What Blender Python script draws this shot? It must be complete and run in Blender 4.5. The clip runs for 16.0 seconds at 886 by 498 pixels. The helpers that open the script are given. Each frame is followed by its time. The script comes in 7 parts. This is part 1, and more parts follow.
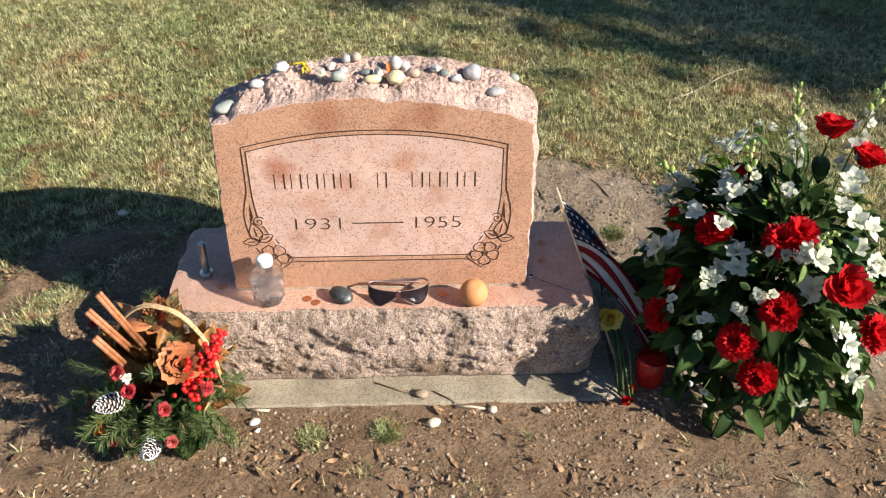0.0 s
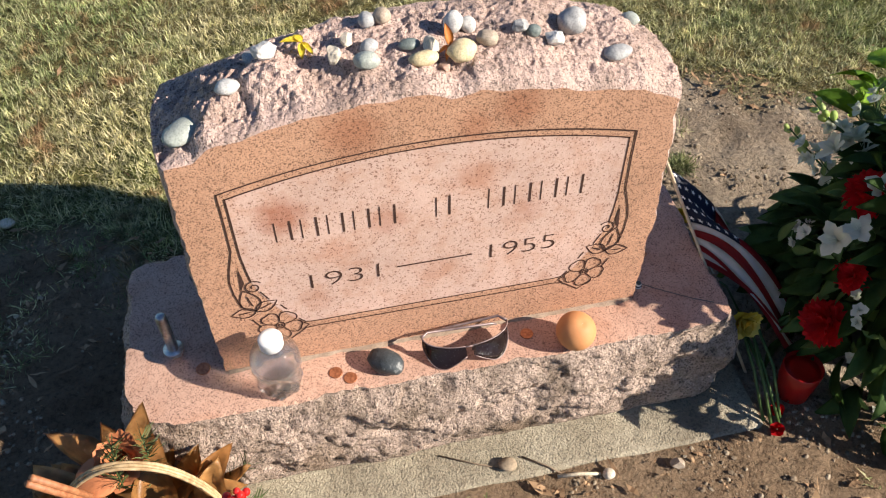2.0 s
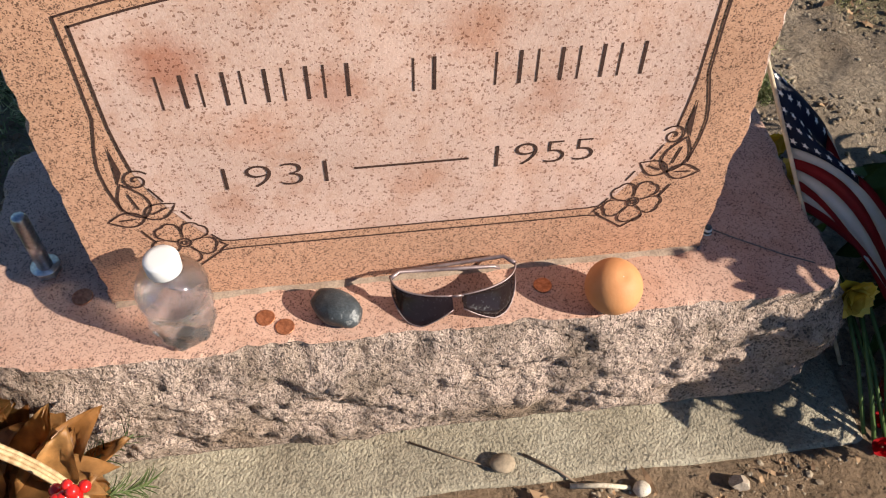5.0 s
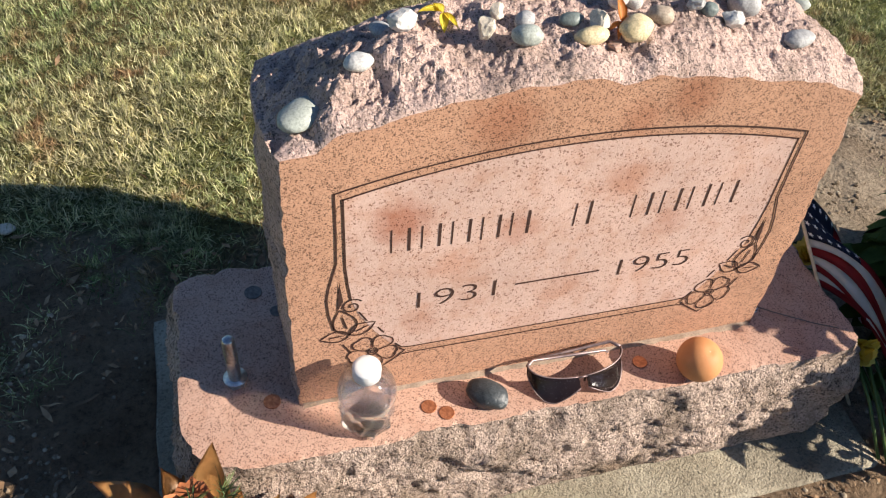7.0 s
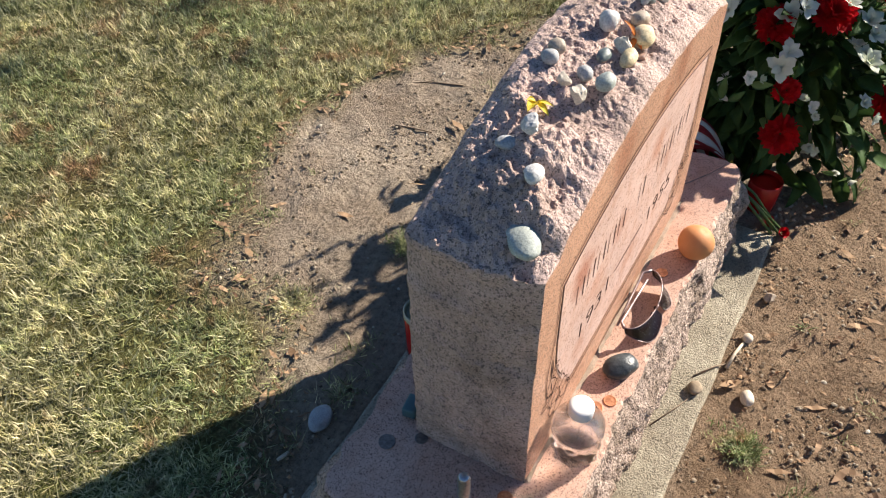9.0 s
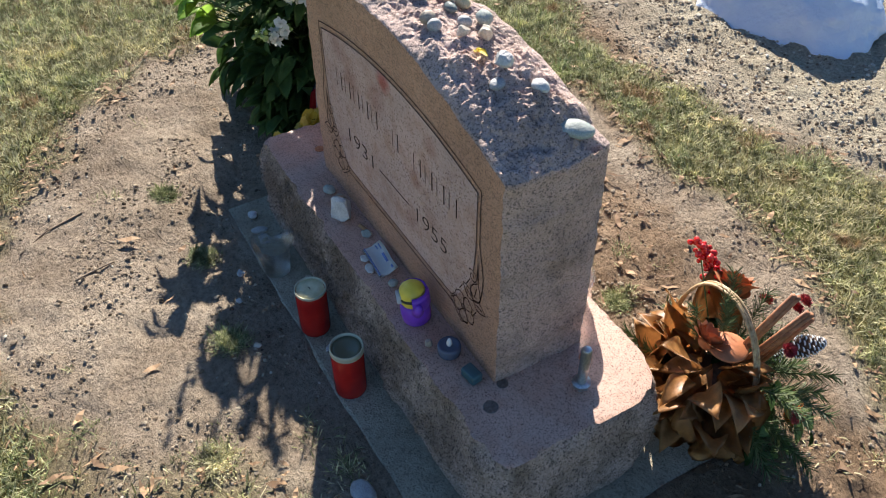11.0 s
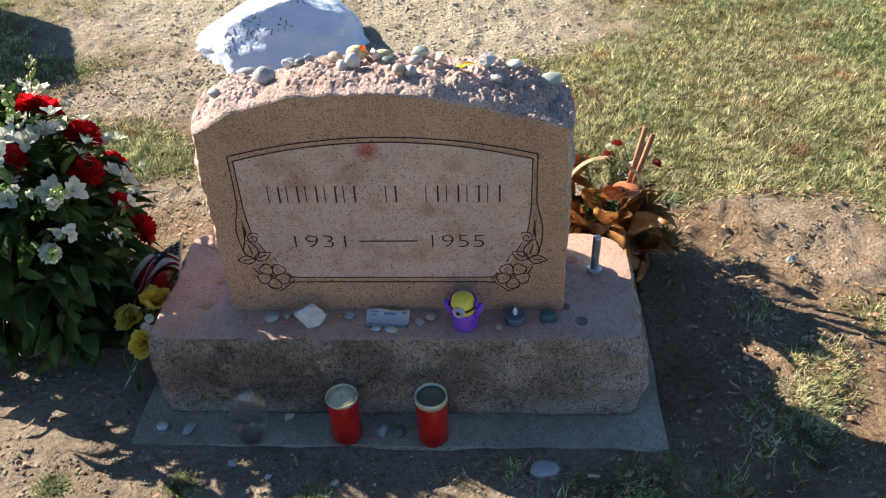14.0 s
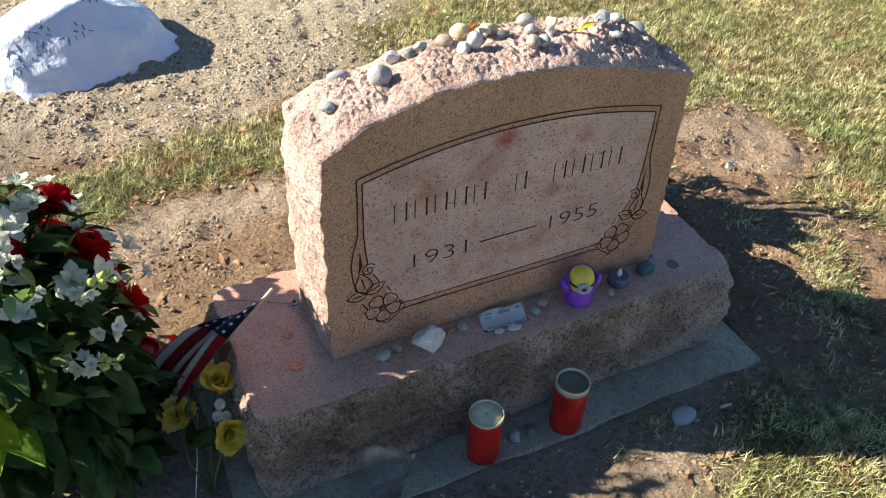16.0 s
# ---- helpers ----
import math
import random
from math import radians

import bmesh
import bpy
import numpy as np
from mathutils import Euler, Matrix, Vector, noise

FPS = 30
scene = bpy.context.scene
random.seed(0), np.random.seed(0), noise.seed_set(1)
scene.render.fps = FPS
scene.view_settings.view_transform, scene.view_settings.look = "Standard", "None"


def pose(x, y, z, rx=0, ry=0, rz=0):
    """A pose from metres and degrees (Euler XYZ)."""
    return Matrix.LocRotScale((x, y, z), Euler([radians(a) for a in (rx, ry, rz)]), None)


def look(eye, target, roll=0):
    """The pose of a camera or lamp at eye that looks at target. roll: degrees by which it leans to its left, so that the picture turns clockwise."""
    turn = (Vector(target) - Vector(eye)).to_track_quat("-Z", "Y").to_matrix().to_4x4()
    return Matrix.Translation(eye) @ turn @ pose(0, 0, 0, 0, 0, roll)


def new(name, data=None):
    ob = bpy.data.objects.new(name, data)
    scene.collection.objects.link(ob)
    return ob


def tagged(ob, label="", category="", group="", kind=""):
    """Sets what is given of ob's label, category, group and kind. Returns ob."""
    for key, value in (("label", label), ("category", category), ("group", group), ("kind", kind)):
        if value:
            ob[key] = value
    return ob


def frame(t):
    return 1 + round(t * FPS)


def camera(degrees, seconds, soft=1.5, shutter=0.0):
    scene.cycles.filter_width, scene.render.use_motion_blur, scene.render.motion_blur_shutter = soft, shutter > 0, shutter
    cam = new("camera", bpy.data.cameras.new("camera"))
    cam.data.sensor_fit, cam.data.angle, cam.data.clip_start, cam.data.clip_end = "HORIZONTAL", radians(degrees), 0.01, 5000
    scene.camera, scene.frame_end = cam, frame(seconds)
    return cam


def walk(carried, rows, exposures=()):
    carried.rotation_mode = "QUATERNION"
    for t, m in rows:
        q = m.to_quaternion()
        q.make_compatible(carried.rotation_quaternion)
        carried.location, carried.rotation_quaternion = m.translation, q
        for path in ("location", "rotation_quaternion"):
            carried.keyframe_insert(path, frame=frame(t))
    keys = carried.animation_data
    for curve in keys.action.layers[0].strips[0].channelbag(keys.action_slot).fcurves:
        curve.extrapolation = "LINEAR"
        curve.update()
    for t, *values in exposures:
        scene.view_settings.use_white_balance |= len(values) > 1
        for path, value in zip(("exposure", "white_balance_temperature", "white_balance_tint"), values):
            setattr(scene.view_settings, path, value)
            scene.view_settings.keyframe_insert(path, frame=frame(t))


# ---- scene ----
cam = camera(54.9, 16.0, soft=1.1)
PATH = [
    (0, (0.074, -1.414, 1.338), (0.137, 0.205, 0.165), 0.3),
    (0.5, (-0.031, -1.279, 1.32), (0.144, 0.283, 0.083), -0.2),
    (1, (-0.041, -1.057, 1.277), (0.103, 0.432, -0.05), -0.8),
    (1.5, (-0.073, -0.87, 1.241), (0.118, 0.522, -0.182), 0.3),
    (2, (-0.147, -0.725, 1.228), (0.136, 0.579, -0.261), -0.4),
    (2.5, (-0.081, -0.591, 1.129), (0.227, 0.687, -0.378), 1.0),
    (3, (-0.012, -0.513, 1.081), (0.212, 0.808, -0.404), 0.8),
    (3.5, (-0.002, -0.483, 1.052), (0.155, 0.869, -0.413), -0.4),
    (4, (-0.004, -0.483, 0.979), (0.135, 0.815, -0.536), -0.2),
    (4.5, (-0.018, -0.499, 0.926), (0.147, 0.762, -0.618), 0.7),
    (4.7, (-0.026, -0.513, 0.919), (0.147, 0.734, -0.635), 0.9),
    (6.8, (-0.313, -0.579, 1.047), (0.056, 0.72, -0.428), 4.9),
    (7, (-0.331, -0.576, 1.1), (0.1, 0.727, -0.354), 4.9),
    (7.5, (-0.357, -0.509, 1.194), (0.208, 0.756, -0.248), 2.4),
    (8, (-0.42, -0.399, 1.2), (0.3, 0.788, -0.239), -0.4),
    (8.5, (-0.629, -0.311, 1.215), (0.36, 0.672, -0.219), -1.4),
    (8.7, (-0.714, -0.277, 1.224), (0.355, 0.605, -0.218), -1.8),
    (10.8, (-0.98, 0.564, 1.24), (0.327, -0.028, -0.153), 0.4),
    (11, (-0.943, 0.62, 1.256), (0.3, -0.103, -0.134), -0.1),
    (11.5, (-0.882, 0.814, 1.28), (0.184, -0.193, -0.08), -2.5),
    (12, (-0.836, 0.999, 1.291), (0.081, -0.173, -0.044), -4.8),
    (12.5, (-0.672, 1.109, 1.281), (0.037, -0.217, -0.038), -5.6),
    (13, (-0.541, 1.189, 1.316), (-0.061, -0.301, 0.07), -4.5),
    (13.5, (-0.349, 1.326, 1.331), (-0.079, -0.257, 0.139), -3.0),
    (14, (-0.175, 1.317, 1.285), (-0.064, -0.244, 0.041), -2.7),
    (14.5, (0.042, 1.243, 1.266), (-0.078, -0.271, -0.036), -1.1),
    (15, (0.303, 1.278, 1.27), (-0.049, -0.223, -0.004), 0.9),
    (15.5, (0.5, 1.248, 1.277), (-0.038, -0.206, 0.015), 1.7),
    (16, (0.564, 1.035, 1.236), (-0.127, -0.313, -0.071), 2.6),
]
walk(cam, [(t, look(eye, target, roll)) for t, eye, target, roll in PATH], [(0.0, 0.98, 6600, 11), (2.0, 0.88, 6600, 11), (3.0, 0.72, 6600, 11), (4.7, 0.70, 6600, 11), (8.7, 1.03, 6550, 11), (10.8, 1.31, 6300, 10), (12.0, 1.36, 6250, 10), (13.0, 1.47, 6450, 10), (14.5, 1.48, 6750, 11), (16.0, 1.43, 6850, 11)])

# ---- light ----
SUN = Vector((-1.6, 0.86, -1.0)).normalized()
sun_data = bpy.data.lights.new("sun", "SUN")
sun_data.energy, sun_data.angle, sun_data.color = 5.0, radians(0.53), (1.0, 0.925, 0.81)
sun = new("sun", sun_data)
sun.rotation_euler = SUN.to_track_quat("-Z", "Y").to_euler()
world = bpy.data.worlds.new("sky")
world.use_nodes = True
scene.world = world
sky = world.node_tree.nodes.new("ShaderNodeTexSky")
sky.sky_type, sky.sun_disc = "NISHITA", False
sky.dust_density, sky.ozone_density = 0.0, 6.0
sky.sun_elevation, sky.sun_rotation = math.asin(-SUN.z), math.atan2(-SUN.x, -SUN.y)
world.node_tree.links.new(sky.outputs[0], world.node_tree.nodes["Background"].inputs[0])
world.node_tree.nodes["Background"].inputs[1].default_value = 0.060


# ---- small tools ----
def fbm(p, octaves=4, rough=0.5):
    total, amp = 0.0, 1.0
    q = Vector(p)
    for _ in range(octaves):
        total += amp * noise.noise(q)
        q, amp = q * 2.03, amp * rough
    return total


def smooth_faces(mesh, on=True):
    mesh.polygons.foreach_set("use_smooth", [on] * len(mesh.polygons))


def mesh_of(name, bm, material, smooth=True):
    mesh = bpy.data.meshes.new(name)
    bm.to_mesh(mesh)
    bm.free()
    smooth_faces(mesh, smooth)
    for m in material if isinstance(material, (list, tuple)) else [material]:
        mesh.materials.append(m)
    return mesh


def part(name, bm, material, parent=None, label="", smooth=True):
    ob = new(name, mesh_of(name, bm, material, smooth))
    if parent is not None:
        ob.parent = parent
    return tagged(ob, label)


def from_arrays(name, verts, faces, material, smooth=False):
    mesh = bpy.data.meshes.new(name)
    mesh.from_pydata(verts, [], faces)
    smooth_faces(mesh, smooth)
    mesh.materials.append(material)
    return mesh


def ring_solid(rings, closed_ends=True, close_loop=True):
    """A bmesh skinned over rings of points, all with the same count."""
    bm = bmesh.new()
    rows = [[bm.verts.new(p) for p in ring] for ring in rings]
    n = len(rows[0])
    for a, b in zip(rows, rows[1:]):
        for i in range(n if close_loop else n - 1):
            j = (i + 1) % n
            bm.faces.new((a[i], a[j], b[j], b[i]))
    if closed_ends and close_loop:
        bm.faces.new(rows[0][::-1])
        bm.faces.new(rows[-1])
    return bm


def lathe(profile, n=24, at=(0, 0, 0)):
    """A turned solid from (radius, height) pairs."""
    rings = [[(at[0] + r * math.cos(2 * math.pi * i / n), at[1] + r * math.sin(2 * math.pi * i / n), at[2] + z) for i in range(n)] for r, z in profile]
    return ring_solid(rings)


def tube(points, radius, n=8, taper=None):
    """A round bar along points; radius may differ from end to end."""
    points = [Vector(p) for p in points]
    rings, side = [], None
    for k, p in enumerate(points):
        way = (points[min(k + 1, len(points) - 1)] - points[max(k - 1, 0)]).normalized()
        side = (side - side.dot(way) * way).normalized() if side else way.orthogonal().normalized()
        up = way.cross(side)
        r = radius if taper is None else radius + (taper - radius) * k / (len(points) - 1)
        rings.append([p + r * (math.cos(2 * math.pi * i / n) * side + math.sin(2 * math.pi * i / n) * up) for i in range(n)])
    return ring_solid(rings)


def add_bm(bm, other, m=None):
    """Adds another bmesh to bm and frees it."""
    if m is not None:
        other.transform(m)
    mesh = bpy.data.meshes.new("tmp")
    other.to_mesh(mesh)
    other.free()
    bm.from_mesh(mesh)
    bpy.data.meshes.remove(mesh)
    return bm


def ribbon(points, width, y):
    """A flat stroke in the plane y, along (x, z) points."""
    bm = bmesh.new()
    pts = [Vector((p[0], 0, p[1])) for p in points]
    rows = []
    for k, p in enumerate(pts):
        a, b = pts[max(k - 1, 0)], pts[min(k + 1, len(pts) - 1)]
        way = (b - a).normalized()
        side = Vector((-way.z, 0, way.x)) * (width / 2)
        rows.append((bm.verts.new((p.x + side.x, y, p.z + side.z)), bm.verts.new((p.x - side.x, y, p.z - side.z))))
    for (a, b), (c, d) in zip(rows, rows[1:]):
        bm.faces.new((a, b, d, c))
    return bm


def rounded_box(sx, sy, sz, bevel, segments=2):
    bm = bmesh.new()
    bmesh.ops.create_cube(bm, size=1.0)
    bm.transform(Matrix.Diagonal((sx, sy, sz, 1)))
    bmesh.ops.bevel(bm, geom=bm.edges[:], offset=bevel, segments=segments, affect="EDGES", profile=0.5)
    return bm


# ---- materials ----
def material(name, base=(0.5, 0.5, 0.5), rough=0.7, metal=0.0, spec=0.5):
    mat = bpy.data.materials.new(name)
    mat.use_nodes = True
    b = mat.node_tree.nodes["Principled BSDF"]
    b.inputs["Base Color"].default_value = (*base, 1)
    b.inputs["Roughness"].default_value = rough
    b.inputs["Metallic"].default_value = metal
    b.inputs["Specular IOR Level"].default_value = spec
    return mat


class Nodes:
    """Short hand for a material's node tree."""

    def __init__(self, mat):
        self.tree, self.mat = mat.node_tree, mat
        self.bsdf = mat.node_tree.nodes["Principled BSDF"]
        self.coords = self.tree.nodes.new("ShaderNodeTexCoord").outputs["Object"]

    def add(self, kind, **inputs):
        node = self.tree.nodes.new(kind)
        for key, value in inputs.items():
            self.put(node.inputs[key.replace("_", " ")], value)
        return node

    def put(self, socket, value):
        if isinstance(value, bpy.types.NodeSocket):
            self.tree.links.new(value, socket)
        elif isinstance(value, tuple) and len(value) == 3 and socket.type == "RGBA":
            socket.default_value = (*value, 1)
        else:
            socket.default_value = value

    def noise(self, scale, detail=4, rough=0.55, vector=None):
        return self.add("ShaderNodeTexNoise", Vector=vector or self.coords, Scale=float(scale), Detail=float(detail), Roughness=float(rough)).outputs["Fac"]

    def cells(self, scale, out="Color", feature="F1", vector=None):
        node = self.tree.nodes.new("ShaderNodeTexVoronoi")
        node.feature = feature
        self.put(node.inputs["Vector"], vector or self.coords)
        node.inputs["Scale"].default_value = scale
        return node.outputs[out]

    def ramp(self, fac, *stops):
        node = self.tree.nodes.new("ShaderNodeValToRGB")
        self.put(node.inputs[0], fac)
        els = node.color_ramp.elements
        while len(els) < len(stops):
            els.new(1.0)
        for el, (pos, col) in zip(els, stops):
            el.position = pos
            el.color = (*col, 1) if isinstance(col, tuple) else (col, col, col, 1)
        return node.outputs[0]

    def mix(self, fac, a, b, blend="MIX"):
        node = self.tree.nodes.new("ShaderNodeMix")
        node.data_type, node.blend_type = "RGBA", blend
        self.put(node.inputs[0], fac)
        self.put(node.inputs[6], a)
        self.put(node.inputs[7], b)
        return node.outputs[2]

    def math(self, op, a, b=0.0):
        node = self.tree.nodes.new("ShaderNodeMath")
        node.operation = op
        self.put(node.inputs[0], a)
        self.put(node.inputs[1], b)
        return node.outputs[0]

    def red(self, colour):
        node = self.tree.nodes.new("ShaderNodeSeparateColor")
        self.put(node.inputs[0], colour)
        return node.outputs[0]

    def random(self):
        return self.tree.nodes.new("ShaderNodeObjectInfo").outputs["Random"]

    def island(self):
        return self.tree.nodes.new("ShaderNodeNewGeometry").outputs["Random Per Island"]

    def attribute(self, name):
        node = self.tree.nodes.new("ShaderNodeAttribute")
        node.attribute_name = name
        return node

    def bump(self, height, strength=0.5, distance=0.004):
        node = self.tree.nodes.new("ShaderNodeBump")
        node.inputs["Strength"].default_value, node.inputs["Distance"].default_value = strength, distance
        self.put(node.inputs["Height"], height)
        self.put(self.bsdf.inputs["Normal"], node.outputs[0])

    def colour(self, value):
        self.put(self.bsdf.inputs["Base Color"], value)

    def rough(self, value):
        self.put(self.bsdf.inputs["Roughness"], value)

    def spot(self, centre, radius, soft=0.5):
        """1 near a point of the object's space, 0 away from it, with a ragged rim."""
        wob = self.add("ShaderNodeTexNoise", Vector=self.coords, Scale=70.0, Detail=3.0)
        off = self.add("ShaderNodeVectorMath")
        off.operation = "DISTANCE"
        self.put(off.inputs[0], self.coords)
        off.inputs[1].default_value = centre
        d = self.math("ADD", self.math("DIVIDE", off.outputs["Value"], radius), self.math("MULTIPLY", self.math("SUBTRACT", wob.outputs["Fac"], 0.5), 1.3))
        node = self.add("ShaderNodeMapRange", Value=d)
        node.inputs["From Min"].default_value, node.inputs["From Max"].default_value = 1.0 + soft, 1.0 - soft
        return node.outputs[0]


def granite(name, light, mid, dark, dark_amount, rough, bump, stains=(), grain=640.0, grime=0.0, mottle=0.0, relief=0.0):
    mat = material(name, rough=rough, spec=0.35)
    n = Nodes(mat)
    wob = n.add("ShaderNodeTexNoise", Vector=n.coords, Scale=260.0, Detail=2.0)
    warp = n.mix(0.012, n.coords, wob.outputs["Color"], "ADD")
    pick = n.red(n.cells(grain, vector=warp))
    body = n.ramp(pick, (0.0, mid), (0.45, light), (0.8, mid), (1.0, light))
    mask = None
    for size, share in ((0.68, 2.4), (1.15, 2.0)):
        wild = n.mix(0.0045 / size, n.coords, wob.outputs["Color"], "ADD")
        spot = n.ramp(n.cells(grain * size, "Distance", vector=wild), (0.36, 1.0), (0.50, 0.0))
        drawn = n.ramp(n.math("ADD", n.red(n.cells(grain * size, vector=wild)), n.math("MULTIPLY", n.math("SUBTRACT", n.noise(70, 3), 0.5), 0.5)), (1.0 - dark_amount * share - 0.02, 0.0), (1.0 - dark_amount * share + 0.02, 1.0))
        grain_mask = n.math("MULTIPLY", spot, drawn)
        mask = grain_mask if mask is None else n.math("MAXIMUM", mask, grain_mask)
    col = n.mix(n.math("MULTIPLY", mask, 0.90), body, dark)
    broad = n.ramp(n.noise(7, 4), (0.3, 0.86), (0.7, 1.1))
    col = n.mix(1.0, col, broad, "MULTIPLY")
    if mottle:
        blot = n.ramp(n.noise(24, 5, 0.65), (0.47, 0.0), (0.66, mottle))
        col = n.mix(blot, col, n.mix(1.0, col, (0.84, 0.70, 0.60), "MULTIPLY"))
    if grime:
        dirt = n.ramp(n.noise(11, 6, 0.7), (0.46, 0.0), (0.62, grime))
        col = n.mix(dirt, col, n.mix(1.0, col, (0.42, 0.41, 0.36), "MULTIPLY"))
    for centre, radius, tint, amount in stains:
        col = n.mix(n.math("MULTIPLY", n.spot(centre, radius), amount), col, n.mix(1.0, col, tint, "MULTIPLY"))
    n.colour(col)
    n.rough(n.ramp(n.noise(120, 3), (0.3, rough - 0.08), (0.7, min(1.0, rough + 0.1))))
    height = n.math("ADD", n.math("MULTIPLY", n.noise(420, 3), 0.6), n.math("MULTIPLY", pick, 0.4))
    if relief:
        pits = n.ramp(n.cells(150, "Distance", vector=warp), (0.10, 0.0), (0.45, 1.0))
        height = n.math("ADD", height, n.math("MULTIPLY", n.math("ADD", n.noise(130, 5, 0.7), n.math("MULTIPLY", pits, 0.35)), relief))
    n.bump(height, bump, 0.002)
    return mat


BROWN, RED = (0.62, 0.36, 0.26), (0.85, 0.28, 0.26)
SPOTS = [((-0.185, 0.0, 0.505), 0.026, BROWN, 0.8), ((-0.06, 0.0, 0.47), 0.02, (0.8, 0.62, 0.55), 0.7), ((0.05, 0.0, 0.52), 0.025, (0.85, 0.7, 0.62), 0.7),
         ((-0.13, 0.0, 0.43), 0.018, (0.85, 0.66, 0.55), 0.7), ((0.12, 0.0, 0.45), 0.02, (0.84, 0.7, 0.64), 0.6), ((0.0, 0.0, 0.36), 0.022, (0.84, 0.7, 0.62), 0.5),
         ((-0.16, 0.0, 0.34), 0.018, (0.84, 0.7, 0.62), 0.5),
         ((0.022, 0.16, 0.567), 0.016, RED, 0.85), ((-0.07, 0.16, 0.45), 0.017, BROWN, 0.55), ((0.14, 0.16, 0.50), 0.02, BROWN, 0.45), ((-0.12, 0.16, 0.54), 0.016, BROWN, 0.4),
         ((0.05, 0.16, 0.52), 0.024, (0.78, 0.6, 0.54), 0.6), ((0.19, 0.16, 0.54), 0.02, BROWN, 0.35), ((-0.05, 0.16, 0.36), 0.02, (0.8, 0.66, 0.6), 0.5)]
POLISHED = granite("polished_brown_granite", (0.62, 0.365, 0.245), (0.46, 0.245, 0.155), (0.10, 0.048, 0.032), 0.16, 0.42, 0.15, [((-0.09, 0.0, 0.615), 0.03, BROWN, 0.5), ((0.1, 0.0, 0.62), 0.025, BROWN, 0.5), ((0.05, 0.0, 0.6), 0.02, BROWN, 0.4)])
FROSTED = granite("frosted_pink_granite", (0.65, 0.46, 0.388), (0.57, 0.375, 0.308), (0.24, 0.125, 0.09), 0.075, 0.62, 0.25, SPOTS, grain=470.0, mottle=0.75)
PITCHED = granite("rock_pitched_granite", (0.71, 0.52, 0.445), (0.54, 0.37, 0.31), (0.20, 0.145, 0.125), 0.14, 0.75, 0.9, grain=430.0, grime=0.55, relief=2.2)
BASE_ROCK = granite("base_rock_granite", (0.74, 0.57, 0.47), (0.48, 0.35, 0.275), (0.17, 0.125, 0.105), 0.14, 0.8, 1.0, [((0.05, 0.25, 0.17), 0.07, (0.34, 0.33, 0.31), 0.9), ((0.24, 0.25, 0.15), 0.08, (0.36, 0.35, 0.32), 0.9), ((-0.12, 0.25, 0.15), 0.06, (0.42, 0.40, 0.36), 0.8), ((0.13, 0.25, 0.09), 0.06, (0.45, 0.42, 0.38), 0.8), ((0.38, 0.24, 0.14), 0.07, (0.40, 0.38, 0.36), 0.8), ((-0.30, 0.25, 0.13), 0.06, (0.5, 0.47, 0.43), 0.7), ((0.10, -0.10, 0.06), 0.04, (0.6, 0.55, 0.45), 0.7), ((-0.2, -0.10, 0.07), 0.04, (0.6, 0.55, 0.45), 0.7)], grain=330.0, grime=0.8, relief=4.5)
SAWN = granite("sawn_pink_granite", (0.64, 0.415, 0.315), (0.54, 0.325, 0.24), (0.14, 0.07, 0.05), 0.12, 0.5, 0.15, mottle=0.5)
CUT = material("engraved_dark_granite", (0.06, 0.035, 0.03), 0.85, spec=0.2)
n = Nodes(CUT)
n.colour(n.ramp(n.noise(500, 2), (0.3, (0.035, 0.018, 0.014)), (0.7, (0.085, 0.044, 0.034))))


def concrete_material():
    mat = material("weathered_concrete", rough=0.9)
    n = Nodes(mat)
    col = n.ramp(n.noise(9, 6, 0.65), (0.3, (0.27, 0.225, 0.16)), (0.55, (0.42, 0.365, 0.265)), (0.75, (0.53, 0.47, 0.355)))
    col = n.mix(n.ramp(n.noise(3.5, 5, 0.6), (0.5, 0.0), (0.68, 0.7)), col, n.mix(1.0, col, (0.62, 0.60, 0.58), "MULTIPLY"))
    grit = n.ramp(n.red(n.cells(330)), (0.0, 0.6), (0.3, 0.95), (1.0, 1.12))
    n.colour(n.mix(1.0, col, grit, "MULTIPLY"))
    n.bump(n.math("ADD", n.noise(300, 4), n.math("MULTIPLY", n.noise(60, 4), 0.9)), 0.8, 0.005)
    return mat


CONCRETE = concrete_material()


def pebble_material(name, a, b, rough=0.6, vein=0.0):
    mat = material(name, a, rough, spec=0.4)
    n = Nodes(mat)
    col = n.ramp(n.noise(45, 5, 0.6), (0.3, a), (0.7, b))
    specks = n.ramp(n.noise(520, 2), (0.35, 0.75), (0.6, 1.05))
    col = n.mix(1.0, col, specks, "MULTIPLY")
    if vein:
        col = n.mix(n.ramp(n.noise(60, 6, 0.7), (0.6, 0.0), (0.66, vein)), col, (0.75, 0.74, 0.7))
    n.colour(col)
    n.bump(n.noise(160, 5), 0.35, 0.003)
    return mat


MORTAR = pebble_material("weathered_mortar", (0.24, 0.17, 0.12), (0.42, 0.32, 0.24), 0.9)


# ---- lie of the land ----
SLAB = (-0.503, 0.503, -0.16, 0.33)


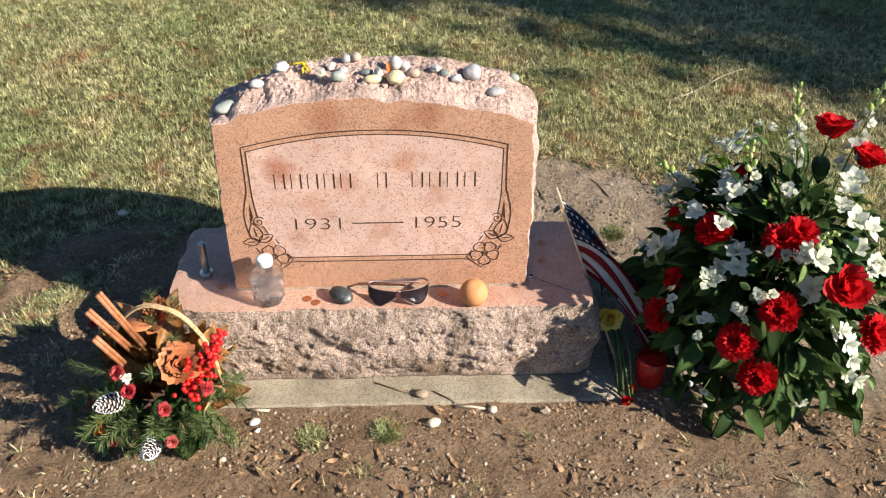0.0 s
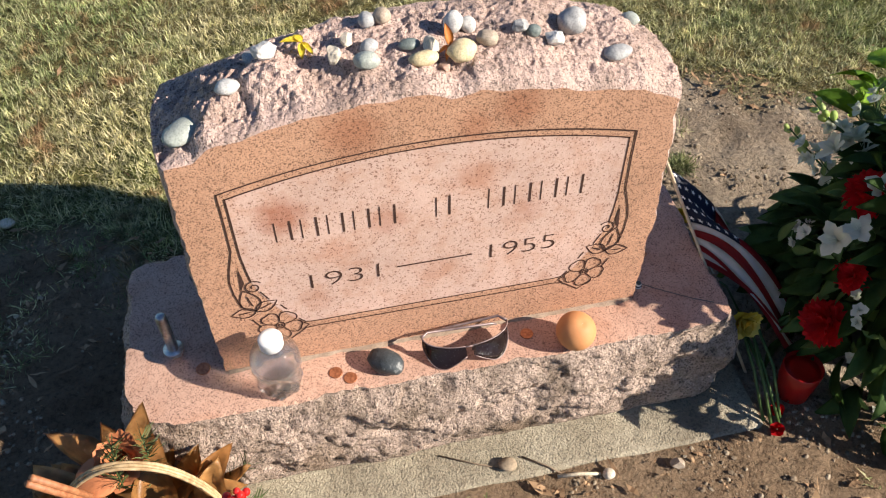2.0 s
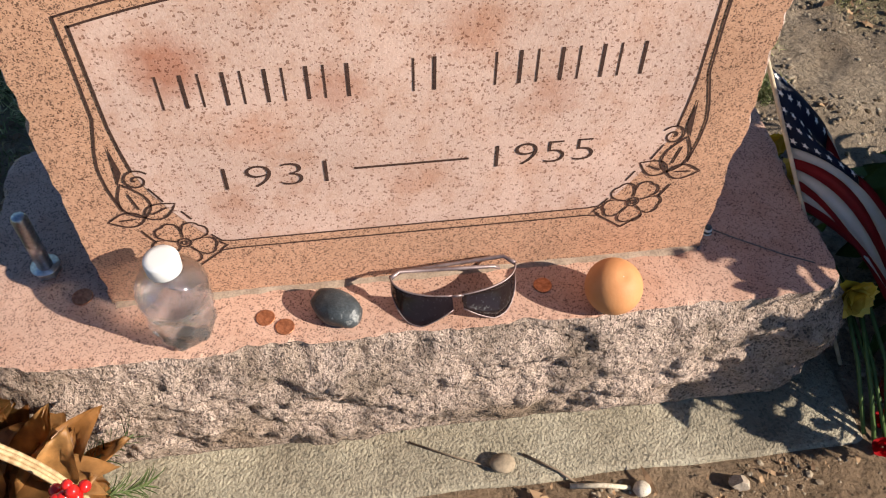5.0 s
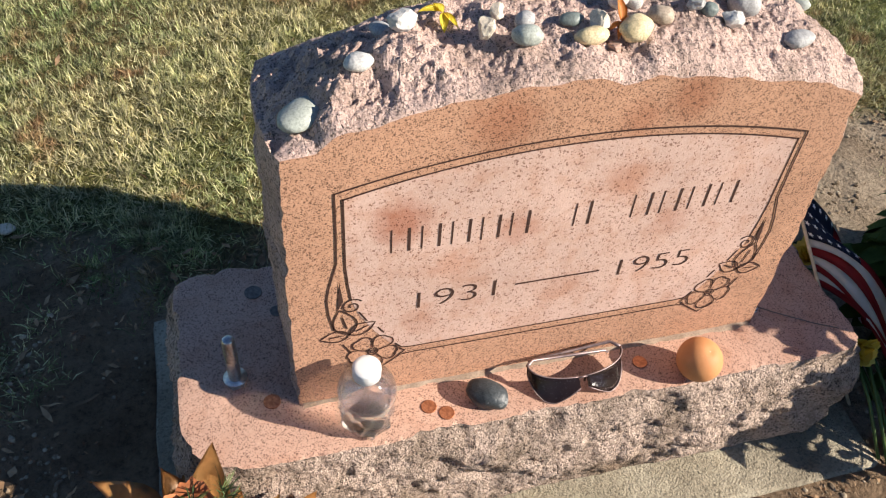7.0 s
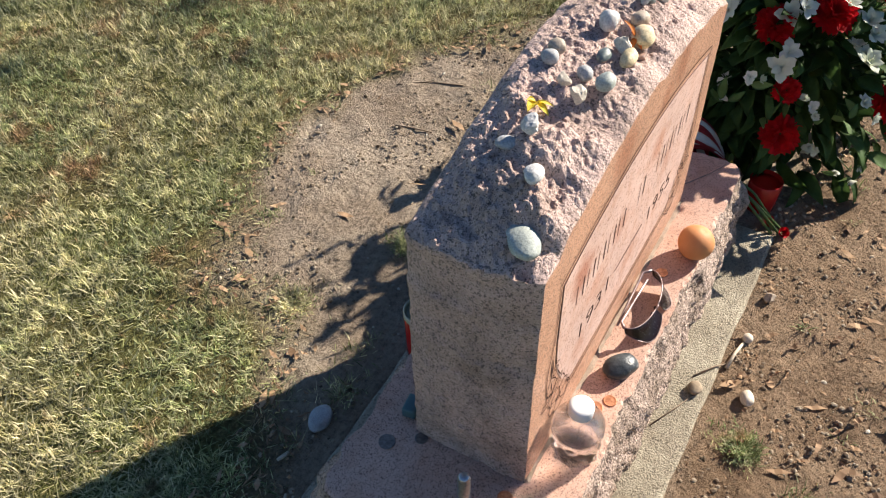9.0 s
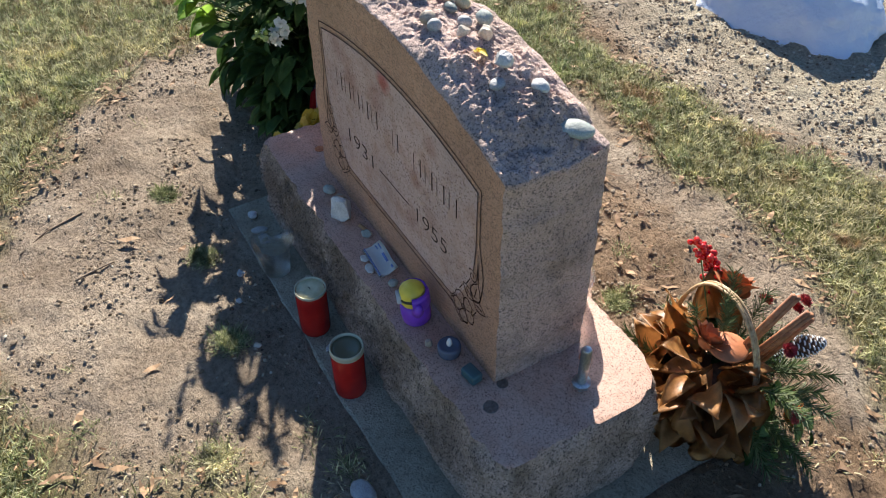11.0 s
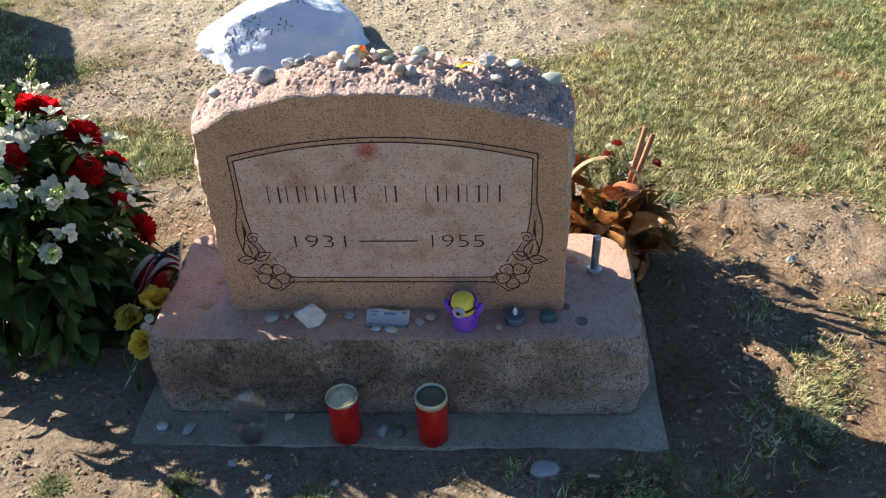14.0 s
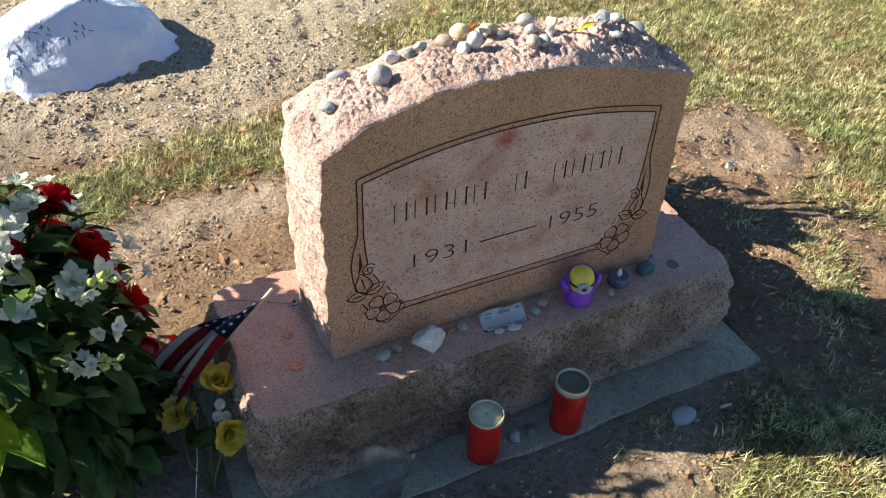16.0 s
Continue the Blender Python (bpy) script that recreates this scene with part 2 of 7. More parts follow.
def land(x, y):
    """Height of the soil."""
    z = 0.03 + 0.022 * max(0.0, min(1.0, (y - 0.25) / 0.4)) - 0.004 * max(0.0, min(1.0, -(y + 0.3)))
    z += 0.010 * noise.noise((x * 2.3, y * 2.3, 3.1)) + 0.034 * bare(x, y) * max(0.0, min(1.0, (-0.5 - x) * 6)) * (0.45 - abs(noise.noise((x * 6 + 3, y * 6, 2.0))) - 0.4 * abs(noise.noise((x * 15, y * 15, 7.0)))) + (0.009 * noise.noise((x * 7, y * 7, 8.2)) + 0.0075 * noise.noise((x * 19, y * 19, 1.2)) + 0.0055 * noise.noise((x * 37, y * 37, 5.2))) * bare(x, y)
    z += bare(x, y) * max(0.0, min(1.0, (-0.5 - y) * 5)) * (0.008 * noise.noise((x * 13, y * 13, 9.0)) + 0.005 * noise.noise((x * 29, y * 29, 4.0)))
    dx, dy = max(SLAB[0] - x, 0, x - SLAB[1]), max(SLAB[2] - y, 0, y - SLAB[3])
    edge = min(1.0, math.hypot(dx, dy) / 0.10)
    if dx == 0 and dy == 0:
        inner = min(x - SLAB[0], SLAB[1] - x, y - SLAB[2], SLAB[3] - y)
        return max(0.0, 0.0335 - 1.0 * inner + 0.007 * noise.noise((x * 11, y * 11, 6.0))) if inner < 0.06 else 0.0
    return 0.026 + (z - 0.026) * edge


def blob(x, y, cx, cy, rx, ry, turn=0.0):
    c, s = math.cos(turn), math.sin(turn)
    dx, dy = x - cx, y - cy
    u, v = (c * dx + s * dy) / rx, (-s * dx + c * dy) / ry
    return 1.0 - math.hypot(u, v)


def bare(x, y):
    """1 on trodden bare soil, 0 in the lawn."""
    f = max(blob(x, y, 0.10, 0.08, 0.82, 0.44), blob(x, y, 0.50, 0.42, 0.66, 0.36, -0.35), blob(x, y, 0.16, -0.32, 1.02, 0.30), blob(x, y, 0.46, -1.13, 0.78, 0.30, 0.10),
            blob(x, y, 0.40, -1.8, 1.1, 0.75), blob(x, y, -0.72, -0.22, 0.42, 0.26, 0.3), blob(x, y, 0.85, 0.15, 0.35, 0.4), blob(x, y, -0.66, 0.14, 0.34, 0.36))
    f += 0.22 * noise.noise((x * 3.1, y * 3.1, 0.0)) + 0.12 * noise.noise((x * 9, y * 9, 4.0))
    return max(0.0, min(1.0, f * 4.0 + 0.5))


def dark_soil(x, y):
    """1 on darker soil: dead-grass strips, and a patch left of the stone."""
    f = max(blob(x, y, 0.1, -0.29, 1.3, 0.17), blob(x, y, -0.72, 0.10, 0.36, 0.42), blob(x, y, 0.45, -0.74, 0.6, 0.14)) + 0.35 * noise.noise((x * 5, y * 5, 11.0)) + 0.2 * noise.noise((x * 17, y * 17, 2.0))
    return max(0.0, min(1.0, f * 2.5 + 0.4))


def stony(x, y):
    """1 on the gravel round the painted boulder."""
    f = max(blob(x, y, 0.35, -1.86, 1.1, 0.62), blob(x, y, 0.0, -1.36, 0.5, 0.24), 0.35 * blob(x, y, 0.3, -1.2, 0.8, 0.35)) + 0.2 * noise.noise((x * 4, y * 4, 7.0))
    return max(0.0, min(1.0, f * 3.0 + 0.3))


def beyond(x, y):
    """0 where single blades stand, 1 out on the lawn where they run together."""
    f = max(abs(x - 0.1) / 2.2, abs(y - 0.1) / 2.4) + 0.06 * noise.noise((x * 3, y * 3, 1.0))
    return max(0.0, min(1.0, (f - 0.80) / 0.18))


def ground_material():
    mat = material("soil_and_thatch", rough=0.95, spec=0.2)
    n = Nodes(mat)
    mask = n.attribute("bare").outputs["Fac"]
    soil = n.ramp(n.noise(5, 6, 0.6), (0.3, (0.27, 0.20, 0.137)), (0.5, (0.405, 0.315, 0.227)), (0.75, (0.51, 0.415, 0.312)))
    crumbs = n.ramp(n.noise(95, 6, 0.75), (0.32, 0.45), (0.5, 0.95), (0.68, 1.22))
    soil = n.mix(1.0, soil, crumbs, "MULTIPLY")
    thatch = n.ramp(n.noise(140, 4, 0.7), (0.3, (0.06, 0.05, 0.025)), (0.5, (0.15, 0.12, 0.06)), (0.72, (0.33, 0.26, 0.15)))
    patch = n.ramp(n.noise(2.2, 3), (0.35, (0.75, 1.0, 0.55)), (0.65, (1.15, 1.05, 0.9)))
    thatch = n.mix(1.0, thatch, patch, "MULTIPLY")
    sand = n.mix(1.0, n.ramp(n.noise(7, 5), (0.3, (0.40, 0.335, 0.235)), (0.7, (0.57, 0.49, 0.36))), crumbs, "MULTIPLY")
    far = n.ramp(n.noise(26, 5, 0.7), (0.3, (0.15, 0.145, 0.065)), (0.5, (0.31, 0.29, 0.15)), (0.7, (0.46, 0.42, 0.24)))
    thatch = n.mix(n.attribute("beyond").outputs["Fac"], thatch, n.mix(1.0, far, patch, "MULTIPLY"))
    soil = n.mix(n.attribute("dark_soil").outputs["Fac"], soil, n.mix(1.0, soil, (0.76, 0.66, 0.57), "MULTIPLY"))
    soil = n.mix(n.attribute("stony").outputs["Fac"], soil, sand)
    n.colour(n.mix(mask, thatch, soil))
    n.bump(n.math("ADD", n.noise(150, 6, 0.75), n.math("MULTIPLY", n.noise(34, 6, 0.65), 1.8)), 1.0, 0.013)
    return mat


def axis_steps(lo, hi, step, far):
    out = list(np.arange(lo, hi + 1e-6, step))
    grow, left, right = step * 1.35, lo, hi
    while right < far:
        left, right = left - grow, right + grow
        out = [left, *out, right]
        grow *= 1.35
    return out


def build_ground():
    xs, ys = axis_steps(-1.6, 1.8, 0.0125, 400), axis_steps(-2.0, 1.6, 0.0125, 400)
    verts, mask = [], []
    for y in ys:
        for x in xs:
            near = abs(x) < 6 and abs(y) < 6
            b = bare(x, y) if near else 0.0
            verts.append((x, y, land(x, y) if near else 0.03))
            mask.append(b)
    w = len(xs)
    faces = [(j * w + i, j * w + i + 1, (j + 1) * w + i + 1, (j + 1) * w + i) for j in range(len(ys) - 1) for i in range(w - 1)]
    mesh = from_arrays("ground", verts, faces, ground_material(), True)
    layer = mesh.attributes.new("bare", "FLOAT", "POINT")
    layer.data.foreach_set("value", mask)
    layer = mesh.attributes.new("beyond", "FLOAT", "POINT")
    layer.data.foreach_set("value", [beyond(v[0], v[1]) for v in verts])
    layer = mesh.attributes.new("dark_soil", "FLOAT", "POINT")
    layer.data.foreach_set("value", [dark_soil(v[0], v[1]) if abs(v[0]) < 4 and abs(v[1]) < 4 else 0.0 for v in verts])
    layer = mesh.attributes.new("stony", "FLOAT", "POINT")
    layer.data.foreach_set("value", [stony(v[0], v[1]) if abs(v[0]) < 4 and abs(v[1]) < 4 else 0.0 for v in verts])
    return tagged(new("ground", mesh), "worn cemetery lawn with bare brown soil round the grave", "ground", kind="structure")


ground = build_ground()

# ---- grave monument ----
Z_BASE, Z_TOP = 0.03, 0.218


def build_slab():
    x0, x1, y0, y1 = SLAB
    n = 60
    loop = []
    for i in range(4 * n):
        side, f = divmod(i, n)
        f /= n
        x, y = ((x0 + (x1 - x0) * f, y0), (x1, y0 + (y1 - y0) * f), (x1 - (x1 - x0) * f, y1), (x0, y1 - (y1 - y0) * f))[side]
        loop.append((x, y))

    def ring(z, inset, rough):
        out = []
        for x, y in loop:
            k = rough * fbm((x * 11, y * 11, 2.0), 3)
            out.append((x * (1 - inset / 0.5) + k, 0.085 + (y - 0.085) * (1 - inset / 0.245) + k, z))
        return out

    bm = ring_solid([ring(-0.09, 0, 0.004), ring(0.018, 0, 0.004), ring(0.027, 0.003, 0.003), ring(0.03, 0.008, 0.002)])
    ob = part("concrete_foundation", bm, CONCRETE, label="weathered grey concrete foundation slab set flush in the soil", smooth=False)
    return tagged(ob, category="foundation", kind="structure")


build_slab()


def build_base():
    hx, cy, hy, r = 0.440, 0.083, 0.151, 0.035
    loop = []
    for sx, sy, a0 in ((1, -1, -90), (1, 1, 0), (-1, 1, 90), (-1, -1, 180)):
        cr = 0.075 if (sx, sy) == (-1, -1) else r * 0.45 if sy == 1 else r
        for k in range(9):
            a = radians(a0 + 90 * k / 8)
            loop.append((sx * (hx - cr) + cr * math.cos(a), cy + sy * (hy - cr) + cr * math.sin(a), math.cos(a), math.sin(a)))
    dense = []
    for (x, y, nx, ny), (x2, y2, nx2, ny2) in zip(loop, loop[1:] + loop[:1]):
        steps = max(1, int(math.hypot(x2 - x, y2 - y) / 0.0038))
        for k in range(steps):
            f = k / steps
            dense.append((x + (x2 - x) * f, y + (y2 - y) * f, nx + (nx2 - nx) * f, ny + (ny2 - ny) * f))
    rows, rings = 54, []
    for j in range(rows + 1):
        v = j / rows
        z = Z_BASE + (Z_TOP - Z_BASE) * v
        ring = []
        for x, y, nx, ny in dense:
            belly = (0.020 if ny < -0.5 else 0.012) * math.sin(math.pi * min(1.0, v * 0.93 + 0.02)) ** 0.75
            cell = noise.voronoi((x * 24, y * 24, z * 30 + 0.9 * noise.noise((x * 11, y * 11, 4.0))))[0]
            fine = noise.voronoi((x * 70, y * 70, z * 80))[0]
            chips = 0.013 * fbm((x * 12, y * 12, z * 15), 5, 0.6) + 0.007 * (cell[1] - cell[0] - 0.3) + 0.0050 * (fine[1] - fine[0] - 0.3) + 0.0016 * noise.noise((x * 150, y * 150, z * 150))
            edge = min(1.0, (1 - v) * 9 + 0.2, v * 5 + 0.15)
            low = 0.010 * (1 - v) + (-0.006 if v == 0 else 0)
            out = belly + chips * edge + low
            if v > 0.82:
                bite = max(0.0, noise.noise((x * 24, y * 24, 6.0)) + 0.5 * noise.noise((x * 61, y * 61, 2.0)))
                out -= 0.010 * bite * (v - 0.82) / 0.18
            ring.append((x + nx * out, y + ny * out, z - (0.003 * abs(noise.noise((x * 60, y * 60, 1))) if j == rows else 0)))
        rings.append(ring)
    body = ring_solid(rings, closed_ends=False)
    base = part("monument_base", body, BASE_ROCK, label="pink granite monument base with rock-pitched sides and a sawn top")
    tagged(base, category="gravestone base")
    top = bmesh.new()
    outer = [Vector(p) for p in rings[-1]]
    mid = Vector((0, cy, Z_TOP))
    inset = [Vector((x - nx * 0.014, y - ny * 0.014, Z_TOP)) for x, y, nx, ny in dense]
    levels = [outer, [p.lerp(q, 0.35).xy.to_3d() + Vector((0, 0, Z_TOP)) for p, q in zip(outer, inset)]] + [[mid + (p - mid) * f for p in inset] for f in (1.0, 0.95, 0.6, 0.25)]
    vs = [[top.verts.new(p) for p in level] for level in levels]
    n = len(outer)
    for a, b in zip(vs, vs[1:]):
        for i in range(n):
            top.faces.new((a[i], a[(i + 1) % n], b[(i + 1) % n], b[i]))
    top.faces.new(vs[-1])
    part("sawn_top", top, SAWN, base, "smooth sawn pink granite top face", smooth=False)
    return base


build_base()

FRONT_TOP = [(-0.31, 0.600), (-0.27, 0.606), (-0.25, 0.620), (-0.147, 0.643), (-0.04, 0.653), (0.0, 0.651), (0.02, 0.641), (0.055, 0.647), (0.12, 0.640), (0.19, 0.626), (0.257, 0.615), (0.29, 0.600), (0.31, 0.590)]
BACK_TOP = [(-0.31, 0.598), (-0.228, 0.620), (-0.102, 0.652), (0.02, 0.664), (0.132, 0.660), (0.249, 0.627), (0.285, 0.606), (0.31, 0.590)]
DEPTH, HALF = 0.16, 0.304


def edge_at(table, x):
    return float(np.interp(x, [p[0] for p in table], [p[1] for p in table]))


def build_die():
    nu, nv, nw = 250, 60, 76

    def side_edge(s, z, y):
        rag = 0.006 if s > 0 else 0.0035
        return s * (HALF - 0.006 * max(0.0, (z - 0.4)) / 0.2) + rag * fbm((s * 5, y * 40, z * 22), 3) + 0.003 * noise.noise((s * 9, y, z * 75))

    def face(y, table):
        grid = []
        for i in range(nu + 1):
            u, col = i / nu, []
            for j in range(nv + 1):
                v = j / nv
                x = -HALF + 2 * HALF * u
                ragged = edge_at(table, x) + 0.0035 * fbm((x * 30, y * 10, 5.0), 3)
                z = Z_TOP + 0.001 + (ragged - Z_TOP) * v
                lo, hi = side_edge(-1, z, y), side_edge(1, z, y)
                col.append(Vector((lo + (hi - lo) * u, y, z)))
            grid.append(col)
        return grid

    front, back = face(0.0, FRONT_TOP), face(DEPTH, BACK_TOP)
    top = []
    for i in range(nu + 1):
        row = []
        a, b = front[i][nv], back[i][nv]
        for k in range(nw + 1):
            w = k / nw
            p = a.lerp(b, w)
            fade = min(1.0, 6 * w, 6 * (1 - w))
            out = abs(p.x) / HALF
            ends = (1.0 + 0.45 * min(1.0, out) ** 2) * min(1.0, 0.42 + 9 * min(i, nu - i) / nu)
            swell = (0.021 * math.sin(math.pi * w) ** 0.62) * ends
            p.x += math.copysign(0.016 * max(0.0, (out - 0.80) / 0.20) ** 2 * math.sin(math.pi * w) ** 0.6, p.x)
            chip = noise.voronoi((p.x * 26, p.y * 30, 3.0))[0]
            fine = noise.voronoi((p.x * 90, p.y * 90, 7.0))[0]
            rough = 0.010 * fbm((p.x * 11, p.y * 11, 1.5), 4) + 0.009 * (chip[1] - chip[0] - 0.3) + 0.0034 * (fine[1] - fine[0] - 0.3) + 0.0024 * noise.noise((p.x * 150, p.y * 150, 2.0)) - 0.005 * max(0.0, noise.noise((p.x * 62, p.y * 62, 11.0)) - 0.25)
            if p.x < -0.1:
                rough *= 1.0 + 0.6 * min(1.0, (-0.1 - p.x) / 0.06)
            row.append(p + Vector((0, 0, swell + rough * fade)))
        top.append(row)

    def cap(s):
        i = 0 if s < 0 else nu
        f, b, t = front[i], back[i], top[i]
        grid = []
        for k in range(nw + 1):
            w, col = k / nw, []
            for j in range(nv + 1):
                v = j / nv
                p = f[j].lerp(b[j], w) + (t[k] - f[nv].lerp(b[nv], w)) * v
                fade = min(1.0, 6 * w, 6 * (1 - w)) * min(1.0, 5 * (1 - v))
                amp = 0.004 if s < 0 else 0.006
                p.x += s * fade * (amp * (0.5 + fbm((s * 3, p.y * 22, p.z * 22), 4)) + 0.002 * noise.noise((p.y * 110, p.z * 110, s)))
                col.append(p)
            grid.append(col)
        return grid

    def skin(grid, flip):
        bm = bmesh.new()
        vs = [[bm.verts.new(p) for p in col] for col in grid]
        for a, b in zip(vs, vs[1:]):
            for j in range(len(a) - 1):
                q = (a[j], b[j], b[j + 1], a[j + 1])
                bm.faces.new(q[::-1] if flip else q)
        return bm

    die = part("headstone", skin(top, False), PITCHED, label="pink granite headstone with rough arched top and engraved panels", smooth=False)
    tagged(die, category="gravestone")
    part("front_face", skin(front, False), POLISHED, die, "brown speckled smooth granite face", smooth=False)
    part("back_face", skin(back, True), POLISHED, die, "brown speckled smooth granite face", smooth=False)
    part("side_face", skin(cap(-1), True), PITCHED, die, "coarse pitched granite side", smooth=False)
    part("side_face", skin(cap(1), False), PITCHED, die, "coarse pitched granite side", smooth=False)
    seam = bmesh.new()
    rows = []
    for i in range(121):
        x = -0.300 + 0.600 * i / 120
        reach = 0.006 + 0.004 * noise.noise((x * 17, 3.0, 0.0)) + 0.003 * noise.noise((x * 60, 5.0, 0.0))
        lift = 0.0035 + 0.0015 * noise.noise((x * 31, 8.0, 0.0))
        rows.append([seam.verts.new(p) for p in ((x, 0.002, Z_TOP + lift), (x, -reach * 0.4, Z_TOP + lift * 0.8), (x, -max(0.002, reach), Z_TOP - 0.0005))])
    for a, b in zip(rows, rows[1:]):
        for j in range(2):
            seam.faces.new((a[j], b[j], b[j + 1], a[j + 1]))
    part("mortar_seam", seam, MORTAR, die, "pale weathered mortar seam")
    return die, top


die, die_top = build_die()
TOP_GRID = [(p.x, p.y, p.z) for row in die_top for p in row]
TOP_ARRAY = np.array(TOP_GRID)


def top_at(x, y):
    d = (TOP_ARRAY[:, 0] - x) ** 2 + (TOP_ARRAY[:, 1] - y) ** 2
    near = np.argsort(d)[:6]
    return float(TOP_ARRAY[near, 2].mean())


# ---- engraving ----
def arc_top(x, rise, z_end, half):
    return z_end + rise * (1 - (x / half) ** 2) ** 1.0


def leaf_outline(cx, cz, length, width, angle, n=10):
    pts = []
    for k in range(2 * n + 1):
        f = k / n if k <= n else 2 - k / n
        s = 1 if k <= n else -1
        u, v = f * length, s * width / 2 * math.sin(math.pi * f ** 0.8)
        c, si = math.cos(angle), math.sin(angle)
        pts.append((cx + u * c - v * si, cz + u * si + v * c))
    return pts


def ornament(s):
    """Strokes of one lower corner: forked stem, scroll, leaves and a five-petalled flower."""
    strokes = [
        [(-0.251, 0.556), (-0.251, 0.511), (-0.252, 0.460), (-0.257, 0.440), (-0.261, 0.424), (-0.264, 0.405), (-0.263, 0.382), (-0.258, 0.352)],
        [(-0.243, 0.548), (-0.243, 0.501), (-0.243, 0.452), (-0.241, 0.425), (-0.238, 0.400)],
        [(-0.230, 0.378), (-0.221, 0.360)], [(-0.209, 0.346), (-0.202, 0.334)], [(-0.189, 0.311), (-0.181, 0.301), (-0.170, 0.2995)],
        [(-0.249, 0.324), (-0.240, 0.307)], [(-0.228, 0.281), (-0.209, 0.266), (-0.183, 0.287), (-0.170, 0.2885)],
        [(-0.184, 0.300), (-0.177, 0.294), (-0.184, 0.288)],
    ]
    spiral = []
    for k in range(30):
        a = 0.6 + k * 0.33
        r = 0.0125 * (1 - k / 34)
        spiral.append((-0.237 + r * math.cos(a), 0.3885 + r * math.sin(a)))
    strokes.append(spiral)
    for ang, ln, wide in ((103, 0.046, 0.026), (28, 0.033, 0.019), (184, 0.033, 0.019)):
        strokes.append(leaf_outline(-0.241, 0.341, ln, wide, radians(ang)))
        strokes.append([(-0.241 + ln * q * math.cos(radians(ang)), 0.341 + ln * q * math.sin(radians(ang))) for q in (0.25, 0.72)])
    fx, fz = -0.215, 0.3025
    rose_line = []
    for k in range(5 * 14 + 1):
        f = (k % 14) / 14 * 2 - 1
        r = 0.0165 + 0.0135 * (1 - abs(f) ** 2.6) ** 0.55 - 0.0016 * math.exp(-(f / 0.16) ** 2)
        a = radians(53 + 36 + 72 * k / 14)
        rose_line.append((fx + r * math.cos(a), fz + r * math.sin(a)))
    strokes.append(rose_line)
    for k in range(5):
        a = radians(53 + 36 + 72 * k)
        strokes.append([(fx + 0.0075 * math.cos(a), fz + 0.0075 * math.sin(a)), (fx + 0.0165 * math.cos(a), fz + 0.0165 * math.sin(a))])
    for r in (0.006, 0.0025):
        strokes.append([(fx + r * math.cos(2 * math.pi * k / 12), fz + r * math.sin(2 * math.pi * k / 12)) for k in range(13)])
    return [[(s * -x, z) for x, z in line] for line in strokes]


def text_mesh(name, words, size, at, turn, mat, parent, label):
    """Engraved figures, set in the built-in font; at is the left foot of the line."""
    curve = bpy.data.curves.new("lettering", "FONT")
    curve.body, curve.size, curve.extrude, curve.offset = words, size, 0.0002, -0.0009
    holder = bpy.data.objects.new("lettering", curve)
    scene.collection.objects.link(holder)
    mesh = bpy.data.meshes.new_from_object(holder.evaluated_get(bpy.context.evaluated_depsgraph_get()))
    bpy.data.objects.remove(holder)
    bpy.data.curves.remove(curve)
    mesh.name = name
    mesh.materials.clear()
    mesh.materials.append(mat)
    wide = max(v.co.x for v in mesh.vertices) - min(v.co.x for v in mesh.vertices)
    left = min(v.co.x for v in mesh.vertices)
    mesh.transform(Matrix.Translation((-left, 0, 0)))
    mesh.transform(Matrix.Diagonal((0.090 / wide, 1, 1, 1)))
    mesh.transform(Matrix.Translation(at) @ Matrix.Rotation(turn, 4, "Z") @ Matrix.Rotation(radians(90), 4, "X"))
    ob = new(name, mesh)
    ob.parent = parent
    return tagged(ob, label)


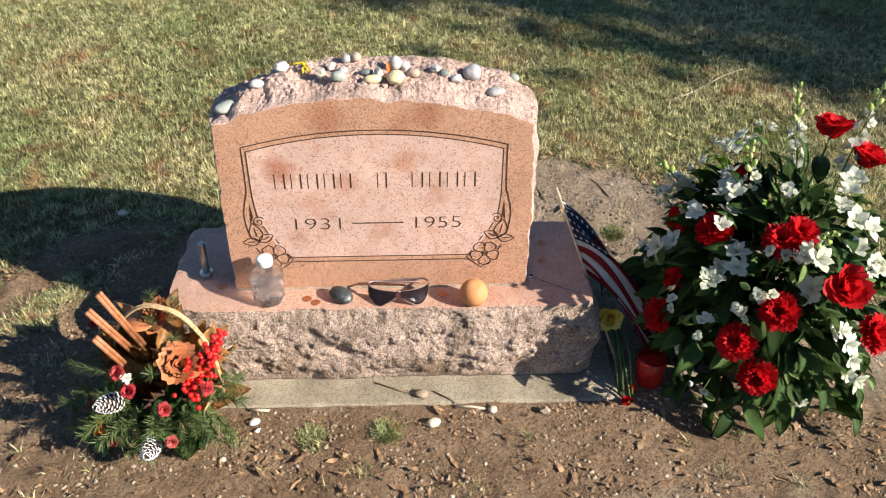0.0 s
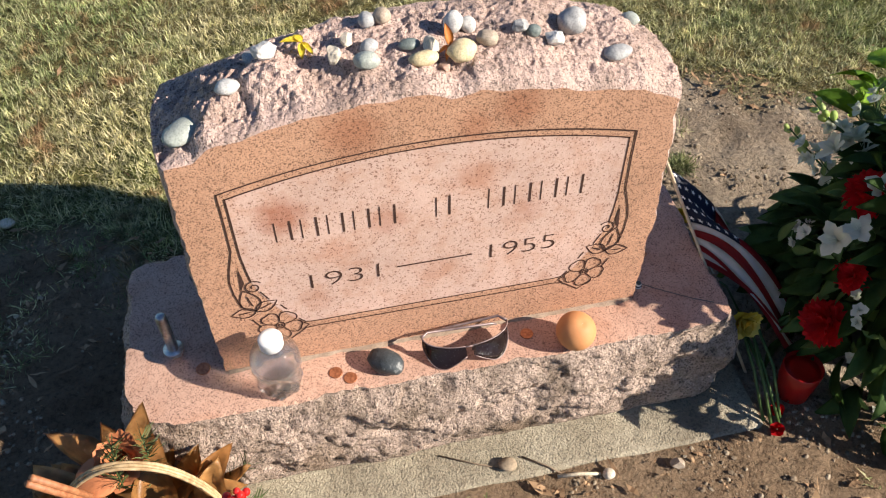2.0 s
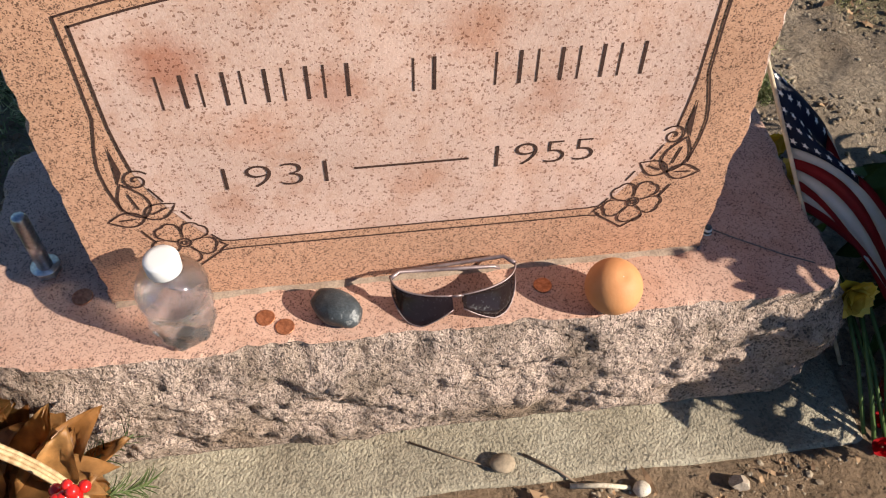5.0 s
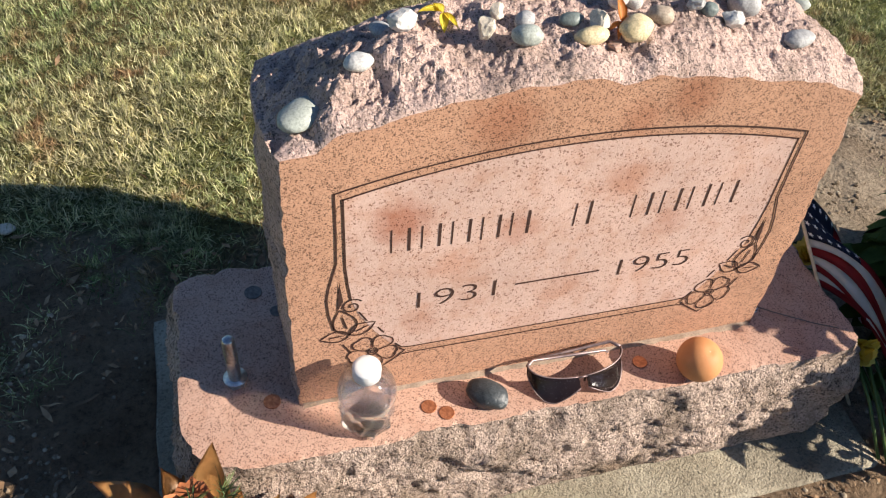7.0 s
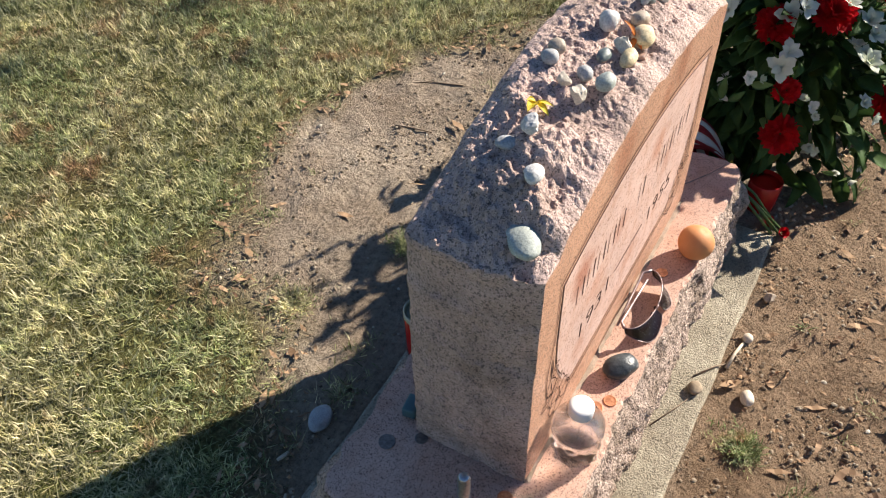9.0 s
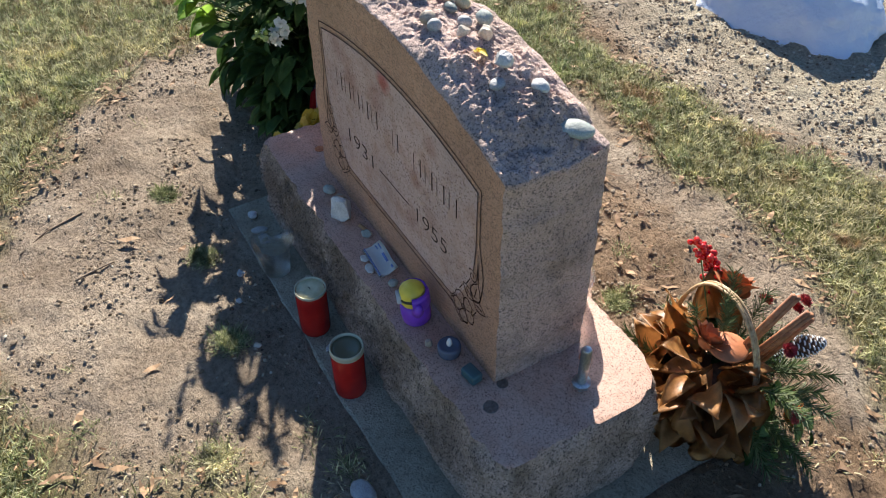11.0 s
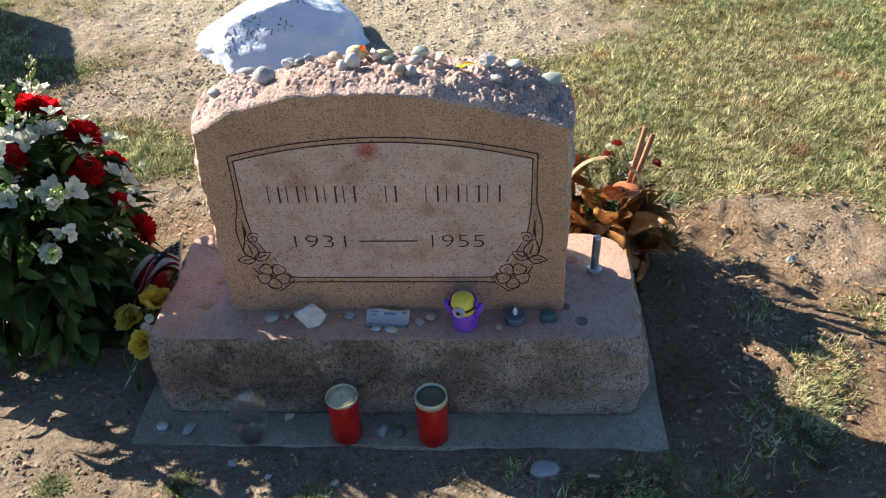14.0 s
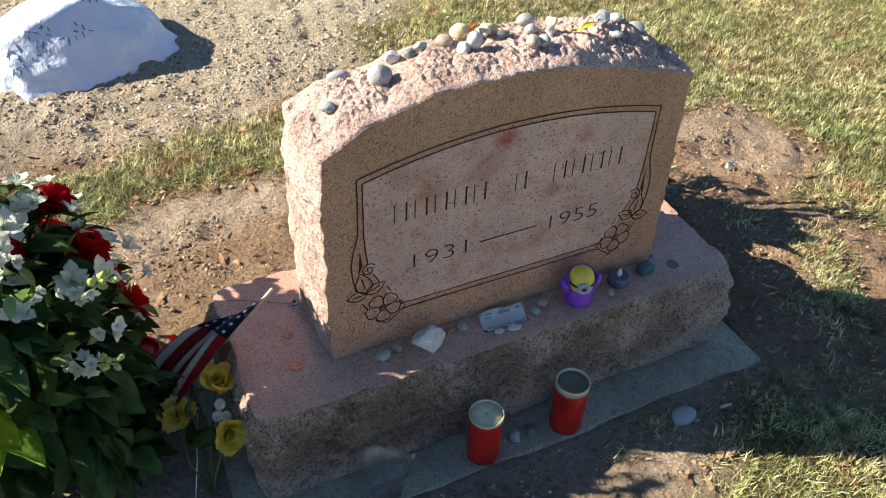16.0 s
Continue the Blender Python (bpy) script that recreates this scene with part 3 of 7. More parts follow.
def build_panel(front):
    """One engraved face: frosted field, double border, corner flowers, bars for the name, and the years."""
    s = 1 if front else -1
    y_field, y_line = (-0.0005, -0.0009) if front else (DEPTH + 0.0005, DEPTH + 0.0009)

    def out(x):
        return s * x

    rim = [(-0.2435 + 0.487 * k / 40, arc_top(-0.2435 + 0.487 * k / 40, 0.0335, 0.5465, 0.2435)) for k in range(41)]
    rim += [(0.243, 0.452), (0.241, 0.425), (0.2385, 0.400), (0.229, 0.370), (0.212, 0.338), (0.196, 0.314), (0.181, 0.301), (0.170, 0.2995)]
    rim += [(-0.170, 0.2995), (-0.181, 0.301), (-0.196, 0.314), (-0.212, 0.338), (-0.229, 0.370), (-0.2385, 0.400), (-0.241, 0.425), (-0.243, 0.452)]
    bm = bmesh.new()
    lower = [bm.verts.new((out(x), y_field, z)) for x, z in rim]
    behind = [bm.verts.new((out(x), 0.004 if front else DEPTH - 0.004, z)) for x, z in rim]
    n = len(rim)
    bm.faces.new(lower)
    for i in range(n):
        bm.faces.new((lower[i], behind[i], behind[(i + 1) % n], lower[(i + 1) % n]))
    bmesh.ops.recalc_face_normals(bm, faces=bm.faces[:])
    panel = part("inscription_panel", bm, FROSTED, die, "frosted pale pink field with engraved border", smooth=False)
    lines = bmesh.new()
    strokes = ornament(1) + ornament(-1)
    strokes.append([(-0.251 + 0.502 * k / 40, arc_top(-0.251 + 0.502 * k / 40, 0.0335, 0.5555, 0.251)) for k in range(41)])
    strokes.append(rim[:41])
    strokes.append([(-0.170, 0.2995), (0.170, 0.2995)])
    strokes.append([(-0.170, 0.2885), (0.170, 0.2885)])
    for line in strokes:
        add_bm(lines, ribbon([(out(x), z) for x, z in line], 0.0020, y_line))
    for k in (-1, 1):
        tri = [lines.verts.new((k * x, y_line, z)) for x, z in ((0.2500, 0.431), (0.2535, 0.384), (0.2465, 0.399))]
        lines.faces.new(tri if (k < 0) == front else tri[::-1])
    part("engraved_border", lines, CUT, panel, "dark engraved double border with corner flowers", smooth=False)
    for x0, x1, strokes_in in ((-0.200, -0.041, 5), (-0.002, 0.027, 1), (0.064, 0.200, 4)):
        pitch = (x1 - x0) / strokes_in
        for k in range(strokes_in):
            for f, w in ((0.14, 0.0017), (0.72, 0.0030)):
                x = x0 + pitch * (k + f)
                part("inscription_bar", ribbon([(out(x), 0.4635), (out(x), 0.497)], w, y_line), CUT, panel, "dark engraved bar", smooth=False)
    add_dash = ribbon([(out(-0.052), 0.3815), (out(0.050), 0.3815)], 0.0026, y_line)
    part("dash", add_dash, CUT, panel, "engraved dash", smooth=False)
    turn = 0.0 if front else math.pi
    for words, x in (("1931", -0.165), ("1955", 0.074)):
        text_mesh("year", words, 0.040, (out(x), y_line, 0.3675), turn, CUT, panel, f"engraved year {words}")


build_panel(True)
build_panel(False)


# ---- stones left on the grave ----
GREY = pebble_material("grey_pebble", (0.33, 0.325, 0.32), (0.47, 0.46, 0.45))
GREEN_GREY = pebble_material("green_grey_pebble", (0.33, 0.36, 0.32), (0.44, 0.46, 0.41), vein=0.5)
DARK = pebble_material("dark_pebble", (0.028, 0.036, 0.042), (0.075, 0.085, 0.09), 0.4, vein=0.25)
DARK_GREEN = pebble_material("dark_green_pebble", (0.13, 0.16, 0.15), (0.22, 0.25, 0.23), 0.45)
WHITE = pebble_material("white_pebble", (0.52, 0.50, 0.47), (0.70, 0.68, 0.64))
CREAM = pebble_material("cream_pebble", (0.60, 0.50, 0.38), (0.72, 0.64, 0.52))
YELLOW = pebble_material("yellow_pebble", (0.62, 0.48, 0.26), (0.74, 0.62, 0.40))
TAN = pebble_material("tan_pebble", (0.36, 0.28, 0.21), (0.52, 0.42, 0.32))
REDDISH = pebble_material("reddish_pebble", (0.42, 0.25, 0.19), (0.54, 0.36, 0.28))
QUARTZ = pebble_material("quartz_chunk", (0.46, 0.44, 0.42), (0.74, 0.71, 0.67), 0.45)


def pebble_bm(a, b, c, angular, seed):
    bm = bmesh.new()
    bmesh.ops.create_icosphere(bm, subdivisions=3, radius=1.0)
    rng = random.Random(seed)
    cuts = [(Vector((rng.gauss(0, 1), rng.gauss(0, 1), rng.gauss(0, 1))).normalized(), rng.uniform(0.55, 0.85)) for _ in range(11 if angular else 0)]
    for v in bm.verts:
        p = v.co.copy()
        for normal, d in cuts:
            over = p.dot(normal) - d
            if over > 0:
                p -= normal * over
        p *= 1 + 0.14 * noise.noise(p * 1.3 + Vector((seed, 0, 0))) + (0.09 if angular else 0.04) * noise.noise(p * (2.7 if angular else 4) + Vector((0, seed, 0)))
        if angular:
            p *= 1 + 0.05 * noise.noise(p * 6.5 + Vector((seed, seed, 0)))
        v.co = Vector((p.x * a, p.y * b, p.z * c))
    return bm


SEEDS = iter(range(1, 400))


def stone(label, x, y, z, size, mat, turn=0.0, angular=False, tilt=0.0, name="pebble", group=""):
    """A pebble resting on height z; size is its length, width and height."""
    seed = next(SEEDS)
    ob = part(name, pebble_bm(size[0] / 2, size[1] / 2, size[2] / 2, angular, seed), mat, label=label, smooth=not angular)
    ob.matrix_world = pose(x, y, z + size[2] * 0.40, 0, tilt, turn)
    return tagged(ob, category="pebble", group=group)


ON_TOP = "stones on the headstone"
for label, x, y, size, mat, turn, angular, tilt in (
    ("flat grey-green pebble on the headstone's rough top", -0.271, 0.038, (0.056, 0.033, 0.019), GREEN_GREY, 42, False, 0),
    ("small smooth white pebble on the headstone's top", -0.216, 0.055, (0.027, 0.021, 0.016), WHITE, 10, False, 0),
    ("chunky white stone on the headstone's top", -0.170, 0.082, (0.030, 0.024, 0.024), QUARTZ, 25, True, 0),
    ("grey flat stone behind a white one on the headstone", -0.186, 0.100, (0.026, 0.020, 0.012), GREY, 120, False, 0),
    ("blocky cream stone on the headstone's top", -0.096, 0.062, (0.022, 0.020, 0.024), CREAM, 15, True, 0),
    ("small cream stone on the headstone's top", -0.079, 0.086, (0.022, 0.017, 0.017), CREAM, 80, True, 0),
    ("grey-green pebble on the headstone's top", -0.063, 0.043, (0.029, 0.022, 0.019), GREEN_GREY, -5, False, 0),
    ("pale grey pebble on the headstone's top", -0.057, 0.070, (0.022, 0.018, 0.015), GREY, 40, False, 0),
    ("grey pebble near the headstone's back edge", -0.052, 0.115, (0.020, 0.021, 0.018), GREY, 0, False, 0),
    ("tan pebble near the headstone's back edge", -0.034, 0.115, (0.021, 0.021, 0.019), TAN, 60, False, 0),
    ("dark green pebble on the headstone's top", -0.012, 0.066, (0.025, 0.016, 0.013), DARK_GREEN, 0, False, 0),
    ("oval yellow pebble on the headstone's top", -0.001, 0.040, (0.035, 0.019, 0.017), YELLOW, 4, False, 0),
    ("cream pebble leaning on others on the headstone", 0.010, 0.053, (0.019, 0.025, 0.022), CREAM, 25, True, 15),
    ("round yellow spotted pebble on the headstone's top", 0.042, 0.040, (0.034, 0.028, 0.026), YELLOW, 20, False, 0),
    ("white and grey stone on the headstone's top", 0.042, 0.084, (0.024, 0.022, 0.026), QUARTZ, 35, False, 0),
    ("rounded white stone on the headstone's top", 0.060, 0.086, (0.018, 0.020, 0.020), WHITE, 0, False, 0),
    ("brown-grey pebble on the headstone's top", 0.075, 0.056, (0.026, 0.020, 0.018), TAN, -20, False, 0),
    ("small reddish chip on the headstone's top", 0.021, 0.033, (0.014, 0.017, 0.012), REDDISH, 30, True, 0),
    ("grey angular stone on the headstone's top", 0.116, 0.066, (0.020, 0.019, 0.017), GREY, 20, True, 0),
    ("small dark stone on the headstone's top", 0.131, 0.064, (0.015, 0.018, 0.014), DARK_GREEN, 70, False, 0),
    ("white pitted stone on the headstone's top", 0.153, 0.054, (0.024, 0.023, 0.021), WHITE, 0, True, 0),
    ("large round grey pebble on the headstone's top", 0.186, 0.088, (0.036, 0.034, 0.030), GREY, 0, False, 0),
    ("flat grey oval pebble on the headstone's top", 0.228, 0.040, (0.034, 0.022, 0.015), GREY, 5, False, 0),
    ("small grey stone at the headstone's end", 0.268, 0.105, (0.020, 0.024, 0.014), GREEN_GREY, 30, False, 0),
):
    stone(label, x, y, top_at(x, y), size, mat, turn, angular, tilt, group=ON_TOP)

ON_BASE = "stones on the monument base"
for label, x, y, size, mat, turn, angular in (
    ("smooth dark blue-grey pebble with pale veins", -0.082, -0.041, (0.054, 0.038, 0.032), DARK, -38, False),
    ("pale grey stone on the base behind the headstone", 0.227, 0.186, (0.028, 0.020, 0.014), GREEN_GREY, 20, False),
    ("small brown stone on the base behind the headstone", 0.198, 0.178, (0.022, 0.018, 0.015), TAN, 60, True),
    ("white jagged quartz chunk on the base", 0.154, 0.194, (0.060, 0.048, 0.052), QUARTZ, -15, True),
    ("pale blue-grey shard on the base", 0.083, 0.180, (0.022, 0.018, 0.016), GREEN_GREY, 40, True),
    ("small grey pebble beside a paper card", -0.047, 0.196, (0.016, 0.017, 0.011), GREEN_GREY, 0, False),
    ("dark olive pebble beside the headstone's foot", -0.067, 0.182, (0.022, 0.018, 0.014), TAN, 30, False),
    ("small tan stone beside a tea light", -0.191, 0.209, (0.018, 0.016, 0.013), TAN, 75, True),
    ("white oval shell piece on a card", 0.004, 0.214, (0.024, 0.015, 0.008), WHITE, -10, False),
    ("pale flat shell piece on a card", 0.030, 0.210, (0.020, 0.017, 0.007), WHITE, 30, True),
):
    stone(label, x, y, Z_TOP, size, mat, turn, angular, group=ON_BASE)

ON_SLAB = "stones on the foundation slab"
for label, x, y, size, mat, turn, angular in (
    ("small pale pebble on the concrete slab", 0.447, 0.285, (0.024, 0.020, 0.013), WHITE, 0, False),
    ("long grey pebble on the concrete slab", 0.394, 0.290, (0.034, 0.018, 0.014), GREY, 70, False),
    ("small white stone on the concrete slab", 0.210, 0.258, (0.024, 0.017, 0.014), CREAM, 30, True),
    ("flat grey stone between the red candles", 0.027, 0.290, (0.030, 0.024, 0.016), GREY, 110, True),
    ("dull grey stone between the red candles", -0.005, 0.292, (0.028, 0.020, 0.014), DARK_GREEN, 70, False),
):
    stone(label, x, y, 0.030, size, mat, turn, angular, group=ON_SLAB)

ON_SOIL = "loose stones on the soil"
for label, x, y, size, mat, turn, angular in (
    ("flat grey stone half sunk in the soil", -0.270, 0.376, (0.052, 0.036, 0.020), GREY, 10, False),
    ("round tan stone on the soil", 0.227, -0.182, (0.020, 0.018, 0.015), CREAM, 0, False),
    ("tan knobbly stone on the soil", 0.334, -0.190, (0.024, 0.022, 0.018), TAN, 0, True),
    ("cream stone on the soil before the slab", 0.103, -0.216, (0.030, 0.022, 0.018), CREAM, 20, False),
    ("white stone beside the flower basket", -0.262, -0.200, (0.024, 0.018, 0.012), WHITE, 30, False),
    ("small white stone on the soil", -0.252, -0.222, (0.016, 0.013, 0.010), WHITE, 30, True),
    ("small white stone on the bare soil", -0.31, -0.290, (0.014, 0.011, 0.010), CREAM, 0, True),
    ("pale pebble in the lawn", -0.72, 0.55, (0.030, 0.024, 0.016), CREAM, 0, False),
    ("dark lump of stone by the lawn", -0.85, -0.20, (0.028, 0.030, 0.022), DARK_GREEN, 0, True),
    ("small pebble on the soil behind the slab", 0.29, 0.37, (0.022, 0.016, 0.014), GREY, 20, True),
    ("tiny pale pebble on the soil behind the slab", 0.22, 0.40, (0.015, 0.013, 0.010), WHITE, 20, True),
    ("small chip of stone on the soil behind the slab", 0.10, 0.41, (0.016, 0.012, 0.010), CREAM, 50, True),
):
    stone(label, x, y, land(x, y), size, mat, turn, angular, group=ON_SOIL)


def leaf_bm(length, width, curl=0.3, fold=0.25, n=8, point=0.8, wave=0.0):
    """A pointed leaf along +y from the origin, cupped and curling down, with a thin body."""
    bm = bmesh.new()
    rows = []
    for k in range(n + 1):
        f = k / n
        w = width / 2 * max(0.04, math.sin(math.pi * min(1.0, f ** point * 0.97 + 0.02)))
        y = length * f * math.cos(curl * f)
        z = -length * math.sin(curl * f) * f * 0.8
        row = []
        for m in range(5):
            g = m / 2 - 1
            row.append(bm.verts.new((g * w, y, z + abs(g) * fold * w + wave * width * math.sin(f * 9 + g * 2))))
        rows.append(row)
    for a, b in zip(rows, rows[1:]):
        for m in range(4):
            bm.faces.new((a[m], a[m + 1], b[m + 1], b[m]))
    bmesh.ops.solidify(bm, geom=bm.faces[:], thickness=0.0006)
    return bm


def thin_leaf(mat, share):
    """Lets part of the light through, as a thin leaf or petal does."""
    tree = mat.node_tree
    bsdf, out = tree.nodes["Principled BSDF"], tree.nodes["Material Output"]
    glow, mixer = tree.nodes.new("ShaderNodeBsdfTranslucent"), tree.nodes.new("ShaderNodeMixShader")
    tree.links.new(bsdf.inputs["Base Color"].links[0].from_socket, glow.inputs["Color"])
    mixer.inputs[0].default_value = share
    tree.links.new(bsdf.outputs[0], mixer.inputs[1])
    tree.links.new(glow.outputs[0], mixer.inputs[2])
    tree.links.new(mixer.outputs[0], out.inputs[0])


def leafy(name, a, b, rough=0.5, spec=0.4, per_island=False, vein=0.15, thin=0.0):
    mat = material(name, a, rough, spec=spec)
    n = Nodes(mat)
    pick = n.island() if per_island else n.random()
    col = n.mix(pick, a, b)
    blotch = n.ramp(n.noise(55, 4), (0.3, 1 - vein), (0.7, 1 + vein))
    n.colour(n.mix(1.0, col, blotch, "MULTIPLY"))
    n.bump(n.noise(220, 3), 0.3, 0.001)
    if thin:
        thin_leaf(mat, thin)
    return mat


YELLOW_LEAF = leafy("yellow_leaf", (0.82, 0.66, 0.05), (0.88, 0.76, 0.14))
ORANGE_LEAF = leafy("orange_leaf", (0.66, 0.19, 0.03), (0.76, 0.30, 0.07))


def folded_leaf(name, label, place, mat, lobes):
    bm = bmesh.new()
    for turn, tilt, length, width in lobes:
        add_bm(bm, leaf_bm(length, width, 0.3, 0.5), Matrix.Rotation(radians(turn), 4, "Z") @ Matrix.Rotation(radians(tilt), 4, "X"))
    ob = part(name, bm, mat, label=label)
    ob.matrix_world = Matrix.Translation(place)
    return tagged(ob, category="fallen leaf")


zl = top_at(-0.134, 0.095)
folded_leaf("fallen_leaf", "bright yellow curled leaf on the headstone", (-0.128, 0.096, zl + 0.010), YELLOW_LEAF, ((95, 24, 0.026, 0.012), (-150, -6, 0.022, 0.007), (170, -18, 0.021, 0.009), (50, 40, 0.013, 0.010)))
zl = top_at(0.03, 0.05)
folded_leaf("fallen_leaf", "curled orange leaf wedged among the stones", (0.030, 0.046, zl + 0.016), ORANGE_LEAF, ((10, 66, 0.026, 0.010), (100, -12, 0.016, 0.007), (-60, 10, 0.020, 0.005), (150, -20, 0.018, 0.006)))


# ---- offerings on the base ----
def glass(name, tint, rough=0.02, ior=1.45):
    mat = material(name, tint, rough)
    b = mat.node_tree.nodes["Principled BSDF"]
    b.inputs["Transmission Weight"].default_value = 1.0
    b.inputs["IOR"].default_value = ior
    return mat


CAP = material("white_plastic_cap", (0.74, 0.74, 0.73), 0.35)
COPPER = material("worn_copper", (0.55, 0.24, 0.12), 0.45, 0.8)
NICKEL = material("tarnished_coin", (0.20, 0.17, 0.15), 0.5, 0.7)
STEEL = material("zinc_plated_steel", (0.52, 0.54, 0.56), 0.35, 0.9)
for mat, lo, hi in ((COPPER, (0.32, 0.12, 0.06), (0.66, 0.30, 0.16)), (NICKEL, (0.12, 0.10, 0.09), (0.26, 0.22, 0.19)), (STEEL, (0.36, 0.38, 0.40), (0.62, 0.63, 0.64))):
    n = Nodes(mat)
    n.colour(n.ramp(n.noise(300, 4), (0.3, lo), (0.7, hi)))
    n.bump(n.noise(500, 2), 0.3, 0.0005)


def empty(name, label, category, at=(0, 0, 0), turn=0.0, group=""):
    ob = new(name)
    ob.matrix_world = pose(*at, 0, 0, turn)
    return tagged(ob, label, category, group)


THIN_CLEAR, PALE_WATER = glass("thin_clear_plastic", (1, 1, 1), 0.02, 1.12), glass("water_filled_plastic", (1.0, 1.0, 1.0), 0.0, 1.33)
for mat in (THIN_CLEAR, PALE_WATER):
    mat.node_tree.nodes["Principled BSDF"].inputs["Coat Weight"].default_value = 0.8
    mat.node_tree.nodes["Principled BSDF"].inputs["Coat Roughness"].default_value = 0.05
THIN_CLEAR.node_tree.nodes["Principled BSDF"].inputs["Alpha"].default_value = 0.5
PALE_WATER.node_tree.nodes["Principled BSDF"].inputs["Alpha"].default_value = 0.9
PALE_WATER.node_tree.nodes["Principled BSDF"].inputs["Transmission Weight"].default_value = 0.94


def build_bottle(x, y):
    bottle = empty("water_bottle", "small clear plastic water bottle with a white cap", "bottle", (x, y, Z_TOP), 20)

    def skin(profile, n=48, shrink=0.0):
        """A turned shell whose lower half is crinkled like thin plastic."""
        rings = []
        for r, z in profile:
            ring = []
            for i in range(n):
                a = 2 * math.pi * i / n
                low = max(0.0, min(1.0, (0.062 - z) / 0.02)) * min(1.0, z / 0.006)
                k = r - shrink + low * (0.0016 * math.sin(6 * a + 210 * z) + 0.0014 * math.sin(9 * a - 150 * z + 1.0) + 0.0022 * noise.noise((math.cos(a) * 2.2, math.sin(a) * 2.2, z * 90)))
                ring.append((max(0.0005, k) * math.cos(a), max(0.0005, k) * math.sin(a), z))
            rings.append(ring)
        return ring_solid(rings)

    lower = [(0.021, 0.0), (0.0262, 0.0018), (0.0285, 0.006)] + [(0.0290 + 0.0042 * k / 14, 0.010 + 0.0034 * k) for k in range(15)]
    part("water_filled_body", skin(lower + [(0.0331, 0.0592), (0.001, 0.0590)]), PALE_WATER, bottle, "clear plastic full of water")
    upper = [(0.0334, 0.0600), (0.0340, 0.0640), (0.0336, 0.0690), (0.0315, 0.0755), (0.0270, 0.0825), (0.0205, 0.0885), (0.0150, 0.0930), (0.0138, 0.0965)]
    inner = [(r - 0.0007, z - 0.0004) for r, z in upper][::-1]
    part("shoulder", ring_solid([[(r * math.cos(2 * math.pi * i / 40), r * math.sin(2 * math.pi * i / 40), z) for i in range(40)] for r, z in upper + inner], closed_ends=False), THIN_CLEAR, bottle, "clear plastic shoulder and neck")
    for z, r in ((0.0600, 0.0337), (0.0935, 0.0150)):
        part("moulded_ring", tube([(r * math.cos(2 * math.pi * i / 40), r * math.sin(2 * math.pi * i / 40), z) for i in range(41)], 0.0007, 6), THIN_CLEAR, bottle, "moulded plastic ring")
    rings = []
    for r, z in ((0.0152, 0.0925), (0.0160, 0.0935), (0.0160, 0.1070), (0.0150, 0.1092), (0.010, 0.1096)):
        rings.append([((r + (0.0004 if i % 2 and 0.094 < z < 0.108 else 0)) * math.cos(2 * math.pi * i / 48), (r + (0.0004 if i % 2 and 0.094 < z < 0.108 else 0)) * math.sin(2 * math.pi * i / 48), z) for i in range(48)])
    part("cap", ring_solid(rings), CAP, bottle, "white ribbed screw cap")


build_bottle(-0.229, -0.037)


def coin(label, x, y, mat, r=0.0095, z=Z_TOP):
    bm = lathe([(r - 0.0006, 0.0), (r, 0.0004), (r, 0.0012), (r - 0.0005, 0.0015), (r - 0.0012, 0.0013), (r * 0.5, 0.0015), (0.001, 0.0015)], 24)
    ob = part("coin", bm, mat, label=label)
    ob.matrix_world = pose(x, y, z, 0, 0, x * 900)
    return tagged(ob, category="coin", group="coins on the base")


coin("worn copper penny lying flat on the base", -0.153, -0.036, COPPER)
coin("copper penny touching another on the base", -0.134, -0.049, COPPER)
coin("copper penny near an orange", 0.128, -0.030, COPPER)
coin("dark tarnished coin on the base's top", -0.339, 0.188, NICKEL, 0.0115)
coin("copper coin on the base's sunlit corner", 0.357, 0.148, COPPER)
coin("reddish coin near the headstone's end", 0.349, 0.080, COPPER, 0.008)
coin("dark coin in the headstone's shade", -0.312, 0.150, NICKEL, 0.009)
coin("copper coin by the standing bolt", -0.335, 0.012, COPPER, 0.0105)


def build_orange(x, y):
    bm = bmesh.new()
    bmesh.ops.create_icosphere(bm, subdivisions=4, radius=1.0)
    for v in bm.verts:
        dent = 0.10 * math.exp(-((v.co.x ** 2 + v.co.y ** 2) / 0.03)) if v.co.z > 0 else 0
        wide = 0.0285 * (1.0 + 0.07 * v.co.z)
        v.co = Vector((v.co.x * wide, v.co.y * wide, v.co.z * (0.0285 - dent * 0.02)))
    mat = material("orange_peel", (0.80, 0.36, 0.08), 0.6, spec=0.3)
    n = Nodes(mat)
    n.colour(n.ramp(n.noise(30, 4), (0.3, (0.56, 0.235, 0.09)), (0.7, (0.64, 0.30, 0.13))))
    n.bump(n.noise(420, 2), 0.18, 0.001)
    ob = part("orange", bm, mat, label="small round orange resting on the base")
    ob.matrix_world = pose(x, y, Z_TOP + 0.0265, 15, 10, 0)
    part("stem_end", lathe([(0.001, 0.0), (0.0026, 0.0004), (0.002, 0.0012), (0.0005, 0.0014)], 8, (0, 0, 0.0252)), CREAM, ob, "dry brown stem end")
    tagged(ob, category="fruit")


build_orange(0.190, -0.059)


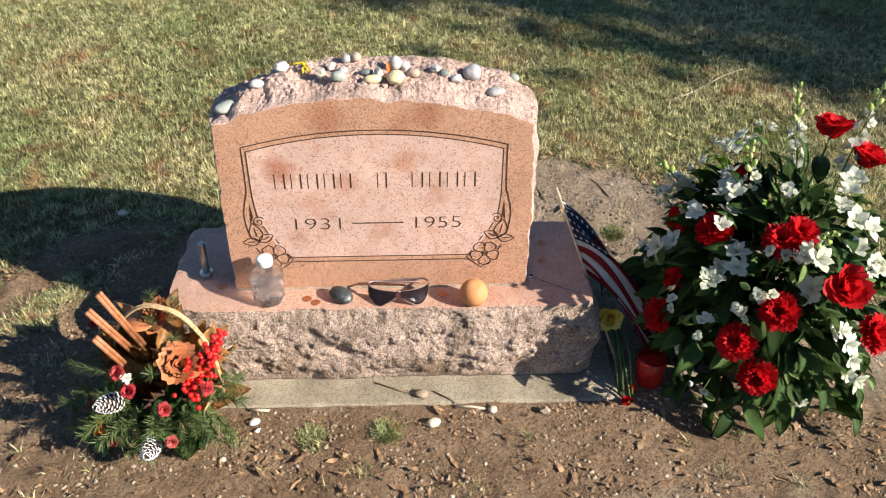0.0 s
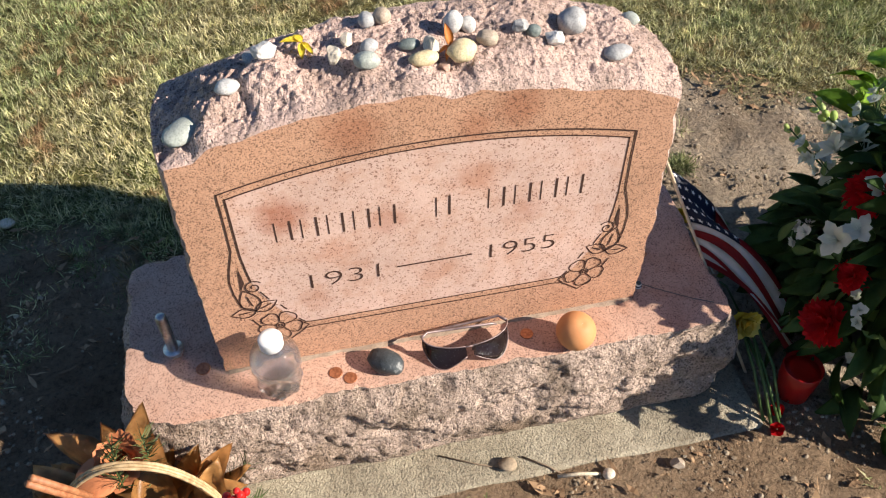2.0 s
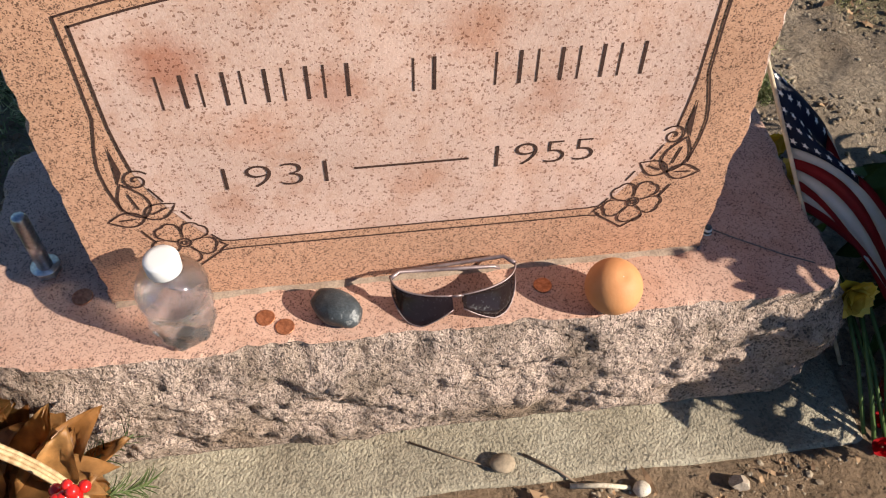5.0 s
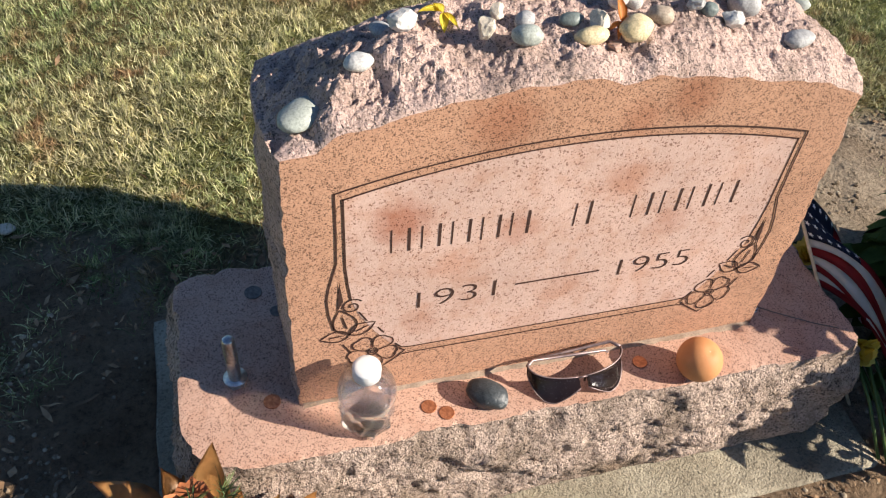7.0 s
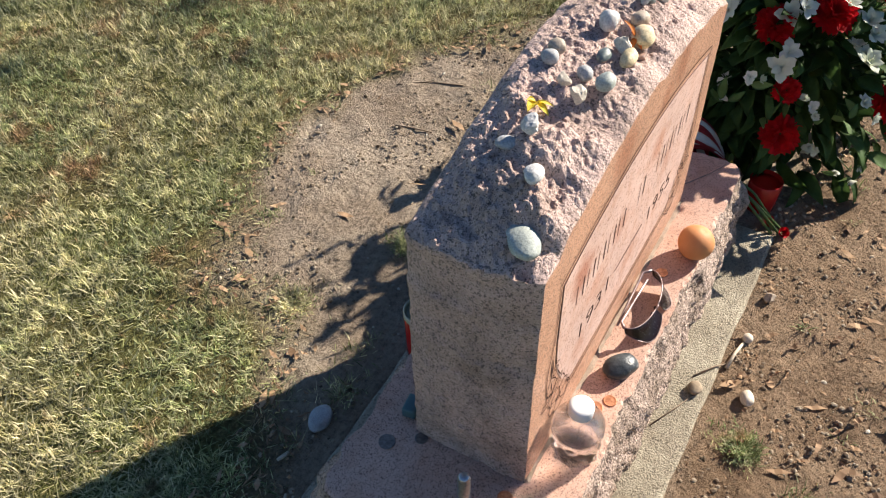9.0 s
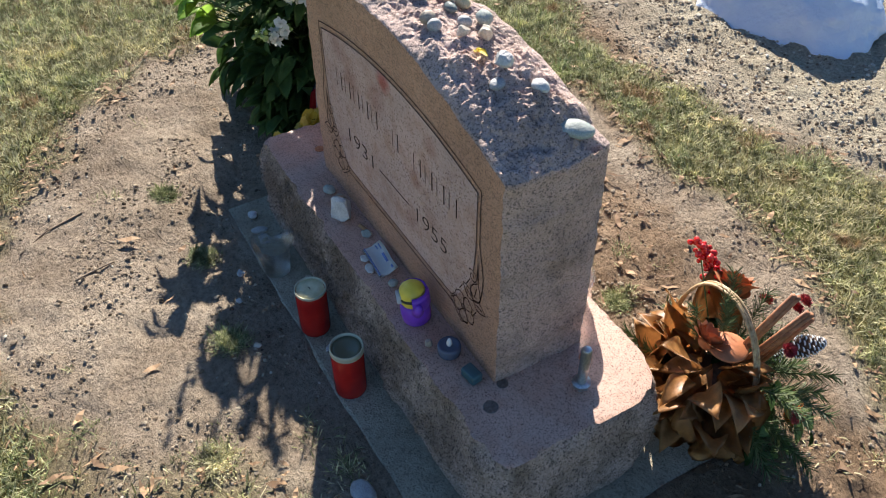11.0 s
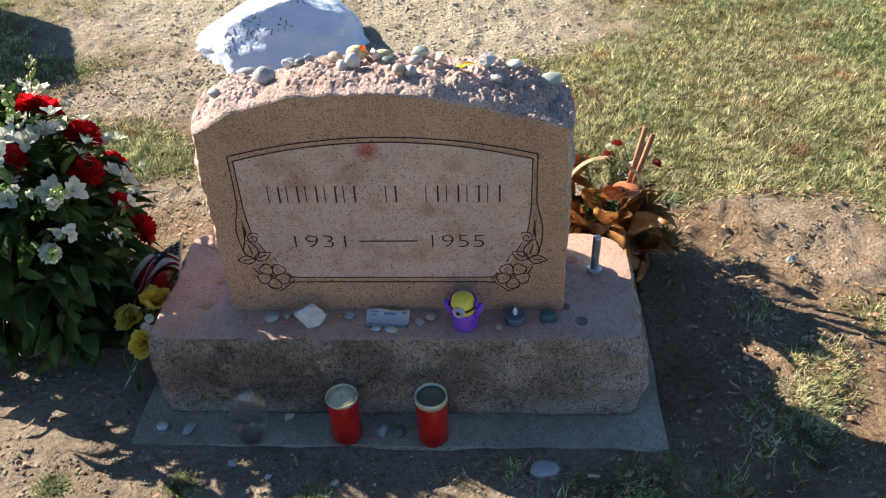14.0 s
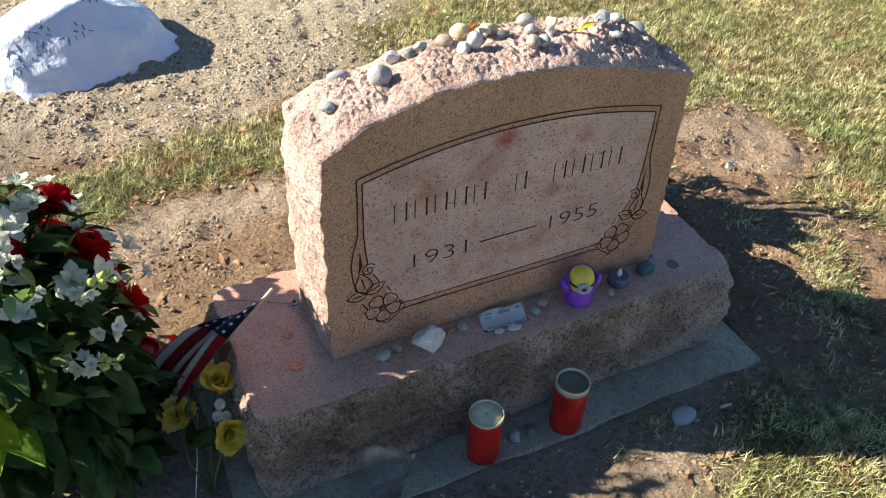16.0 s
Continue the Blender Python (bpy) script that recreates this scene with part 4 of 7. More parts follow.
def build_sunglasses():
    """Folded wraparound glasses standing on their lens rims, arms towards the stone."""
    shades = empty("sunglasses", "dark wraparound sunglasses with pale metal rim lying folded on the base", "sunglasses", (0.036, -0.020, Z_TOP))
    lens = material("dark_lens", (0.035, 0.022, 0.022), 0.10, spec=0.6)
    n = Nodes(lens)
    n.rough(n.ramp(n.noise(340, 3), (0.45, 0.07), (0.7, 0.35)))
    rim = material("rosy_grey_metal", (0.42, 0.33, 0.32), 0.45, 0.6)
    n = Nodes(rim)
    n.colour(n.ramp(n.noise(90, 3), (0.3, (0.20, 0.14, 0.135)), (0.7, (0.36, 0.28, 0.27))))

    def arc(f):
        return Vector((0.063 * math.sin(f * math.pi / 2), -0.031 * math.cos(f * math.pi / 2) ** 0.85 + 0.002 * f, 0.0))

    for s in (-1, 1):
        rows, lower, upper = [], [], []
        for k in range(17):
            q = k / 16
            p = arc(s * (0.05 + 0.93 * q))
            top = 0.0275 + 0.003 * q
            high = (top - 0.0012) * min(1.0, 0.30 + 1.9 * q) * (1.0 - 0.55 * max(0.0, q - 0.55) / 0.45)
            push = 0.019 * math.sin(math.pi * min(1.0, 0.2 + 0.75 * q))
            row = [Vector((p.x, p.y - push * g ** 1.2, top - high * g)) for g in (0.0, 0.2, 0.4, 0.6, 0.8, 1.0)]
            rows.append(row)
            upper.append(row[0])
            lower.append(row[-1])
        bm = bmesh.new()
        vs = [[bm.verts.new(p) for p in row] for row in rows]
        for a, b in zip(vs, vs[1:]):
            for m in range(5):
                bm.faces.new((a[m], a[m + 1], b[m + 1], b[m]))
        bmesh.ops.solidify(bm, geom=bm.faces[:], thickness=0.0014)
        part("lens", bm, lens, shades, "glossy dark wraparound lens")
        part("upper_rim", tube(upper, 0.0010, 7), rim, shades, "thin rosy metal rim")
        part("lower_rim", tube(lower, 0.0007, 7), rim, shades, "thin rosy metal rim")
        a = arc(s * 0.98) + Vector((0, 0, 0.029))
        fold = Vector((-s * 0.010, 0.008 + 0.003 * (s > 0), -0.001))
        tail = Vector((-s * (0.112 if s > 0 else 0.104), 0.004 + 0.004 * (s > 0), -0.006 if s > 0 else -0.002))
        arm = tube([a, a + fold * 0.5, a + fold, a + fold * 0.5 + tail * 0.5, a + tail, a + tail * 1.06 + Vector((0, 0, -0.004))], 0.0024, 8, 0.0019)
        part("temple", arm, rim, shades, "folded pale temple arm")
    nose = tube([arc(-0.06) + Vector((0, 0, 0.0265)), arc(0) + Vector((0, -0.001, 0.0280)), arc(0.06) + Vector((0, 0, 0.0265))], 0.0014, 8)
    part("bridge", nose, rim, shades, "narrow metal bridge")
    for s in (-1, 1):
        pad = rounded_box(0.003, 0.003, 0.008, 0.001)
        pad.transform(pose(s * 0.007, -0.027, 0.014))
        part("nose_pad", pad, lens, shades)


build_sunglasses()


def build_bolt(x, y):
    bolt = empty("steel_bolt", "zinc-plated steel hex bolt standing on its head", "bolt", (x, y, Z_TOP), 12)
    head = lathe([(0.0125, 0.0), (0.0135, 0.001), (0.0135, 0.0085), (0.012, 0.0095)], 6)
    part("hex_head", head, STEEL, bolt, smooth=False)
    part("washer", lathe([(0.0145, 0.0093), (0.0145, 0.0108)], 24), STEEL, bolt)
    prof = [(0.0078, 0.009), (0.0078, 0.045)]
    for k in range(20):
        prof += [(0.0080, 0.046 + k * 0.0019), (0.0070, 0.04695 + k * 0.0019)]
    prof += [(0.0072, 0.084), (0.0060, 0.086), (0.001, 0.0862)]
    part("shank", lathe(prof, 20), STEEL, bolt, "threaded shank")


build_bolt(-0.374, 0.050)


def build_trinket(x, y):
    """A thin dark wire with a small striped bead at its end."""
    ob = empty("wire_pin", "thin dark wire pin with a striped bead", "pin", (x, y, Z_TOP))
    part("wire", tube([(0.004, 0, 0.006), (0.03, -0.016, 0.004), (0.07, -0.040, 0.0025), (0.10, -0.055, 0.002)], 0.0007, 6), NICKEL, ob)
    for k in range(4):
        mat = DARK if k % 2 else CAP
        part("bead_stripe", lathe([(0.004 + 0.001 * math.sin(k + 0.4), k * 0.0028), (0.0048 + 0.001 * math.sin(k + 1.0), k * 0.0028 + 0.0014), (0.004 + 0.001 * math.sin(k + 1.4), k * 0.0028 + 0.0028)], 14), mat, ob)


build_trinket(0.318, 0.018)


SOOT_PLASTIC = material("black_plastic", (0.025, 0.022, 0.02), 0.4)


def build_toy(x, y):
    """A plain two-coloured plastic figure, one mesh."""
    purple = material("purple_plastic", (0.22, 0.05, 0.55), 0.4)
    yellow = material("yellow_plastic", (0.80, 0.62, 0.06), 0.35)
    grey = material("grey_plastic", (0.42, 0.44, 0.48), 0.3)
    for m, c, d in ((purple, (0.19, 0.04, 0.50), (0.27, 0.08, 0.60)), (yellow, (0.72, 0.54, 0.05), (0.86, 0.68, 0.09)), (grey, (0.36, 0.38, 0.42), (0.5, 0.52, 0.55))):
        n = Nodes(m)
        n.colour(n.ramp(n.noise(40, 3), (0.3, c), (0.7, d)))
    bm = bmesh.new()

    def add(piece, slot, m=None):
        start = len(bm.faces)
        add_bm(bm, piece, m)
        bm.faces.ensure_lookup_table()
        for f in bm.faces[start:]:
            f.material_index = slot

    add(lathe([(0.018, 0.0), (0.023, 0.003), (0.0245, 0.02), (0.0235, 0.034), (0.020, 0.040)], 24), 0)
    add(lathe([(0.018, 0.036), (0.0215, 0.044), (0.0220, 0.058), (0.0195, 0.068), (0.0125, 0.0755), (0.001, 0.078)], 28), 1)
    add(lathe([(0.0222, 0.0525), (0.0232, 0.0535), (0.0232, 0.0575), (0.0220, 0.0585)], 28), 3)
    back = lathe([(0.0215, 0.030), (0.0265, 0.036), (0.0268, 0.056), (0.0240, 0.066), (0.0205, 0.060), (0.0205, 0.032)], 24)
    bmesh.ops.delete(back, geom=[v for v in back.verts if v.co.y > 0.010], context="VERTS")
    add(back, 0)
    for s in (-1, 1):
        add(tube([(s * 0.020, 0, 0.034), (s * 0.028, -0.001, 0.044), (s * 0.033, -0.003, 0.055)], 0.0105, 10, 0.0045), 0)
        add(lathe([(0.006, 0.0), (0.0085, 0.003), (0.007, 0.007), (0.001, 0.008)], 12), 0, pose(s * 0.011, 0.008, 0.0))
    add(lathe([(0.0115, 0.0), (0.0115, 0.006), (0.0095, 0.008), (0.0085, 0.0065), (0.001, 0.0065)], 22), 2, pose(0.002, 0.0185, 0.0545, -88, 0, -6))
    add(lathe([(0.0040, 0.0), (0.0035, 0.0012), (0.0005, 0.0016)], 12), 3, pose(0.003, 0.0255, 0.0548, -88, 0, -6))
    ob = part("toy_figure", bm, [purple, yellow, grey, SOOT_PLASTIC], label="small plastic toy figure with purple body and yellow head")
    ob.matrix_world = pose(x, y, Z_TOP, -6, 3, -14)
    tagged(ob, category="toy")


build_toy(-0.131, 0.196)


def build_tealight(x, y):
    ob = empty("tea_light", "dark blue electric tea light with a pale flame tip", "candle", (x, y, Z_TOP))
    body = material("dark_translucent_plastic", (0.10, 0.12, 0.17), 0.25)
    part("cup", lathe([(0.0165, 0.0), (0.0185, 0.002), (0.0185, 0.016), (0.0165, 0.019), (0.013, 0.017), (0.001, 0.0165)], 24), body, ob)
    part("flame_tip", lathe([(0.003, 0.016), (0.0048, 0.021), (0.0035, 0.028), (0.001, 0.033)], 12), CAP, ob, "pale plastic flame tip")


build_tealight(-0.219, 0.188)

dark_teal = material("dark_teal_plastic", (0.05, 0.11, 0.12), 0.4)
eraser = part("plastic_box", rounded_box(0.030, 0.020, 0.018, 0.003), dark_teal, label="small dark teal plastic box by the headstone's foot")
eraser.matrix_world = pose(-0.279, 0.184, Z_TOP + 0.009, 0, 0, 8)
tagged(eraser, category="box")

PAPER = material("printed_paper", (0.72, 0.76, 0.86), 0.7)
nn = Nodes(PAPER)
nn.colour(nn.ramp(nn.noise(60, 3), (0.3, (0.80, 0.80, 0.78)), (0.7, (0.90, 0.89, 0.86))))
INK = material("faded_blue_ink", (0.20, 0.27, 0.50), 0.7)


def build_card(x, y):
    card = empty("paper_card", "creased blue and white printed paper card", "card", (x, y, Z_TOP + 0.003), -4)
    bm = bmesh.new()
    rows = []
    for j in range(5):
        for_y = []
        for i in range(11):
            u, v = i / 10 - 0.5, j / 4 - 0.5
            for_y.append(bm.verts.new((u * 0.080, v * 0.034, 0.012 * max(0.0, -v + 0.05) * 1.6 + 0.002 * math.sin(u * 9) + 0.001)))
        rows.append(for_y)
    for a, b in zip(rows, rows[1:]):
        for i in range(10):
            bm.faces.new((a[i], a[i + 1], b[i + 1], b[i]))
    bmesh.ops.solidify(bm, geom=bm.faces[:], thickness=0.0005)
    sheet = part("sheet", bm, PAPER, card, "creased pale blue printed sheet")
    for k, (u, v, w, h) in enumerate(((-0.004, -0.008, 0.022, 0.0045), (0.024, -0.010, 0.014, 0.002), (0.026, -0.005, 0.010, 0.002), (0.0, 0.0145, 0.072, 0.0025), (-0.030, -0.010, 0.007, 0.004))):
        z = 0.012 * max(0.0, -(v / 0.034) + 0.05) * 1.6 + 0.0040
        bar = rounded_box(w, h, 0.0004, 0.0001, 1)
        bar.transform(pose(u, v, z, -22 if v < 0 else 0, 0, 0))
        part("print_bar", bar, INK, sheet, "dark blue print")


build_card(0.012, 0.190)

CORK = pebble_material("brown_stub", (0.40, 0.22, 0.10), (0.52, 0.32, 0.16))
stub = part("cork_stub", tube([(0, 0, 0), (0.018, 0.004, 0)], 0.0035, 10), CORK, label="short brown stub lying on the base")
stub.matrix_world = pose(0.093, 0.176, Z_TOP + 0.0035)
tagged(stub, category="stub")


# ---- candles and cup on the slab ----
def red_glass():
    mat = material("red_candle_glass", (0.42, 0.012, 0.010), 0.25, spec=0.5)
    n = Nodes(mat)
    n.colour(n.ramp(n.noise(18, 3), (0.3, (0.34, 0.008, 0.008)), (0.7, (0.55, 0.022, 0.014))))
    return mat


RED_GLASS = red_glass()
GOLD = material("brass_lid", (0.55, 0.54, 0.40), 0.4, 0.25)
WAX = material("pale_wax", (0.74, 0.72, 0.58), 0.5)
SOOT = material("sooty_inside", (0.10, 0.10, 0.08), 0.4)
DISH = material("hollow_wax", (0.15, 0.15, 0.09), 0.3)
n = Nodes(WAX)
n.colour(n.ramp(n.noise(60, 4), (0.3, (0.56, 0.53, 0.30)), (0.7, (0.80, 0.75, 0.50))))


def build_candle(x, y, label, lit_top):
    candle = empty("grave_candle", label, "candle", (x, y, 0.030), x * 700, "red candles on the slab")
    r = 0.0285
    part("cup", lathe([(r - 0.004, 0.0), (r - 0.001, 0.002), (r, 0.008), (r, 0.098), (r - 0.001, 0.102)], 32), RED_GLASS, candle, "red plastic cup")
    if lit_top:
        part("rim", lathe([(r - 0.001, 0.101), (r + 0.0006, 0.102), (r + 0.0006, 0.1065), (r - 0.0005, 0.1075), (r - 0.002, 0.106), (r - 0.002, 0.101)], 32), GOLD, candle, "brass-coloured rim")
        part("wax", lathe([(r - 0.003, 0.098), (r - 0.003, 0.1045), (0.012, 0.1035), (0.001, 0.103)], 32), WAX, candle, "pale greenish wax")
        part("wick", tube([(0, 0, 0.103), (0.001, 0, 0.107), (0.003, 0.001, 0.110)], 0.0009, 6), SOOT, candle, "short black wick")
    else:
        part("rim", lathe([(r - 0.001, 0.102), (r + 0.0008, 0.103), (r + 0.0008, 0.114), (r - 0.0003, 0.1155), (r - 0.0018, 0.114), (r - 0.003, 0.106), (r - 0.003, 0.102)], 32), GOLD, candle, "greenish metal rim")
        part("inside", lathe([(r - 0.0028, 0.100), (r - 0.0035, 0.1105), (0.018, 0.106), (0.001, 0.1035)], 32), DISH, candle, "hollow greenish wax inside")


build_candle(0.092, 0.296, "red plastic grave candle with pale wax top", True)
build_candle(-0.069, 0.300, "red plastic grave candle burnt hollow with metal rim", False)


CUP_PLASTIC = glass("grimy_clear_plastic", (0.92, 0.94, 0.95), 0.04, 1.45)
CUP_PLASTIC.node_tree.nodes["Principled BSDF"].inputs["Alpha"].default_value = 0.75
CUP_PLASTIC.node_tree.nodes["Principled BSDF"].inputs["Coat Weight"].default_value = 1.0


def build_cup(x, y):
    n, rings = 28, []
    for k in range(12):
        f = k / 11
        ring = []
        for i in range(n):
            a = 2 * math.pi * i / n
            crush = 0.010 * f * noise.noise((math.cos(a) * 1.4, math.sin(a) * 1.4, f * 2.5)) + 0.006 * f * math.sin(3 * a + 1)
            r = 0.026 + 0.011 * f + crush
            h = 0.074 * f + (0.018 * noise.noise((math.cos(a) * 1.7, math.sin(a) * 1.7, 9)) * f * f)
            ring.append((r * math.cos(a), r * math.sin(a), h + 0.001))
        rings.append(ring)
    bm = ring_solid(rings, closed_ends=False)
    bm.faces.new([v for v in bm.verts][:n][::-1])
    bmesh.ops.solidify(bm, geom=bm.faces[:], thickness=0.0007)
    ob = part("plastic_cup", bm, CUP_PLASTIC, label="crumpled clear plastic cup on the slab")
    ob.matrix_world = pose(x, y, 0.030, 0, 0, 40)
    tagged(ob, category="cup")


build_cup(0.270, 0.300)


# ---- small flag and yellow roses ----
CLOTH_RED = material("flag_red_cloth", (0.33, 0.013, 0.022), 0.6)
CLOTH_WHITE = material("flag_white_cloth", (0.74, 0.72, 0.72), 0.6)
CLOTH_BLUE = material("flag_blue_cloth", (0.008, 0.012, 0.045), 0.55)
for mat in (CLOTH_RED, CLOTH_WHITE, CLOTH_BLUE):
    n = Nodes(mat)
    base = tuple(mat.node_tree.nodes["Principled BSDF"].inputs["Base Color"].default_value)[:3]
    n.colour(n.mix(n.noise(30, 4), tuple(c * 0.75 for c in base), tuple(min(1, c * 1.2) for c in base)))
    n.bump(n.noise(900, 1), 0.2, 0.0004)
STICK_WOOD = material("pale_wood_dowel", (0.62, 0.50, 0.34), 0.6)
n = Nodes(STICK_WOOD)
n.colour(n.ramp(n.noise(80, 4), (0.3, (0.50, 0.38, 0.24)), (0.7, (0.70, 0.58, 0.42))))


def build_flag():
    tip, foot = Vector((0.376, 0.131, 0.376)), Vector((0.517, -0.057, 0.020))
    flag = empty("hand_flag", "small striped cloth flag drooping from a wooden stick", "flag", foot)
    inv = Matrix.Translation(-foot)
    way = (foot - tip).normalized()

    def put(name, bm, mat, label="", parent=flag, smooth=True):
        bm.transform(inv)
        return part(name, bm, mat, parent, label, smooth)

    put("stick", tube([tip, (tip + foot) / 2, foot], 0.0026, 8), STICK_WOOD, "pale wooden dowel")

    def bend(a, b, c, f):
        return a * (1 - f) ** 2 + b * (2 * f * (1 - f)) + c * f * f

    def cloth(u, v):
        """u along the fly, v down the hoist."""
        top = bend(Vector((0.384, 0.120, 0.357)), Vector((0.448, 0.126, 0.300)), Vector((0.575, 0.080, 0.075)), u)
        mid = bend(Vector((0.4135, 0.081, 0.2835)), Vector((0.490, 0.024, 0.285)), Vector((0.600, -0.010, 0.085)), u)
        low = bend(Vector((0.443, 0.042, 0.210)), Vector((0.480, 0.004, 0.200)), Vector((0.578, -0.062, 0.045)), u)
        fold = (0.014 * math.sin(13 * v + 1.6 * u + 0.4) + 0.004 * math.sin(23 * v - 4 * u)) * min(1.0, 2.2 * u)
        ridge = top * ((1 - v) * (1 - 2 * v)) + mid * (4 * v * (1 - v)) + low * (v * (2 * v - 1))
        return ridge + Vector((0.55, 0.05, 0.55)) * fold

    def strip(u0, u1, v0, v1, nu, nv, lift=0.0):
        bm = bmesh.new()
        g = [[bm.verts.new(cloth(u0 + (u1 - u0) * i / nu, v0 + (v1 - v0) * j / nv)) for j in range(nv + 1)] for i in range(nu + 1)]
        for a, b in zip(g, g[1:]):
            for j in range(nv):
                bm.faces.new((a[j], a[j + 1], b[j + 1], b[j]))
        bmesh.ops.solidify(bm, geom=bm.faces[:], thickness=0.0005)
        return bm

    for k in range(13):
        put("stripe", strip(0.40 if k < 7 else 0.0, 1.0, k / 13, (k + 1) / 13, 18, 2), CLOTH_WHITE if k % 2 else CLOTH_RED, "white stripe" if k % 2 else "red stripe")
    canton = put("canton", strip(0.0, 0.40, 0.0, 7 / 13, 10, 10), CLOTH_BLUE, "dark blue canton")
    for i in range(6):
        for j in range(5):
            u, v = 0.40 * (i + 0.5) / 6, 7 / 13 * (j + 0.5) / 5
            c = cloth(u, v)
            du, dv = (cloth(u + 0.01, v) - c).normalized(), (cloth(u, v + 0.01) - c).normalized()
            nrm = du.cross(dv).normalized()
            bm = bmesh.new()
            for s in (1, -1):
                ring = []
                for k in range(10):
                    r = 0.0048 if k % 2 == 0 else 0.0019
                    a = 2 * math.pi * k / 10
                    ring.append(bm.verts.new(c + nrm * (0.0010 * s) + (du * math.cos(a) + dv * math.sin(a)) * r))
                bm.faces.new(ring)
            put("star", bm, CLOTH_WHITE, "", canton, False)
    return flag


build_flag()

YELLOW_PETAL = leafy("yellow_silk_petal", (0.62, 0.44, 0.04), (0.78, 0.62, 0.14), 0.6, 0.3, thin=0.3)
RED_PETAL = leafy("red_petal", (0.50, 0.005, 0.009), (0.76, 0.018, 0.026), 0.55, 0.25, vein=0.25, thin=0.5)
WHITE_PETAL = leafy("white_petal", (0.60, 0.63, 0.48), (0.78, 0.79, 0.70), 0.6, 0.25, vein=0.08, thin=0.35)
BROWN_PETAL = leafy("brown_paper_petal", (0.40, 0.13, 0.05), (0.52, 0.20, 0.09), 0.6, 0.25, vein=0.25)
GREEN_LEAF = leafy("dark_green_leaf", (0.042, 0.092, 0.026), (0.100, 0.172, 0.048), 0.66, 0.22, vein=0.25, thin=0.34)
PALE_LEAF = leafy("pale_green_leaf", (0.15, 0.25, 0.08), (0.30, 0.42, 0.16), 0.55, 0.35, thin=0.5)
LIME_GREEN = leafy("lime_green_leaf", (0.20, 0.36, 0.05), (0.34, 0.50, 0.09), 0.5, 0.3, vein=0.2, thin=0.55)
LIME_BUD = leafy("lime_bud", (0.28, 0.38, 0.08), (0.42, 0.50, 0.18), 0.5, 0.3)
STEM = leafy("green_stem", (0.05, 0.09, 0.02), (0.08, 0.13, 0.04), 0.5, 0.3)


def petal_bm(length, width, cup, reflex, n=5, m=5, ruffle=0.0, seed=0, tip=0.82):
    """A petal that rises from the origin along +z and leans towards +y."""
    bm = bmesh.new()
    g = []
    for k in range(n + 1):
        f = k / n
        w = width / 2 * (0.35 + 0.65 * math.sin(math.pi * (0.08 + 0.62 * f))) * (1.0 if f < 0.85 else tip)
        row = []
        for j in range(m + 1):
            q = 2 * j / m - 1
            y = length * (0.15 * f + reflex * f * f) - cup * (q * q) * w
            z = length * f * (1 - 0.25 * reflex * f) - 0.08 * length * q * q * f
            wob = ruffle * length * math.sin(7 * q + seed + 4 * f) * f
            row.append(bm.verts.new((q * w, y + wob, z + wob * 0.6)))
        g.append(row)
    for a, b in zip(g, g[1:]):
        for j in range(m):
            bm.faces.new((a[j], a[j + 1], b[j + 1], b[j]))
    return bm


def rose_bm(r=0.026, layers=5, ruffle=0.02, seed=3):
    bm = bmesh.new()
    rng = random.Random(seed)
    for layer in range(layers):
        f = layer / (layers - 1)
        count = 3 + layer
        for k in range(count):
            a = 2 * math.pi * (k / count) + layer * 0.7 + rng.uniform(-0.15, 0.15)
            p = petal_bm(r * (1.05 - 0.18 * f + 0.1 * rng.random()), r * (0.75 + 0.65 * f), 0.5, 0.05 + 0.55 * f * f, ruffle=ruffle, seed=seed + k)
            add_bm(bm, p, Matrix.Rotation(a, 4, "Z") @ Matrix.Translation((0, r * (0.08 + 0.30 * f), -r * 0.18 * f)))
    return bm


def carnation_bm(r=0.028, seed=5):
    bm = bmesh.new()
    rng = random.Random(seed)
    for layer, (count, lean) in enumerate(((5, 0.1), (8, 0.35), (11, 0.7), (12, 1.05))):
        for k in range(count):
            a = 2 * math.pi * k / count + rng.uniform(-0.3, 0.3)
            p = petal_bm(r * rng.uniform(0.85, 1.05), r * 0.75, 0.1, 0.15, 4, 6, 0.10, rng.uniform(0, 6))
            add_bm(bm, p, Matrix.Rotation(a, 4, "Z") @ Matrix.Rotation(-lean - rng.uniform(-0.1, 0.1), 4, "X") @ Matrix.Translation((0, r * 0.05, 0)))
    return bm


def lily_bm(r=0.030, petals=6, width=0.62):
    bm = bmesh.new()
    for k in range(petals):
        p = petal_bm(r * (1.0 if k % 2 else 0.9), r * (width if k % 2 else width * 0.75), 0.25, 0.28, 6, 4, 0.03, k, 0.3)
        add_bm(bm, p, Matrix.Rotation(2 * math.pi * k / petals, 4, "Z") @ Matrix.Rotation(-0.40 - 0.25 * (k % 2) - 0.1 * math.sin(k * 2.1), 4, "X"))
    for k in range(5):
        a = 2 * math.pi * k / 5
        add_bm(bm, tube([(0, 0, 0), (0.004 * math.cos(a), 0.004 * math.sin(a), r * 0.75)], 0.0006, 4))
    return bm


def daisy_bm(r=0.012):
    bm = bmesh.new()
    for ring, (count, lean, ln) in enumerate(((14, 1.2, 1.0), (12, 0.85, 0.9), (8, 0.4, 0.7))):
        for k in range(count):
            p = petal_bm(r * ln, r * 0.38, 0.1, 0.05, 3, 2)
            add_bm(bm, p, Matrix.Rotation(2 * math.pi * k / count + ring * 0.2, 4, "Z") @ Matrix.Rotation(-lean, 4, "X"))
    return bm


